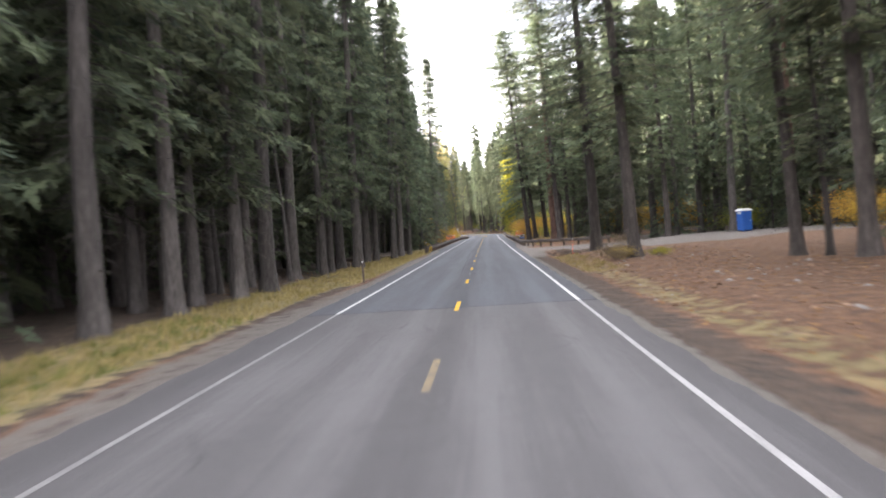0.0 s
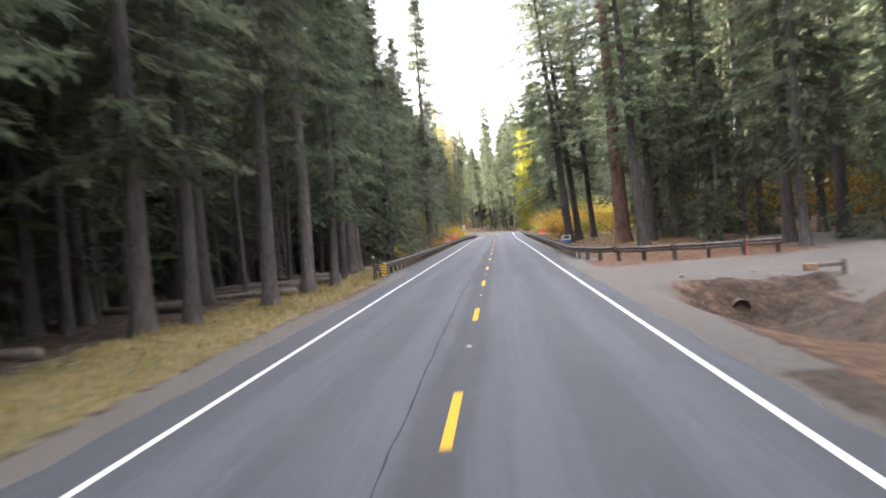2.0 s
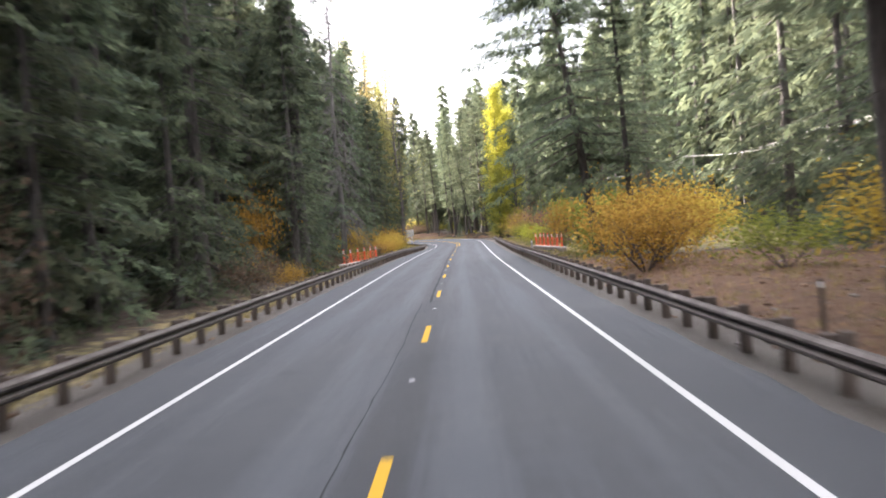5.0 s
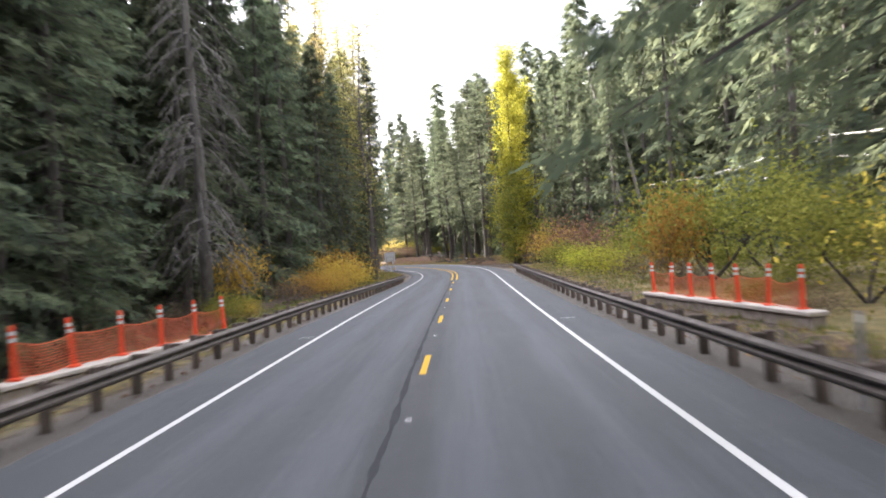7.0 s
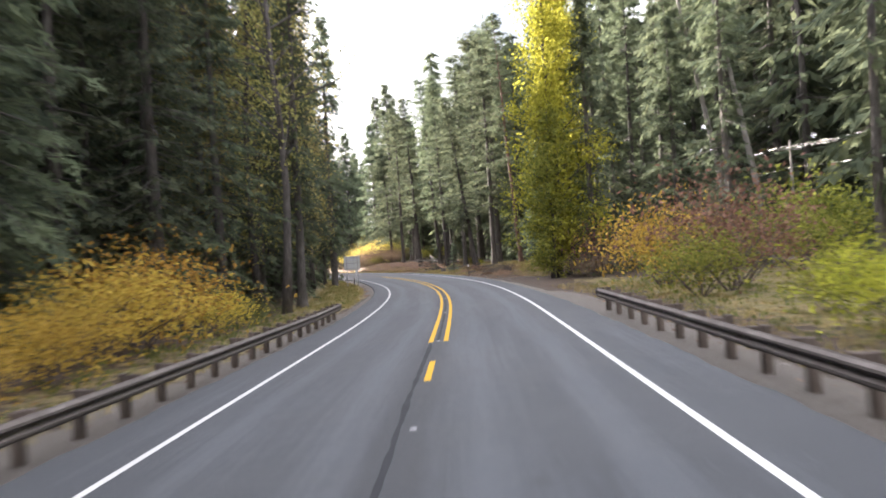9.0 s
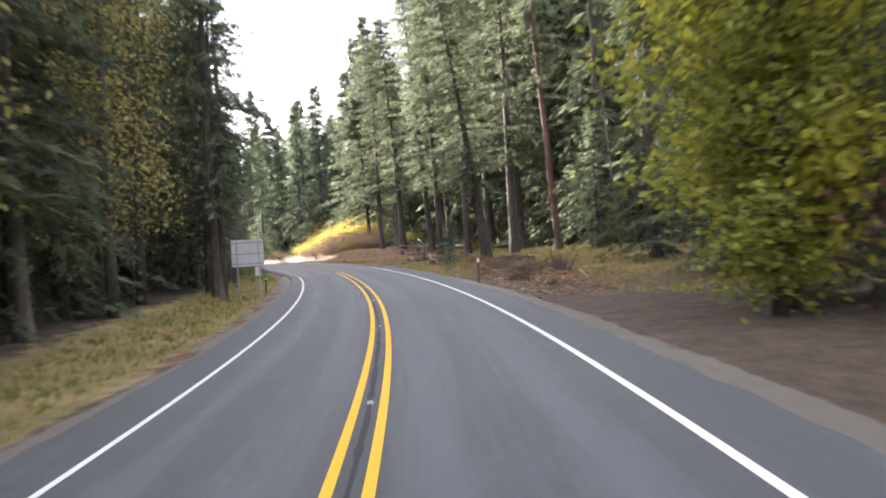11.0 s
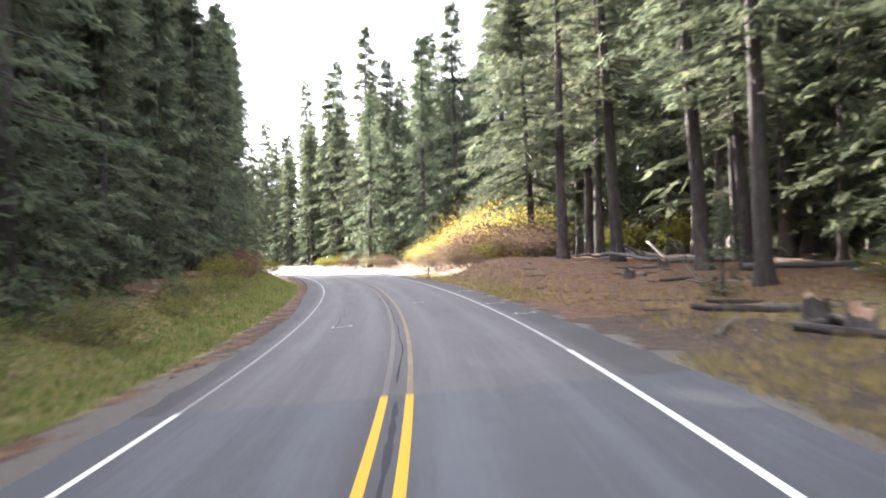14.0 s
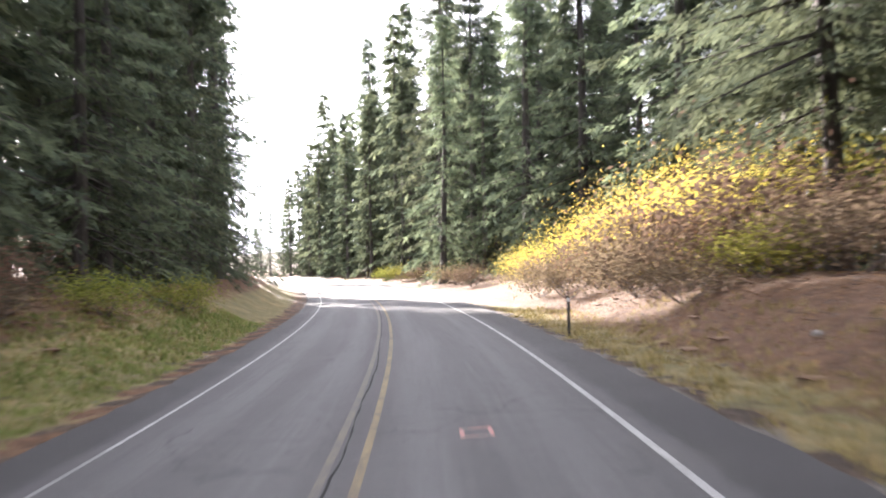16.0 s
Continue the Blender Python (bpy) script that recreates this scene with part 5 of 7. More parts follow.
# beyond the right guardrail and round the yard
shrubs(
    ("orange", 183.6, 8.4, 1.15, "orange and gold shrub behind the guardrail", 1.0), ("gold", 188, 10.0, 1.25, GOLD, 1.0), ("orange", 195, 11.0, 1.2, ORANGE, 1.0), ("gold", 200, 13, 1.4, GOLD, 1.0),
    ("olive", 178, 12, 0.7, OLIVE, 1.2), ("orange", 172, 14.0, 1.1, ORANGE, 1.0), ("gold", 152, 21, 1.5, GOLD, 1.0), ("gold", 143, 22, 1.4, GOLD, 1.0),
    ("orange", 133, 25, 1.5, ORANGE, 1.0), ("gold", 96, 33, 1.2, GOLD, 1.0), ("orange", 88, 31, 0.9, ORANGE, 1.2), ("olive", 120, 30, 1.0, OLIVE, 1.2),
    ("gold", 78, 30, 0.9, GOLD, 1.1), ("olive", 213, 14, 1.1, OLIVE, 1.2), ("olive", 206, 11, 0.8, OLIVE, 1.3), ("brown", 86.5, 11.5, 0.35, BROWN, 1.5),
    ("brown", 67.4, 8.0, 0.3, BROWN, 1.7), ("gold", 68.6, 8.4, 0.25, "small gold-brown weeds at the foot of a trunk", 1.4), ("lime", 69.0, 10.6, 0.17, "small yellow-green weeds at the foot of a trunk", 1.7), ("brown", 72.5, 8.6, 0.25, BROWN, 1.6),
)
# along the creek
shrubs(
    ("gold", 222, 19.5, 2.1, "large golden orange shrub by the creek", 1.0), ("olive", 228, 17.5, 1.3, OLIVE, 1.0), ("gold", 231, 22, 2.0, GOLD, 1.0), ("orange", 242.4, 11.6, 1.65, "tall orange-gold shrub beside the willows", 0.5),
    ("brown", 246.5, 11.0, 0.6, BROWN, 1.2), ("brown", 241.0, 11.8, 0.5, BROWN, 1.2), ("olive", 236.5, 13.5, 0.55, OLIVE, 1.3), ("olive", 246.0, 15.6, 0.6, OLIVE, 1.3),
    ("olive", 239.5, 16.5, 0.6, OLIVE, 1.3), ("brown", 232.5, 14.5, 0.45, BROWN, 1.4), ("olive", 251.5, 17.5, 0.7, OLIVE, 1.2), ("olive", 241.8, 20.5, 0.8, OLIVE, 1.2),
    ("lime", 253.0, 10.6, 0.65, "yellow-green low shrub behind the guardrail", 1.3), ("olive", 259.5, 10.8, 0.65, OLIVE, 1.3), ("lime", 262.5, 11.2, 0.75, "yellow-green low shrub behind the guardrail", 1.3), ("lime", 266, 10.2, 0.7, "yellow-green low shrub behind the guardrail", 1.2),
    ("olive", 271.5, 11.0, 0.6, OLIVE, 1.2), ("olive", 257, 16, 0.9, OLIVE, 1.2), ("olive", 268, 16.5, 1.0, OLIVE, 1.2),
)
# by the rail's end and the slash
shrubs(
    ("dusty", 284.2, 12.2, 1.75, DUSTY, 0.9), ("gold", 291.4, 11.2, 1.45, "gold-green rounded shrub by the rail's end", 0.9), ("olive", 281, 10.0, 0.9, OLIVE, 1.1), ("dusty", 288, 14.0, 1.5, DUSTY, 1.0),
    ("olive", 297, 13.0, 0.9, OLIVE, 1.2), ("olive", 305, 26.5, 2.1, "tall olive green shrub before the firs", 1.0), ("brown", 309, 11, 0.6, BROWN, 1.4), ("olive", 296, 20, 1.4, OLIVE, 1.2),
    ("dusty", 312.5, 12.5, 1.3, DUSTY, 0.9), ("lime", 380, 15.5, 0.42, "small yellow-green shrub by a stump", 0.9), ("lime", 372, 25, 1.5, "tall yellow shrub among the trunks", 0.55), ("olive", 390, 16.5, 0.5, OLIVE, 1.3),
    ("brown", 340, 9.4, 0.35, BROWN, 1.6), ("brown", 345.5, 8.4, 0.25, BROWN, 1.7), ("dusty", 352.5, 9.2, 0.3, DUSTY, 1.6), ("brown", 360.5, 9.6, 0.25, BROWN, 1.7),
    ("dusty", 342, 11.2, 0.3, DUSTY, 1.6),
)
# the sunny bank
shrubs(
    ("sunny", 448.8, 15.0, 1.75, SUNNYB, 1.0), ("sunny", 453.8, 15.6, 1.95, SUNNYB, 0.95), ("sunny", 458.6, 14.9, 1.7, SUNNYB, 1.0), ("sunny", 464, 13.2, 1.35, SUNNYB, 1.0),
    ("sunny", 470.5, 11.0, 0.95, SUNNYB, 1.1), ("brown", 456.5, 12.0, 1.0, BROWN, 1.3), ("dusty", 462.0, 10.8, 0.7, DUSTY, 1.3), ("brown", 451.0, 12.8, 1.2, BROWN, 1.2),
    ("dusty", 453.5, 10.8, 0.7, DUSTY, 1.3), ("dusty", 446.0, 12.6, 1.2, DUSTY, 1.1), ("olive", 467.5, 14.6, 1.0, OLIVE, 1.1), ("brown", 441.5, 11.0, 1.05, BROWN, 1.2),
    ("brown", 447.5, 10.4, 0.8, BROWN, 1.3), ("brown", 453.5, 9.2, 0.85, BROWN, 1.2), ("brown", 459, 8.9, 0.7, BROWN, 1.3), ("brown", 437.5, 12.2, 1.4, BROWN, 1.1),
    ("brown", 443.0, 9.4, 0.7, BROWN, 1.4), ("brown", 438.6, 10.0, 0.75, BROWN, 1.4), ("olive", 435.8, 11.0, 0.6, OLIVE, 1.5), ("brown", 433.0, 12.2, 0.8, BROWN, 1.4), ("dusty", 440.6, 11.6, 0.9, DUSTY, 1.2), ("brown", 430.5, 13.4, 0.7, BROWN, 1.4), ("brown", 437.0, 9.0, 0.5, BROWN, 1.5),
    ("olive", 442.5, 16, 1.6, OLIVE, 0.9), ("sunny", 444.8, 14.2, 1.6, SUNNYB, 0.95), ("orange", 462, 18.5, 1.7, ORANGE, 0.9), ("brown", 435.5, 14.5, 1.1, BROWN, 1.1),
)
# past the sunny bank
shrubs(
    ("olive", 500, 9.8, 0.6, OLIVE, 1.6), ("brown", 492, 9.4, 0.7, BROWN, 1.5), ("brown", 508, 8.8, 0.7, BROWN, 1.6), ("olive", 520, 8.6, 0.7, OLIVE, 1.6),
    ("brown", 484, 9.2, 0.6, BROWN, 1.5), ("olive", 532, 8.4, 0.6, OLIVE, 1.6), ("olive", 427, 24, 1.2, OLIVE, 1.0), ("olive", 433.5, 22, 1.0, OLIVE, 1.0),
)
# left verge of the bend
shrubs(
    ("dusty", 424.6, -8.9, 0.5, DUSTY, 1.3), ("dusty", 426.4, -9.9, 0.6, DUSTY, 1.2), ("dusty", 434.5, -10.0, 0.6, DUSTY, 1.2), ("olive", 415.5, -9.4, 0.5, OLIVE, 1.4),
    ("weed", 397, -8.3, 0.35, "low green weeds on the verge", 1.2), ("weed", 403, -8.9, 0.4, "low green weeds on the verge", 1.3), ("weed", 409.5, -8.6, 0.35, "low green weeds on the verge", 1.2), ("brown", 421, -9.4, 0.4, BROWN, 1.6),
    ("brown", 427, -9.0, 0.4, BROWN, 1.6), ("brown", 433, -9.4, 0.45, BROWN, 1.5), ("weed", 388, -8.6, 0.5, "low green weeds on the verge", 1.2), ("olive", 440, -9.0, 0.5, OLIVE, 1.4),
    ("weed", 381, -8.8, 0.5, "low green weeds on the verge", 1.1), ("olive", 448, -8.4, 0.5, OLIVE, 1.3),
)

lime_tree = column(random.Random(5), 29, 4.2, 88, 60, 0.14, 0.9, 0.6, 0.22, M_LIME, M_BARK_DARK, 0.6)
dull_tree = column(random.Random(6), 22, 4.6, 76, 60, 0.15, 0.7, 0.5, 0.2, M_OLIVE, M_BARK_DARK, 0.6)
planted("cottonwood_tree", lime_tree, ("trunk", "leaves"), stand(315.0, 9.9), "tall slender cottonwood with bright yellow leaves", "tree", "cottonwoods")
planted("cottonwood_tree", lime_tree, ("trunk", "leaves"), stand(318.5, 11.6, 130) @ Matrix.Diagonal((0.95, 0.95, 0.86, 1)), "tall slender cottonwood with bright yellow leaves", "tree", "cottonwoods")
planted("cottonwood_tree", dull_tree, ("trunk", "leaves"), stand(314.0, 9.3, 80) @ Matrix.Diagonal((0.75, 0.75, 0.6, 1)), "green-yellow cottonwood in shade at the roadside", "tree", "cottonwoods")
thin_tree = column(random.Random(11), 35, 3.2, 90, 20, 0.13, 4.0, 0.6, 0.26, M_ALDER, M_BARK, 0.8)
for s, d, sz, turn in ((316, -10.7, 1.0, 0), (309, -14.5, 1.05, 100), (303, -11.8, 0.9, 220), (297.5, -14.0, 1.0, 40), (325, -12.2, 0.95, 60), (331, -10.4, 0.8, 160), (340, -11.2, 0.85, 120), (301, -17.5, 1.1, 90)):
    planted("alder_tree", thin_tree, ("trunk", "leaves"), stand(s, d, turn) @ Matrix.Scale(sz, 4), "tall thin-leaved alder turning yellow-green", "tree", "alders")
airy_tree = column(random.Random(14), 30, 6.2, 62, 13, 0.12, 8.5, 0.75, 0.27, M_ALDER, M_BARK, 0.75)
planted("alder_tree", airy_tree, ("trunk", "leaves"), stand(299.5, -9.4, 35), "tall open-crowned alder with thin yellow-green leaves", "tree", "alders")
creek_tree = broadleaf(random.Random(21), 5.6, 6.4, 3, 16000, 0.12, 0.78, 0.7, M_BARK_DARK, M_OLIVE, 0.11, 1.0)
for s, d, sz, turn in ((243.9, 13.9, 1.0, 0), (244.6, 17.2, 1.05, 140), (236.5, 18.5, 1.0, 70)):
    planted("willow_tree", creek_tree, ("stem", "leaves"), stand(s, d, turn, 0.0) @ Matrix.Scale(sz, 4), "spreading olive-leaved willow with dark crooked stems", "tree", "willows")


def snag(r, height, radius, limbs, reach, droop):
    b = Build()
    b.tube([(0.12 * math.sin(k), 0.1 * math.cos(1.7 * k), height * k / 9) for k in range(10)], [radius * (1 - k / 9) ** 0.8 + 0.02 for k in range(10)], 8)
    lb = Build()
    for _ in range(limbs):
        z = r.uniform(0.12, 0.97) * height
        g, ln = r.uniform(0, math.tau), reach * (1.05 - z / height) ** 0.6 * r.uniform(0.4, 1.1)
        o, w = Vector((math.cos(g), math.sin(g), 0)), Vector((-math.sin(g), math.cos(g), 0))
        pts = [Vector((0, 0, z)) + o * ln * f + Vector((0, 0, -droop * ln * f * f)) for f in (0, 0.35, 0.7, 1)]
        lb.tube(pts, [0.05, 0.04, 0.028, 0.01], 3, 0, False)
        for _ in range(7):
            f = r.uniform(0.25, 0.98)
            p = Vector((0, 0, z)) + o * ln * f + Vector((0, 0, -droop * ln * f * f))
            e = p + (o * r.uniform(0, 0.5) + w * r.uniform(-0.7, 0.7) + Vector((0, 0, r.uniform(-0.9, -0.2)))) * ln * 0.4
            lb.tube([p, e], [0.022, 0.008], 3, 0, False)
    return b.mesh("trunk", M_SNAG, True), lb.mesh("dead_branch", M_SNAG)


snag_a, snag_b = snag(random.Random(3), 29, 0.32, 240, 3.8, 0.75), snag(random.Random(4), 35, 0.27, 70, 1.5, 0.3)
planted("dead_tree", snag_a, ("trunk", "dead_branch"), stand(240.5, -11.8), "dead grey fir with bare drooping branches", "dead tree")
planted("dead_tree", snag_b, ("trunk", "dead_branch"), stand(274.5, -15.4), "tall thin dead trunk above the firs", "dead tree")
planted("dead_tree", snag_b, ("trunk", "dead_branch"), stand(355.1, 19.4, 0, 0, (0, -4)) @ Matrix.Scale(0.36, 4), "short pale dead trunk in the clearing", "dead tree")
planted("dead_tree", snag_a, ("trunk", "dead_branch"), stand(348.6, -8.3) @ Matrix.Scale(0.8, 4), "dead grey fir with bare drooping branches", "dead tree")
# pale grey bark stands in for sun on these shaded trunks
SUNLIT_PALE = conifer(random.Random(31), 36, 19, 3.4, 0.95, 12, 0.9, 0.33, droop=0.1, dead=8, limb_n=(3, 4), narrow=-0.2, bark=M_BARK_GREY, green=M_PINE, ragged=0.4)
for s, d, lean in ((323.3, 28.5, -9.8), (320.9, 30.4, -9.5)):
    planted("pine_tree", SUNLIT_PALE, TC, stand(s, d, 0, 0, (0, lean)), "leaning pine with a long bare trunk coloured pale as if sunlit", "tree", "pines")

# ---------------------------------------------------------------- guardrails
POST_STEP = 1.905


def w_beam(length):
    """A W-shaped steel rail; its face looks to -x."""
    prof = [(0.0, 0.0), (-0.012, 0.02), (-0.078, 0.055), (-0.082, 0.095), (-0.01, 0.135), (-0.004, 0.155), (-0.01, 0.175), (-0.082, 0.215), (-0.078, 0.255), (-0.012, 0.29), (0.0, 0.31)]
    back = [(x + 0.008, z) for x, z in prof[::-1]]
    ring = prof + back
    n = len(ring)
    b = Build()
    b.add([(x, y, z) for y in (-length / 2 - 0.12, length / 2 + 0.12) for x, z in ring], [(i, (i + 1) % n, n + (i + 1) % n, n + i)[::-1] for i in range(n)] + [(i, i + 1, n - 2 - i, n - 1 - i) for i in range(len(prof) - 1)] + [(n + i, n + n - 1 - i, n + n - 2 - i, n + i + 1) for i in range(len(prof) - 1)])
    return b.mesh("rail_panel", M_RUST)


BEAM = w_beam(POST_STEP * 2)
POST_MESH = Build().box((-0.075, -0.09, -0.5), (0.085, 0.09, 0.76)).mesh("post", M_POST)
BLOCK_MESH = Build().box((-0.1, -0.08, 0.38), (0.1, 0.08, 0.74)).mesh("block", M_POST)
BOLT_MESH = Build().tube([(-0.012, 0, 0), (0.004, 0, 0)], [0.02, 0.022], 6).mesh("bolt", M_STEEL)


def guardrail(label, path, side):
    """path: (s, d) of each post's foot, d at the rail's face. side: 1 right of the road, -1 left."""
    s0, d0 = path[0]
    x0, y0 = plan(s0, d0)
    root = thing("guardrail", pose(float(x0), float(y0), float(ground_z(s0, d0))), label, "guardrail", "guardrails")
    inv = root.matrix_world.inverted()
    pts = []
    for s, d in path:
        x, y = plan(s, d)
        pts.append(Vector((float(x), float(y), float(road_z(s, np.clip(d, -5.2, 5.2))) - 0.06)))
    for i, p in enumerate(pts):
        a = (pts[min(i + 1, len(pts) - 1)] - pts[max(i - 1, 0)])
        yaw = math.degrees(math.atan2(-a.x, a.y))
        m = inv @ pose(*p, 0, 0, yaw + (0 if side > 0 else 180))
        tilt = pose(0, 0, 0, rng.uniform(-1.5, 1.5), rng.uniform(-2, 2), rng.uniform(-3, 3))
        foot = m @ pose(0.31, 0, rng.uniform(-0.03, 0.02)) @ tilt
        post = part("post", POST_MESH, None, root, at=foot)
        part("block", BLOCK_MESH, None, post, at=foot.inverted() @ m @ pose(0.11, 0, rng.uniform(-0.01, 0.02)))
        part("bolt", BOLT_MESH, None, post, at=foot.inverted() @ m @ pose(-0.006, 0, 0.56))
    for i in range(0, len(pts) - 2, 2):
        p, q = pts[i], pts[i + 2]
        a = q - p
        m = inv @ pose(*((p + q) / 2), math.degrees(math.atan2(a.z, math.hypot(a.x, a.y))), 0, math.degrees(math.atan2(-a.x, a.y)))
        part("rail_panel", BEAM, None, root, at=m @ Matrix.Diagonal((1, a.length / (POST_STEP * 2), 1, 1)) @ pose(0.004 * (i % 4), 0, 0.405, 0, 0, 0 if side > 0 else 180))
    return root, pts, inv


left_path = [(s, -float(np.interp(s, (118, 124, 131, 215, 240, 262, 296), (5.8, 5.63, 5.48, 5.5, 5.45, 5.27, 5.22)))) for s in (118.4 + POST_STEP * k for k in range(91))]
rail_l, pts_l, inv_l = guardrail("weathered brown steel guardrail on timber posts, flanked by firs", left_path, -1)
flare = [(114.7, 14.3), (114.6, 12.6), (114.9, 10.9), (115.6, 9.3), (116.8, 7.9), (118.5, 6.8), (120.4, 6.0), (122.4, 5.5), (124.5, 5.2)]
right_path = flare + [(s, float(np.interp(s, (126, 135, 205, 277), (5.08, 5.1, 5.38, 5.38)))) for s in (126.4 + POST_STEP * k for k in range(80))]
rail_r, pts_r, inv_r = guardrail("weathered brown steel guardrail curving off along a driveway", right_path, 1)
# turned-down ends and the caution plate at the left rail's start
for root, inv, s, d, turn in ((rail_l, inv_l, 118.1, -5.8, 180), (rail_r, inv_r, 277.2, 5.38, 0), (rail_l, inv_l, 290.2, -5.23, 180)):
    b = Build().tube([(0.05, 0, 0.42), (0.06, 0, 0.56), (0.05, 0, 0.71)], [0.1, 0.115, 0.1], 9)
    x, y = plan(s, d)
    part("end_cap", b, M_RUST, root, at=inv @ pose(float(x), float(y), float(road_z(s, d)) - 0.06, 0, 0, math.degrees(heading(s)) + turn))
b = Build().box((-0.15, -0.012, 0.12), (0.15, 0.012, 0.72))
plate = single("hazard_plate", b, M_CAUTION, stand(117.3, -5.45, 0, 0.1), "yellow and black striped hazard plate at the rail's start", "road sign")
for k in range(4):
    q = Build()
    z = 0.14 + 0.145 * k
    q.add([(-0.148, -0.016, z + 0.08), (-0.148, -0.016, z + 0.15 if k < 3 else z + 0.14), (0.148, -0.016, z + 0.07), (0.148, -0.016, z), (-0.148, -0.013, z + 0.08), (-0.148, -0.013, z + 0.15 if k < 3 else z + 0.14), (0.148, -0.013, z + 0.07), (0.148, -0.013, z)],
          [(0, 3, 2, 1), (4, 5, 6, 7), (0, 1, 5, 4), (2, 3, 7, 6), (1, 2, 6, 5), (3, 0, 4, 7)])
    part("stripe", q, M_BLACK, plate, "black diagonal stripe")
part("post", Build().box((-0.04, 0.013, -0.3), (0.04, 0.07, 0.8)), M_STEEL, plate)


# ---------------------------------------------------------------- delineators, sign, boxes
STAKES = [(113.5, 12.4, 1.0), (83.2, 7.2, 1.2)]

def delineator(s, d, h, text, mat, lift=0.0):
    ob = thing("delineator_post", stand(s, d, 0, lift, (rng.uniform(-2, 2), rng.uniform(-2, 2))), text, "marker post", "marker posts")
    b = Build()
    b.add([(x, y, z) for z in (-0.3, h) for x, y in ((-0.045, 0), (0.045, 0), (0.045, 0.012), (0.02, 0.035), (-0.02, 0.035), (-0.045, 0.012))], [(0, 1, 7, 6), (1, 2, 8, 7), (2, 3, 9, 8), (3, 4, 10, 9), (4, 5, 11, 10), (5, 0, 6, 11), (6, 7, 8, 9, 10, 11), (5, 4, 3, 2, 1, 0)])
    shaft = part("post", b, mat, ob)
    part("reflector", Build().box((-0.035, -0.012, h - 0.15), (0.035, -0.001, h - 0.05)), M_BAND, shaft, "white reflector plate")
    return ob


BROWNPOST = "thin brown marker post with a white reflector"
delineator(63.6, -5.45, 1.2, BROWNPOST, M_POST)
delineator(116.6, -5.9, 1.35, BROWNPOST, M_POST)
delineator(352.8, -6.0, 1.15, BROWNPOST, M_POST, 0.0)
pale_post = delineator(336.7, 5.35, 1.2, "brown marker post with a pale top at the roadside", M_POST)
part("cap", Build().box((-0.055, -0.018, 1.02), (0.055, 0.045, 1.22), 0, 0.006), M_BAND, pale_post, "pale wrapped top")
delineator(436.2, 5.35, 1.2, BROWNPOST, M_BLACK)
delineator(209.5, 5.95, 1.3, "tall dark marker post beside the guardrail", M_STEEL)
delineator(150.5, -6.0, 1.0, BROWNPOST, M_POST)
delineator(163.0, 7.0, 1.1, BROWNPOST, M_POST)

for s, d, h in STAKES:
    ob = thing("marker_stake", stand(s, d, 0, 0, (rng.uniform(-3, 3), rng.uniform(-3, 3))), "thin orange marker stake with a white top in the dirt", "marker stake", "marker stakes")
    part("stake", Build().tube([(0, 0, -0.3), (0, 0, h * 0.86)], [0.015, 0.013], 8), M_TUBE, ob)
    part("band", Build().tube([(0, 0, h * 0.862), (0, 0, h)], [0.016, 0.016], 8), M_BAND, ob, "white reflective top")

sign = thing("road_sign", stand(345.2, -6.45, 3), "back of a grey aluminium road sign on two steel posts", "road sign")
part("panel", Build().box((-0.9, -0.02, 2.02), (0.9, 0.0, 3.54), 0, 0.006), M_ALU, sign, "plain grey aluminium back of the panel")
part("panel", Build().box((0.36, -0.045, 1.45), (0.66, -0.03, 1.97), 0, 0.004), M_GREYP, sign, "small pale lower panel")
for x in (-0.6, 0.6):
    part("post", Build().box((x - 0.04, -0.1, -0.5), (x + 0.04, -0.024, 3.5)), M_STEEL, sign)
for z in (2.17, 2.74, 3.37):
    part("stiffener", Build().box((-0.86, -0.023, z - 0.035), (0.86, -0.0205, z + 0.035), 0, 0.001), M_STEEL, sign)
for x in (-0.6, 0.6):
    for z in (2.17, 2.74, 3.37):
        part("bolt", Build().tube([(x, -0.125, z), (x, -0.1, z)], [0.022, 0.022], 6), M_STEEL, sign)

news = thing("newspaper_box", stand(135.0, 5.6, 6, 0.06), "blue and grey delivery box on a post behind the guardrail", "mailbox")
part("post", Build().box((-0.045, -0.045, -0.4), (0.045, 0.045, 0.74)), M_POST, news)
part("bin", Build().box((-0.27, -0.2, 0.74), (0.27, 0.2, 0.92), 0, 0.015), M_BLUE, news, "blue lower bin")
part("band", Build().box((-0.272, -0.215, 0.9225), (0.272, 0.2, 0.955), 0, 0.006), M_BAND, news, "white plastic strip")
upper = part("upper_box", Build().box((-0.25, 0.12, 0.957), (0.25, 0.16, 1.2), 0, 0.008), M_POST, news, "weathered brown back board")
for x in (-0.27, 0.245):
    part("side_board", Build().box((x, -0.18, 0.957), (x + 0.025, 0.18, 1.2), 0, 0.006), M_GREYP, upper, "pale grey side board")
part("roof_board", Build().box((-0.29, -0.2, 1.203), (0.29, 0.2, 1.23), 0, 0.006), M_GREYP, upper, "pale grey top board")

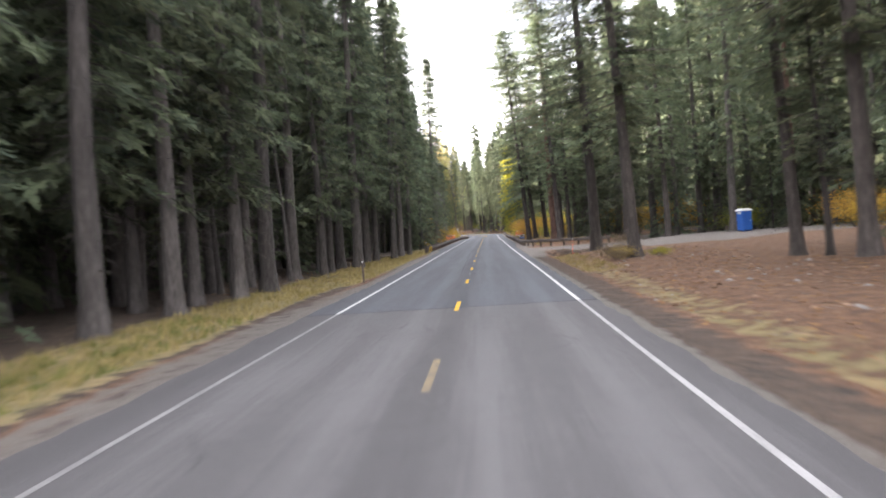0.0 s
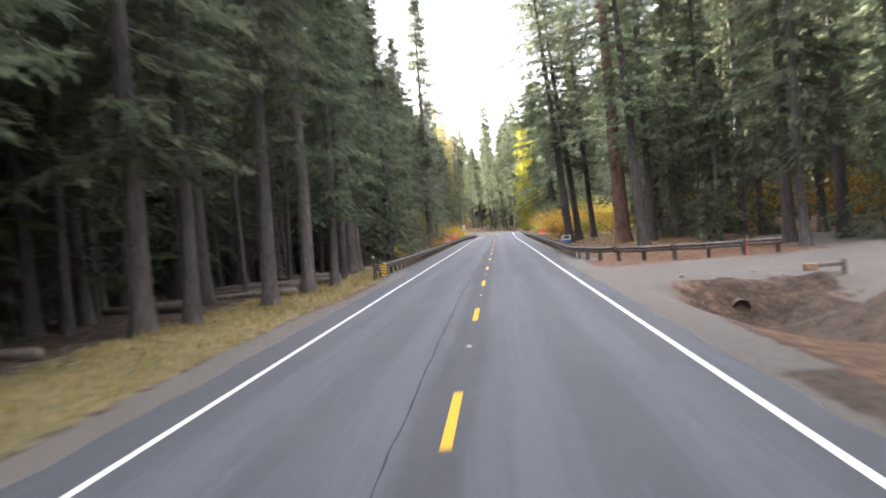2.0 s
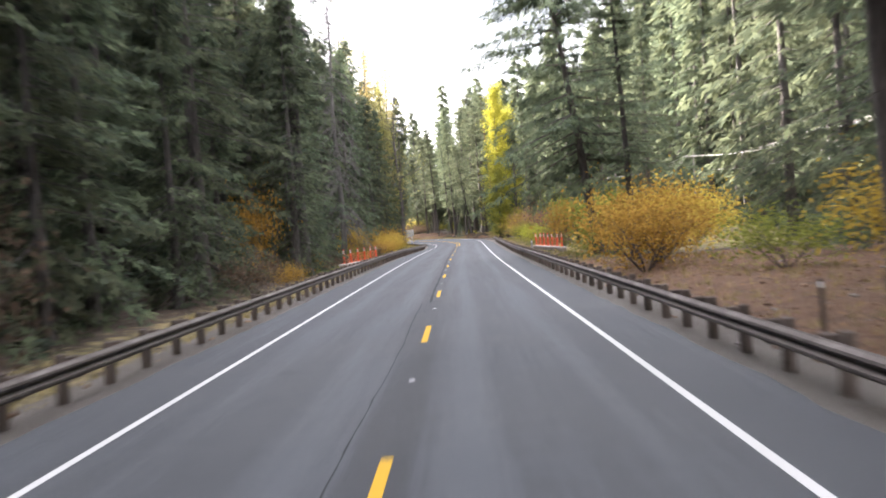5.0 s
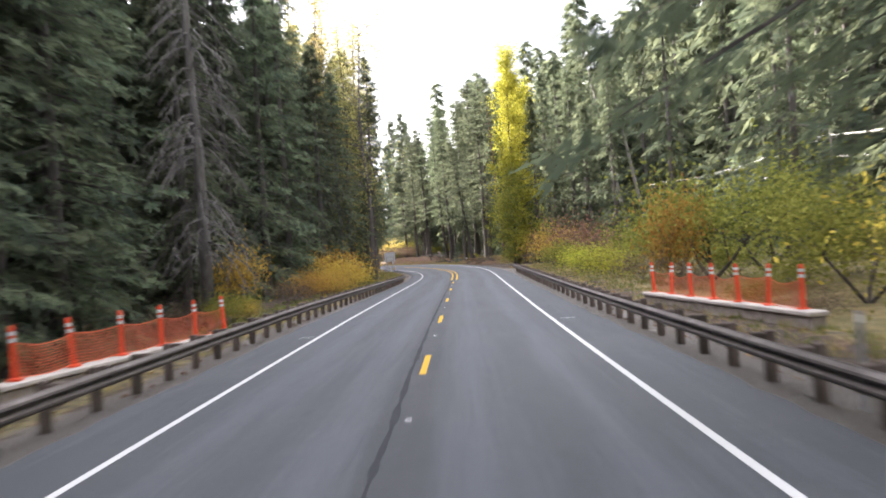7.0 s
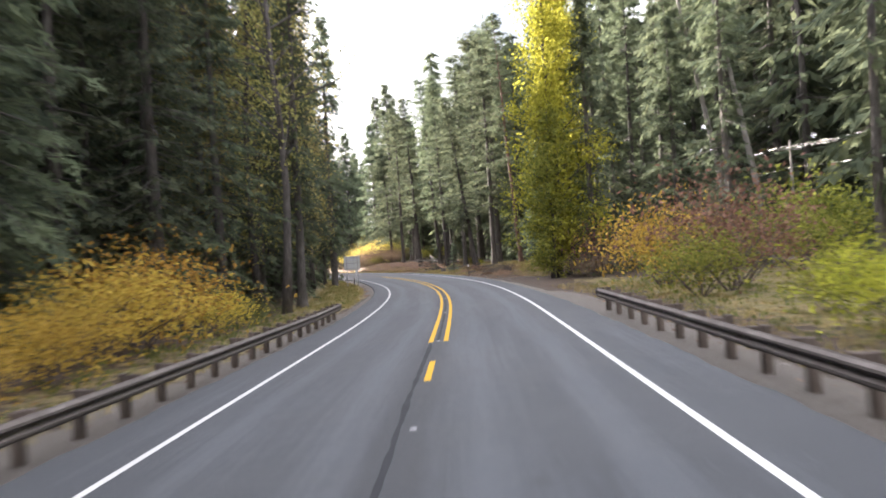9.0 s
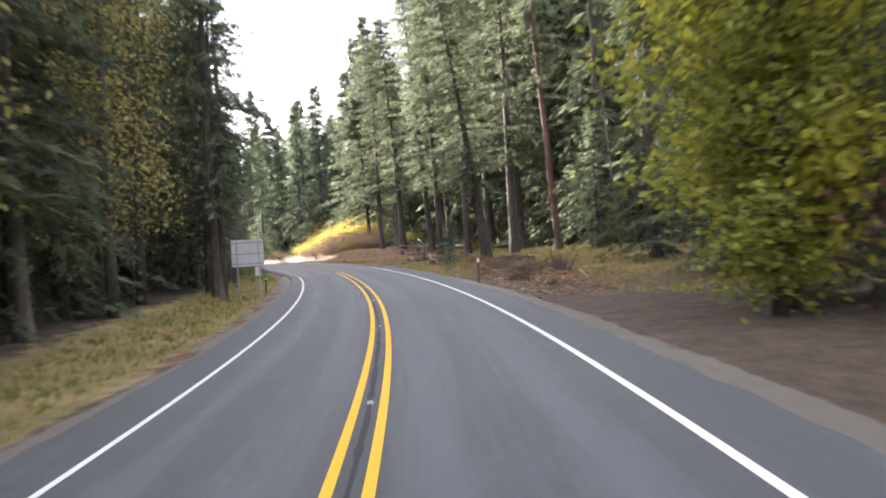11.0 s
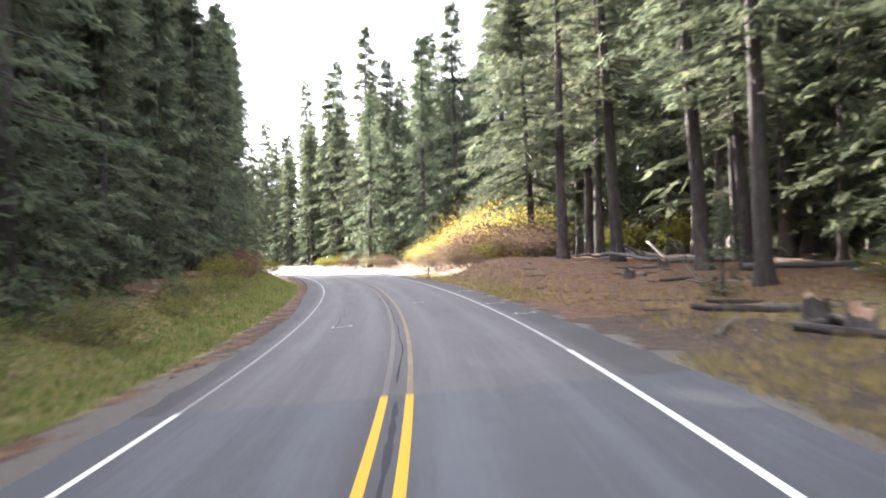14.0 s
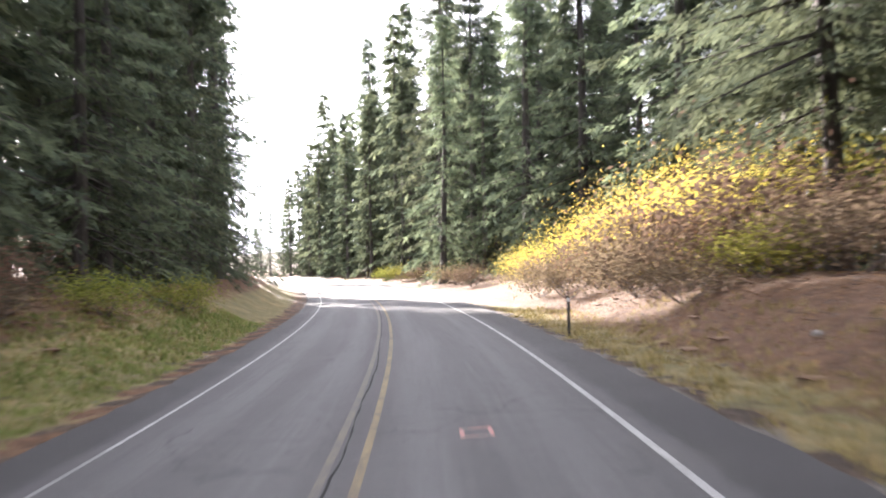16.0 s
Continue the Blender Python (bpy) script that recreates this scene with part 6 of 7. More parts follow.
# the blue cabin on the gravel yard
loo = thing("portable_toilet", stand(108.2, 27.0, 20), "blue plastic portable toilet with a white roof", "portable toilet")
part("body", Build().box((-0.55, -0.55, 0.05), (0.55, 0.55, 2.05)), M_BLUE, loo)
door = part("door", Build().box((-0.36, -0.575, 0.15), (0.36, -0.553, 1.98), 0, 0.008), M_BLUE, loo, "ribbed blue door")
part("handle", Build().box((0.24, -0.6, 1.0), (0.3, -0.576, 1.16)), M_GREYP, door)
roof = Build()
roof.add([(x * k, y * k, z) for z, k in ((2.05, 0.6), (2.14, 0.6), (2.28, 0.35)) for x, y in ((-1, -1), (1, -1), (1, 1), (-1, 1))], [(3, 2, 1, 0), (0, 1, 5, 4), (1, 2, 6, 5), (2, 3, 7, 6), (3, 0, 4, 7), (4, 5, 9, 8), (5, 6, 10, 9), (6, 7, 11, 10), (7, 4, 8, 11), (8, 9, 10, 11)])
part("roof", roof, M_BAND, loo, "white moulded roof")
part("base", Build().box((-0.6, -0.6, -0.15), (0.6, 0.6, 0.05)), M_BLACK, loo)
for x in (-0.38, 0.38):
    part("vent", Build().box((x * 1.44 - 0.012, -0.3, 1.75), (x * 1.44 + 0.012, 0.3, 1.95), 0, 0.004), M_GREYP, loo)

# the drain under the driveway
pipe = Build()
outer = [(0, -0.1 + 0.35 * k, 0) for k in range(9)]
pipe.tube(outer, [0.3 + 0.012 * (k % 2) for k in range(9)], 14, 0, False)
# inner wall coloured near black to give the open hole its shade
pipe.tube(outer[::-1], [0.27 + 0.012 * (k % 2) for k in range(9)][::-1], 14, 1, False)
single("culvert_pipe", pipe, [M_POST, M_BLACK], pose(*(float(v) for v in plan(100.75, 8.5)), -1.05), "open end of a dark corrugated culvert in the ditch", "culvert", shade=True)

rail = thing("timber_barrier", stand(101.4, 11.4, 8, 0.05), "small weathered timber rail over the ditch", "barrier")
part("rail", Build().box((-0.15, -0.06, 0.18), (0.75, 0.06, 0.3)), M_LOG, rail)
part("post", Build().box((0.75, -0.07, -0.4), (0.87, 0.07, 0.4)), M_LOG, rail)
part("block", Build().box((-0.6, -0.12, 0.1), (-0.152, 0.12, 0.34)), M_CUT, rail, "pale sawn timber block")

# ---------------------------------------------------------------- creek: headwalls, orange tubes and netting
TUBE = Build().tube([(0, 0, 0), (0, 0, 0.04), (0, 0, 0.05), (0, 0, 1.05), (0, 0, 1.12)], [0.16, 0.16, 0.066, 0.06, 0.04], 10).mesh("tube", M_TUBE)
BAND = Build().tube([(0, 0, 0.78), (0, 0, 0.86)], [0.0655, 0.065], 10).mesh("band", M_BAND)
BAND2 = Build().tube([(0, 0, 0.92), (0, 0, 1.0)], [0.0645, 0.064], 10).mesh("band", M_BAND)


def net(p, q, top, bottom, sag):
    b = Build()
    a = q - p
    n = max(6, int(a.length / 0.075))
    side = Vector((-a.y, a.x, 0)).normalized() * 0.003

    def at(u, v):
        return p + a * u + Vector((0, 0, bottom + (top - bottom) * v - sag * math.sin(math.pi * u) * (0.4 + 0.6 * v))) + side * 9 * math.sin(9 * u + 3 * v)

    rows = 10
    for r in range(rows + 1):
        for k in range(0, n, 2):
            u, w, v = k / n, min(1, (k + 2) / n), r / rows
            h = Vector((0, 0, 0.006 if 0 < r < rows else 0.014))
            A, B = at(u, v), at(w, v)
            b.add([A - h, B - h, B + h, A + h], [(0, 1, 2, 3)])
    for k in range(n + 1):
        u = k / n
        t = a.normalized() * 0.0055
        A, M, B = at(u, 0), at(u, 0.5), at(u, 1)
        b.add([A - t, A + t, M + t, M - t, B - t, B + t], [(0, 1, 2, 3), (3, 2, 5, 4)])
    return b


for spots in ([(215.6 + 2.0 * k, -8.3 + 0.3 * k) for k in range(6)], [(219.7 + 1.85 * k, 9.2 - 0.2 * k) for k in range(7)]):
    # wall
    ends = [Vector((float(x), float(y), 0)) for x, y in (plan(*spots[0]), plan(*spots[-1]))]
    along = ends[1] - ends[0]
    length = along.length + 1.4
    zmid = -0.03
    centre = (ends[0] + ends[1]) / 2
    wall = thing("headwall", pose(centre.x, centre.y, zmid, 0, 0, math.degrees(math.atan2(-along.x, along.y))), "stained concrete culvert headwall beside the road", "concrete wall", "creek headwalls")
    part("wall", Build().box((-0.2, -length / 2, -1.6), (0.2, length / 2, 0.2), 0, 0.03), M_CONCRETE, wall)
    for k in range(6):
        y0 = -length / 2 - 0.05 + (length + 0.1) * k / 6
        part("cap_stone", Build().box((-0.26, y0 + 0.008, 0.205), (0.26, y0 + (length + 0.1) / 6 - 0.008, 0.34 - rng.uniform(0, 0.02)), 0, 0.025), M_CAP, wall, "pale concrete coping")
    feet = []
    for s, d in spots:
        x, y = plan(s, d)
        z = zmid + 0.34
        feet.append(Vector((float(x), float(y), z)))
        ob = thing("channelizer_tube", pose(*feet[-1], rng.uniform(-4, 4), rng.uniform(-4, 4), rng.uniform(0, 90)), "orange plastic tube with white reflective bands", "traffic tube", "orange tubes")
        pipe_part = part("tube", TUBE, None, ob)
        part("band", BAND, None, pipe_part, "white reflective band")
        part("band", BAND2, None, pipe_part, "white reflective band")
    fence = thing("safety_fence", pose(*feet[0]), "sagging orange plastic safety netting between tubes", "safety fence", "orange netting")
    inv = fence.matrix_world.inverted()
    for p, q in zip(feet, feet[1:]):
        part("netting", net(inv @ p, inv @ q, 0.76, 0.06, rng.uniform(0.06, 0.2)), M_NET, fence)

# ---------------------------------------------------------------- power line behind the shrubs
POLES = [(183, 37.0), (233, 37.0), (282, 37.0), (329, 37.0), (380, 36.0)]
for s, d in POLES:
    ob = thing("utility_pole", stand(s, d), "weathered timber utility pole with one crossarm", "utility pole", "power line poles")
    part("pole", Build().tube([(0, 0, -0.6), (0, 0, 6), (0, 0, 11.6)], [0.17, 0.14, 0.11], 10), M_BARK_GREY, ob, shade=True)
    arm = part("crossarm", Build().box((-1.2, -0.06, 10.6), (1.2, 0.06, 10.74)), M_BARK_GREY, ob)
    for x in (-1.1, 0.0, 1.1):
        part("insulator", Build().tube([(x, 0, 10.74), (x, 0, 10.8), (x, 0, 10.9)], [0.03, 0.05, 0.03], 8), M_GREYP, arm)
for off, z in ((-1.1, 10.92), (0.0, 10.92), (1.1, 10.92), (0.0, 8.9)):
    b = Build()
    for (s0, d0), (s1, d1) in zip(POLES, POLES[1:]):
        p0, p1 = plan(s0, d0 + off), plan(s1, d1 + off)
        z0, z1 = float(ground_z(s0, d0)) + z, float(ground_z(s1, d1)) + z
        b.tube([(float(p0[0] + (p1[0] - p0[0]) * u), float(p0[1] + (p1[1] - p0[1]) * u), z0 + (z1 - z0) * u - 3.6 * u * (1 - u)) for u in (0, 0.12, 0.25, 0.38, 0.5, 0.62, 0.75, 0.88, 1)], [0.015] * 9, 4, 0, False)
    single("power_cable", b, M_CABLE, pose(0, 0, 0), "thin shining overhead cable strung between poles", "cable", "power line cables")

# ---------------------------------------------------------------- logs, stumps, stones
def log(s, d, ln, r, turn, text="grey weathered fallen log on the forest floor", mat=M_LOG, lift=0.0, pitch=0.0):
    b = Build()
    n = 6
    b.tube([(rng.uniform(-0.05, 0.05), ln * (k / n - 0.5), rng.uniform(-0.03, 0.03)) for k in range(n + 1)], [r * (1.1 - 0.35 * k / n) * rng.uniform(0.93, 1.07) for k in range(n + 1)], 9)
    for _ in range(3):
        y, g = rng.uniform(-0.4, 0.4) * ln, rng.uniform(0.2, 2.9)
        w = Vector((math.cos(g), 0.3, math.sin(g)))
        b.tube([Vector((0, y, 0)) + w * r * 0.7, Vector((0, y, 0)) + w * (r + rng.uniform(0.1, 0.5))], [r * 0.16, r * 0.05], 5)
    return single("fallen_log", b, mat, stand(s, d, turn, r * 0.75 + lift) @ pose(0, 0, 0, pitch), text, "log", "fallen logs", shade=True)


for s, d, ln, r, turn in ((114.5, -12.2, 7, 0.24, 75), (117.5, -11.0, 6, 0.2, 80), (112.5, -11.3, 5, 0.18, 68), (110, -10.5, 4, 0.15, 95), (121.5, -10.6, 5, 0.2, 60), (105, -14, 6, 0.2, 80), (93, -13, 5, 0.18, 70), (84, -14, 6, 0.2, 100), (124.5, -12.4, 5, 0.17, 85)):
    log(s, d, ln, r, turn)
for s, d, ln, r, turn in ((404.6, 12.0, 1.8, 0.11, 20), (400.8, 12.6, 2.4, 0.09, 130), (408.2, 13.4, 2.2, 0.08, 75), (397.6, 14.2, 2.6, 0.08, 30), (388, 12.4, 3.2, 0.12, 70), (383.5, 13.8, 4.0, 0.14, 100), (393.5, 9.4, 1.6, 0.05, 60), (390, 8.4, 1.5, 0.05, 100), (411.5, 9.2, 2.4, 0.05, 75), (416.5, 9.6, 1.8, 0.05, 30), (420, 16.5, 4.0, 0.15, 70), (424, 15.8, 3.2, 0.12, 110), (348.4, 5.75, 1.5, 0.075, 178), (346.6, 5.6, 1.9, 0.06, 174), (374.2, 8.5, 4.5, 0.10, 170), (364.8, 7.6, 2.0, 0.06, 180), (385.0, 11.1, 4.5, 0.12, 167), (351.5, 7.0, 1.3, 0.05, -68), (349.6, 7.8, 1.9, 0.06, -179), (374.6, 10.3, 4.5, 0.05, 163), (398.8, 13.0, 4.5, 0.07, 174), (383.7, 7.9, 4.5, 0.06, 152), (347.5, 9.4, 2.8, 0.09, 50), (344.2, 8.4, 2.2, 0.07, 80), (351.5, 10.2, 3.0, 0.1, 20)):
    log(s, d, ln, r, turn, "charred broken log lying on the needles" if 395 < s < 409 else "pale broken branch wood on the ground", M_LOG)

for s, d, ln, r, turn, pitch in ((380.6, 9.4, 2.4, 0.13, 60, 6), (381.6, 9.9, 2.0, 0.12, 120, 18), (382.8, 9.5, 1.6, 0.1, 20, -8), (379.6, 10.3, 2.2, 0.09, 95, 4), (388.0, 10.2, 3.2, 0.12, 70, 2), (390.6, 11.0, 2.2, 0.09, 100, 3)):
    log(s, d, ln, r, turn, "charred broken log lying beside an old stump", M_CHAR, 0.0, pitch)
for s, d, ln, r, turn, pitch in ((413.0, 15.2, 3.6, 0.12, 70, 10), (414.6, 15.8, 3.0, 0.1, 120, 22), (416.2, 15.2, 3.4, 0.13, 40, -6), (417.6, 16.4, 4.2, 0.15, 95, 4), (412.4, 17.2, 3.8, 0.12, 85, 0), (415.4, 17.4, 3.0, 0.1, 15, 28), (419.2, 17.6, 3.6, 0.11, 60, 12), (409.4, 17.8, 5.0, 0.16, 90, 0), (402.0, 19.5, 6.0, 0.17, 88, 0), (396.0, 20.5, 5.0, 0.15, 95, 0)):
    log(s, d, ln, r, turn, "grey weathered log in a jumble on the bank", M_PALELOG, 0.05 + abs(pitch) * 0.012, pitch)
for s, d, turn in ((401.6, 13.4, 75), (402.2, 13.8, 100)):
    log(s, d, 2.0, 0.035, turn, "thin pale leaning pole stuck in the ground", M_PALELOG, 0.75, 62)


def stump(s, d, h, r, text):
    ob = thing("tree_stump", stand(s, d, rng.uniform(0, 90)), text, "stump", "stumps")
    b = Build()
    n = 12
    rings = [(-0.2, 1.5), (0.0, 1.35), (0.15, 1.1), (h, 1.0)]
    wob = [rng.uniform(0.8, 1.18) for _ in range(n)]
    rim = [0.45 * h * math.sin(math.tau * j / n) * 0.6 + rng.uniform(-0.25, 0.3) * h for j in range(n)]
    b.add([(r * k * wob[j] * math.cos(math.tau * j / n), r * k * wob[j] * math.sin(math.tau * j / n), z + (rim[j] if z == h else 0)) for z, k in rings for j in range(n)], [(i * n + j, i * n + (j + 1) % n, (i + 1) * n + (j + 1) % n, (i + 1) * n + j) for i in range(3) for j in range(n)])
    part("bark", b, M_BARK, ob)
    t = Build()
    t.add([(r * wob[j] * 0.97 * math.cos(math.tau * j / n), r * wob[j] * 0.97 * math.sin(math.tau * j / n), h + rim[j] - 0.015) for j in range(n)] + [(0, 0, h * 0.8)], [(j, (j + 1) % n, n) for j in range(n)])
    part("broken_top", t, M_CUT, ob, "pale splintered top")


for s, d, h, r in ((384.2, 10.4, 0.6, 0.36), (403.4, 11.4, 0.4, 0.24), (379.6, 15.4, 0.8, 0.36), (407.5, 14.6, 0.5, 0.26), (369.1, 7.7, 0.55, 0.36), (381.0, 9.7, 0.6, 0.3), (346.4, 11.6, 0.45, 0.32), (355, 12.6, 0.5, 0.28)):
    stump(s, d, h, r, "old broken stump with bark on the forest floor")



def slash_pile(s, d, n, ln, high, text, mat):
    b = Build()
    for _ in range(n):
        g, t = rng.uniform(0, math.tau), rng.uniform(-0.35, 0.5)
        p = Vector((rng.gauss(0, ln * 0.28), rng.gauss(0, ln * 0.5), rng.uniform(0.03, high)))
        w = Vector((math.cos(g), math.sin(g), t)) * ln * rng.uniform(0.2, 0.6)
        r = rng.uniform(0.012, 0.05) * min(1.0, ln / 1.3)
        b.tube([p - w, p + Vector((0, 0, 0.04)), p + w * 0.9], [r, r * 0.9, r * 0.4], 4)
    single("slash_pile", b, mat, stand(s, d, rng.uniform(0, 90)), text, "brush pile", "brush piles", "stuff")


slash_pile(366.4, 8.7, 70, 1.2, 0.5, "jumble of grey bleached poles beside a sapling", M_PALELOG)
slash_pile(356.5, 11.5, 70, 1.7, 0.6, "low pile of pale broken branches in the grass", M_LOG)
slash_pile(334.0, 8.8, 40, 1.3, 0.4, "tangled heap of brown dead branches on bare soil", M_CUT)
slash_pile(339.5, 8.2, 45, 1.5, 0.4, "tangled heap of grey dead branches on bare soil", M_LOG)
for k, (s, d) in enumerate(((336.0, 7.4), (341.2, 7.0), (343.4, 9.2), (345.8, 7.3), (348.2, 8.6), (351.4, 7.6), (337.8, 9.8), (347.0, 10.6), (353.0, 9.4), (330.5, 7.6))):
    slash_pile(s, d, 80, 0.75, 0.3, "low heap of dry brown brush and dead ferns on dark soil", (M_EARTH, M_CUT, M_EARTH, M_LOG)[k % 4])
roots = Build()
for k in range(60):
    g, ln = rng.uniform(0, math.tau), rng.uniform(0.9, 1.75) if k < 22 else rng.uniform(0.3, 0.7)
    w = Vector((math.cos(g) * 0.4 + 0.3, math.sin(g) * 0.4, 1 if k < 22 else 0.45)).normalized()
    foot = Vector((rng.gauss(0, 0.22), rng.gauss(0, 0.22), -0.1))
    roots.tube([foot, foot + w * ln * 0.5 + Vector((rng.uniform(-0.08, 0.08), 0, 0)), foot + w * ln + Vector((math.cos(g), math.sin(g), 0)) * 0.15], [0.045, 0.03, 0.01], 4)
single("dead_shrub", roots, M_TWIG, stand(335.0, 9.0), "bare dark shrub of stiff upright dead stems", "dead shrub")
STONES = []
for k in range(3):
    b = bmesh.new()
    bmesh.ops.create_icosphere(b, subdivisions=2, radius=1)
    for v in b.verts:
        v.co *= 1 + 0.28 * noise.noise(v.co * 1.3 + Vector((k * 5, 0, 0)))
        v.co.z *= 0.62
    me = bpy.data.meshes.new("stone")
    b.to_mesh(me)
    b.free()
    me.materials.append(M_STONE)
    STONES.append(me)
for s, d, r in ((98, 6.9, 0.16), (92.4, 7.2, 0.2), (103.4, 7.2, 0.12), (103.8, 9.9, 0.13), (133.2, 6.6, 0.13), (102.4, 10.4, 0.1), (349, 7.2, 0.12), (353, 6.9, 0.1), (345.6, 6.6, 0.09), (357.2, 7.3, 0.1), (422, 8.2, 0.1), (428, 8.6, 0.13), (340.8, 6.7, 0.1), (61.5, 7.6, 0.1), (66.4, 9.2, 0.08), (52, 9.4, 0.1), (47.5, 8.6, 0.09)):
    ob = new("stone", STONES[rng.randrange(3)])
    ob.matrix_world = stand(s, d, rng.uniform(0, 360), r * 0.25) @ Matrix.Diagonal((r * rng.uniform(0.8, 1.3), r * rng.uniform(0.8, 1.3), r, 1))
    tagged(ob, "grey-brown rounded stone beside the road", "stone", "roadside stones")


# ---------------------------------------------------------------- grass, weeds, twigs and litter
def tufts(name, zones, blades, high, mat, label, wide=0.012):
    b, out, o = [], [], 0
    for s0, s1, d0, d1, n in zones:
        for _ in range(n):
            s, d = rng.uniform(s0, s1), d0 + (d1 - d0) * rng.random()
            x, y = plan(s, d)
            x, y, z = float(x), float(y), float(ground_z(s, d)) - 0.02
            k = rng.uniform(0.5, 1.3) * high
            for _ in range(blades):
                g, f = rng.uniform(0, math.tau), rng.uniform(0.15, 0.75)
                px, py = x + rng.uniform(-0.14, 0.14), y + rng.uniform(-0.14, 0.14)
                h = k * rng.uniform(0.5, 1.1)
                w = wide * rng.uniform(0.7, 1.6)
                ex, ey = math.cos(g), math.sin(g)
                b += [(px - ey * w, py + ex * w, z), (px + ey * w, py - ex * w, z), (px + ex * h * f, py + ey * h * f, z + h * (1.05 - 0.5 * f))]
                out.append((o, o + 1, o + 2))
                o += 3
    me = bpy.data.meshes.new(name)
    me.from_pydata(b, [], out)
    me.materials.append(mat)
    me.update()
    tagged(new(name, me), label, "grass", "", "stuff")


tufts("dry_grass", [(24, 62, -10.2, -6.6, 2000), (62, 122, -9.8, -5.7, 2800), (122, 300, -8.6, -6.2, 1500), (300, 372, -9.5, -5.8, 2600), (372, 455, -10.5, -5.9, 2600), (335, 398, 7.0, 20, 4200), (322, 362, 9.0, 16, 2600), (344, 378, 12, 26, 2600), (344, 380, 5.2, 9.5, 2200), (396, 440, 6.6, 9.5, 700), (400, 452, 5.3, 7.6, 1500), (60, 82, 5.6, 7.4, 350), (200, 300, 6.5, 11, 2200), (125, 200, 7, 14, 1200)], 5, 0.3, M_GRASS, "dry yellow-green grass along the verges")
tufts("verge_grass", [(376, 455, -7.9, -5.75, 7000), (376, 455, -9.6, -7.6, 2600)], 6, 0.22, M_LUSH, "soft green grass on the verge of the bend", 0.014)
tufts("green_weeds", [(24, 48, -9.5, -6.6, 350), (376, 452, -8.6, -5.9, 900), (210, 296, -11, -7, 1200), (300, 350, -9, -6.2, 500), (205, 300, 8, 14, 1300)], 5, 0.26, M_GREENGRASS, "low green weeds and herbs on the verge", 0.03)


def litter():
    b = Build()
    for s0, s1, d0, d1, n, big in ((24, 82, 5.6, 14, 420, 0.35), (326, 358, 6.2, 12.5, 3200, 0.6), (324, 352, 5.6, 8.5, 1800, 0.25), (362, 440, 6.5, 14, 1300, 0.4), (395, 452, 6.8, 14, 1800, 0.22), (60, 125, -14, -8, 260, 0.8), (120, 200, 6.2, 14, 300, 0.5), (400, 450, -9, -6, 120, 0.4)):
        for _ in range(n):
            s, d = rng.uniform(s0, s1), rng.uniform(d0, d1)
            x, y = plan(s, d)
            z = float(ground_z(s, d))
            g, ln = rng.uniform(0, math.tau), big * rng.uniform(0.2, 1.3)
            p = Vector((float(x), float(y), z + 0.015))
            w = Vector((math.cos(g), math.sin(g), rng.uniform(-0.05, 0.3))) * ln
            q = p + w * 0.5 + Vector((rng.uniform(-0.1, 0.1), rng.uniform(-0.1, 0.1), 0)) * ln
            b.tube([p, q, p + w], [0.012 * (0.5 + big), 0.01 * (0.5 + big), 0.004], 3, rng.choice((0, 0, 1, 2)), False)
    me = b.mesh("twig_litter", [M_LOG, M_CUT, M_TWIG])
    tagged(new("twig_litter", me), "scattered twigs and broken branches on the ground", "litter", "", "stuff")


litter()


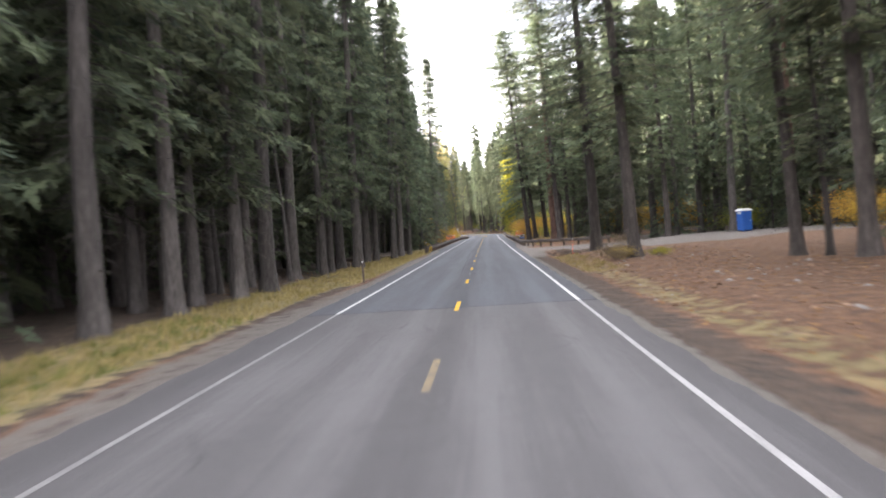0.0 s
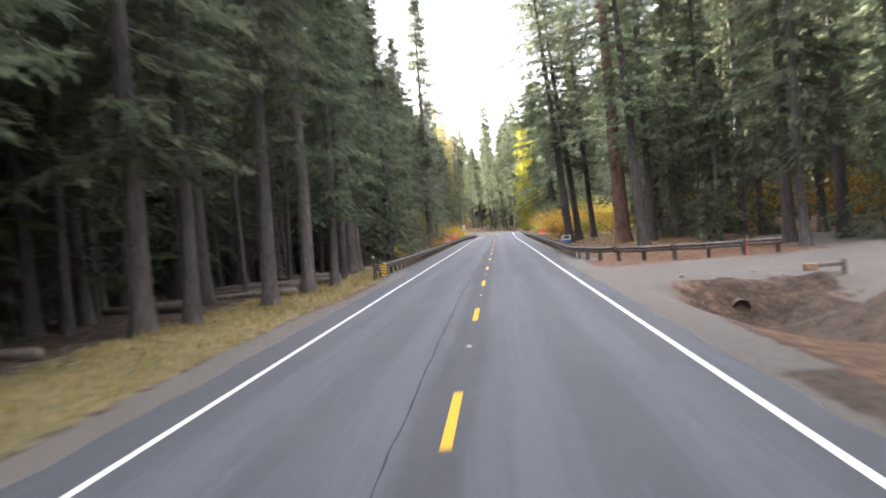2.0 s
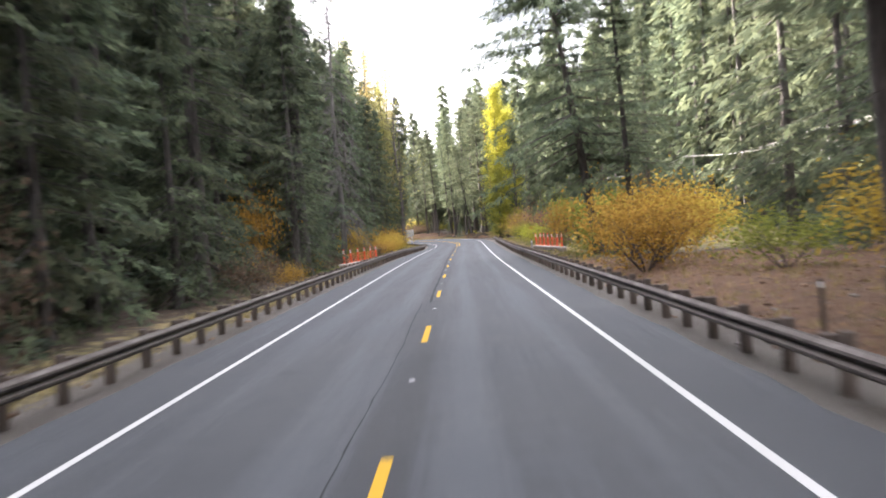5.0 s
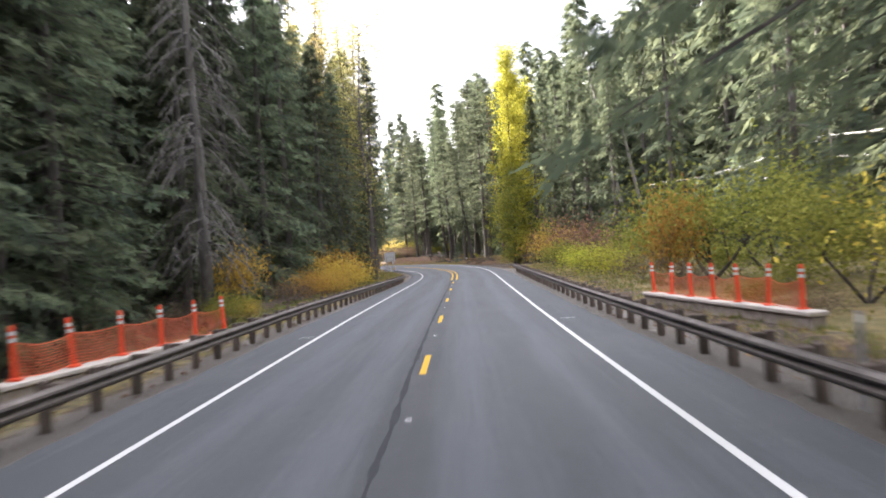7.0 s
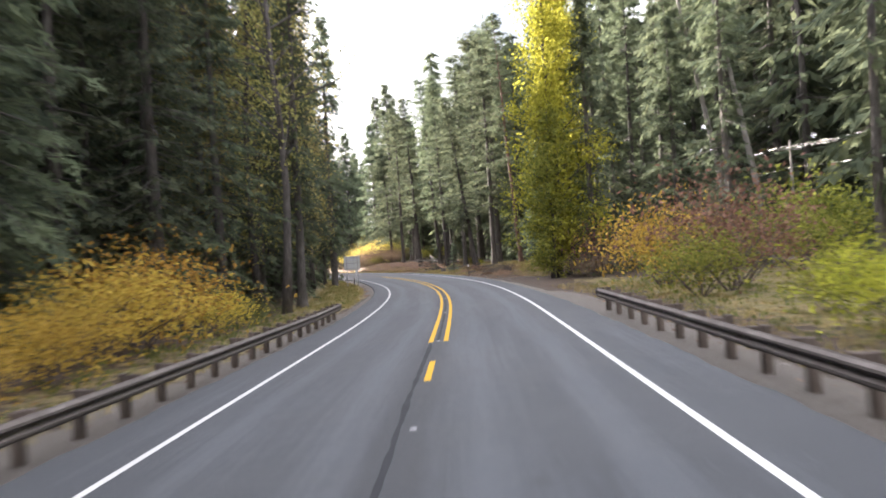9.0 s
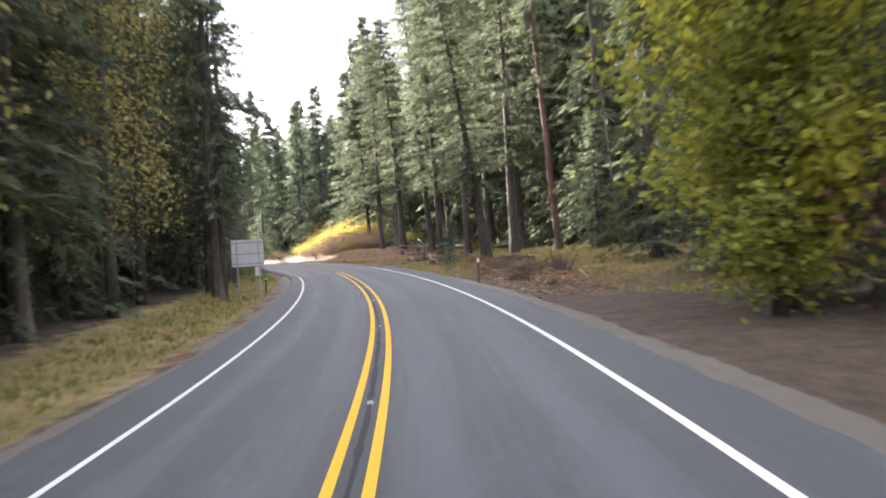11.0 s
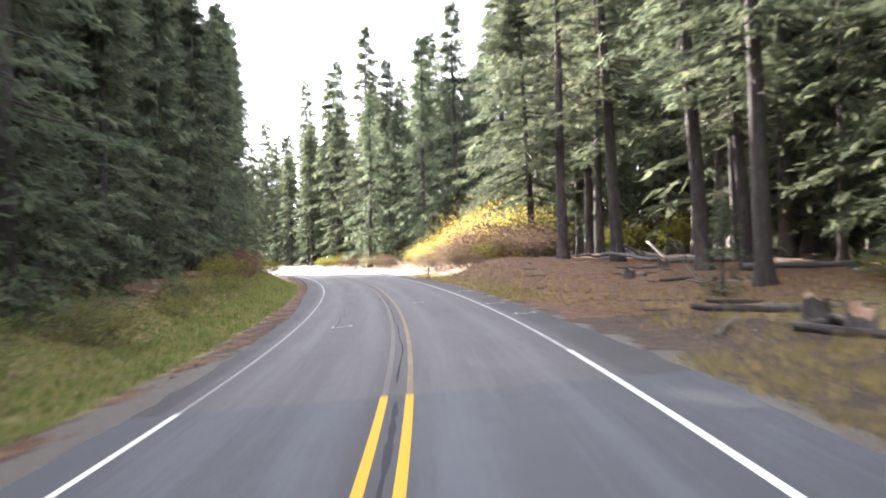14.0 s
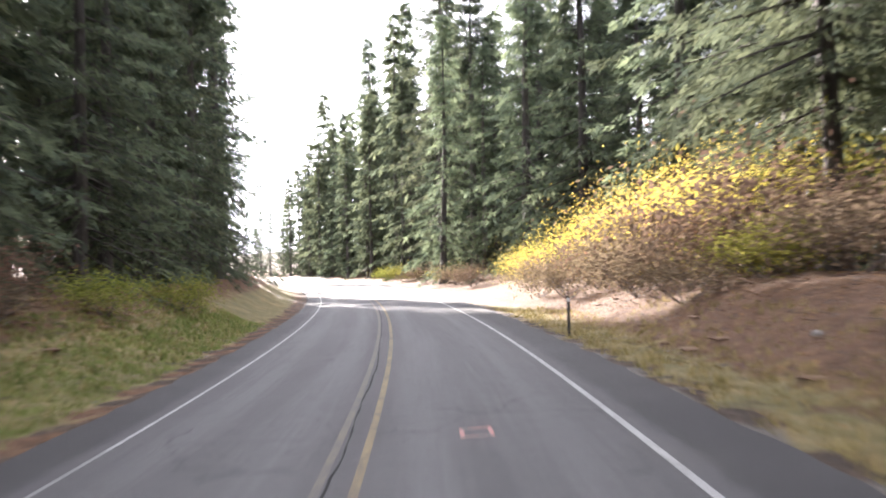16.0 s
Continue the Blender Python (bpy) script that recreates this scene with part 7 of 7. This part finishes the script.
def fallen_leaves():
    b = Build()
    for s0, s1, d0, d1, n in ((24, 84, 5.6, 15, 3000), (120, 200, 6.2, 14, 2200), (326, 360, 5.8, 12, 2600), (378, 452, 6.2, 14.5, 5200), (396, 455, -10.5, -7.0, 2600), (200, 300, 6.0, 11, 1500), (60, 122, -13, -7.5, 1500), (205, 296, -10.5, -6.6, 1400)):
        for _ in range(n):
            s, d = rng.uniform(s0, s1), rng.uniform(d0, d1)
            x, y = plan(s, d)
            p = Vector((float(x), float(y), float(ground_z(s, d)) + rng.uniform(0.015, 0.05)))
            g, r = rng.uniform(0, math.tau), rng.uniform(0.03, 0.085)
            u = Vector((math.cos(g), math.sin(g), rng.uniform(-0.4, 0.4))) * r
            w = Vector((-math.sin(g), math.cos(g), rng.uniform(-0.4, 0.4))) * r * 0.6
            b.add([p - u, p + w, p + u, p - w], [(0, 1, 2, 3)])
    tagged(new("fallen_leaves", b.mesh("fallen_leaves", M_LEAFLITTER)), "dry brown fallen leaves and bark scales on the ground", "litter", "", "stuff")


fallen_leaves()


def clods():
    """Clods of earth, cones and chips on the bare ground."""
    b = bmesh.new()
    bmesh.ops.create_icosphere(b, subdivisions=1, radius=1)
    base = [v.co.copy() for v in b.verts]
    faces = [tuple(v.index for v in f.verts) for f in b.faces]
    b.free()
    out = Build()
    for s0, s1, d0, d1, n, big in ((24, 84, 5.6, 15, 600, 0.05), (324, 360, 5.5, 12, 1100, 0.045), (378, 450, 6.6, 14.5, 500, 0.03), (380, 452, 7.0, 14.5, 170, 0.12), (400, 452, -10, -7.4, 120, 0.11), (86, 118, 6, 16, 250, 0.02), (120, 200, 6.2, 14, 500, 0.05), (122, 296, -6.8, -5.6, 300, 0.04), (122, 272, 5.7, 7.0, 300, 0.04), (380, 450, -9.5, -5.2, 350, 0.05)):
        for _ in range(n):
            s, d = rng.uniform(s0, s1), rng.uniform(d0, d1)
            x, y = plan(s, d)
            r = big * rng.uniform(0.3, 1.0) ** 2 * 2.2
            z = float(ground_z(s, d)) + r * 0.2
            sx, sy, sz = r * rng.uniform(0.7, 1.4), r * rng.uniform(0.7, 1.4), r * rng.uniform(0.4, 0.8) * (0.4 if big > 0.1 else 1)
            out.add([(float(x) + v.x * sx * rng.uniform(0.8, 1.2), float(y) + v.y * sy * rng.uniform(0.8, 1.2), z + v.z * sz) for v in base], faces, 0 if big > 0.1 else rng.choice((0, 0, 0, 1, 2)))
    tagged(new("ground_clods", out.mesh("ground_clods", [M_EARTH, M_CUT, M_STONE])), "clods of earth, cones and wood chips on bare ground", "litter", "", "stuff")


clods()
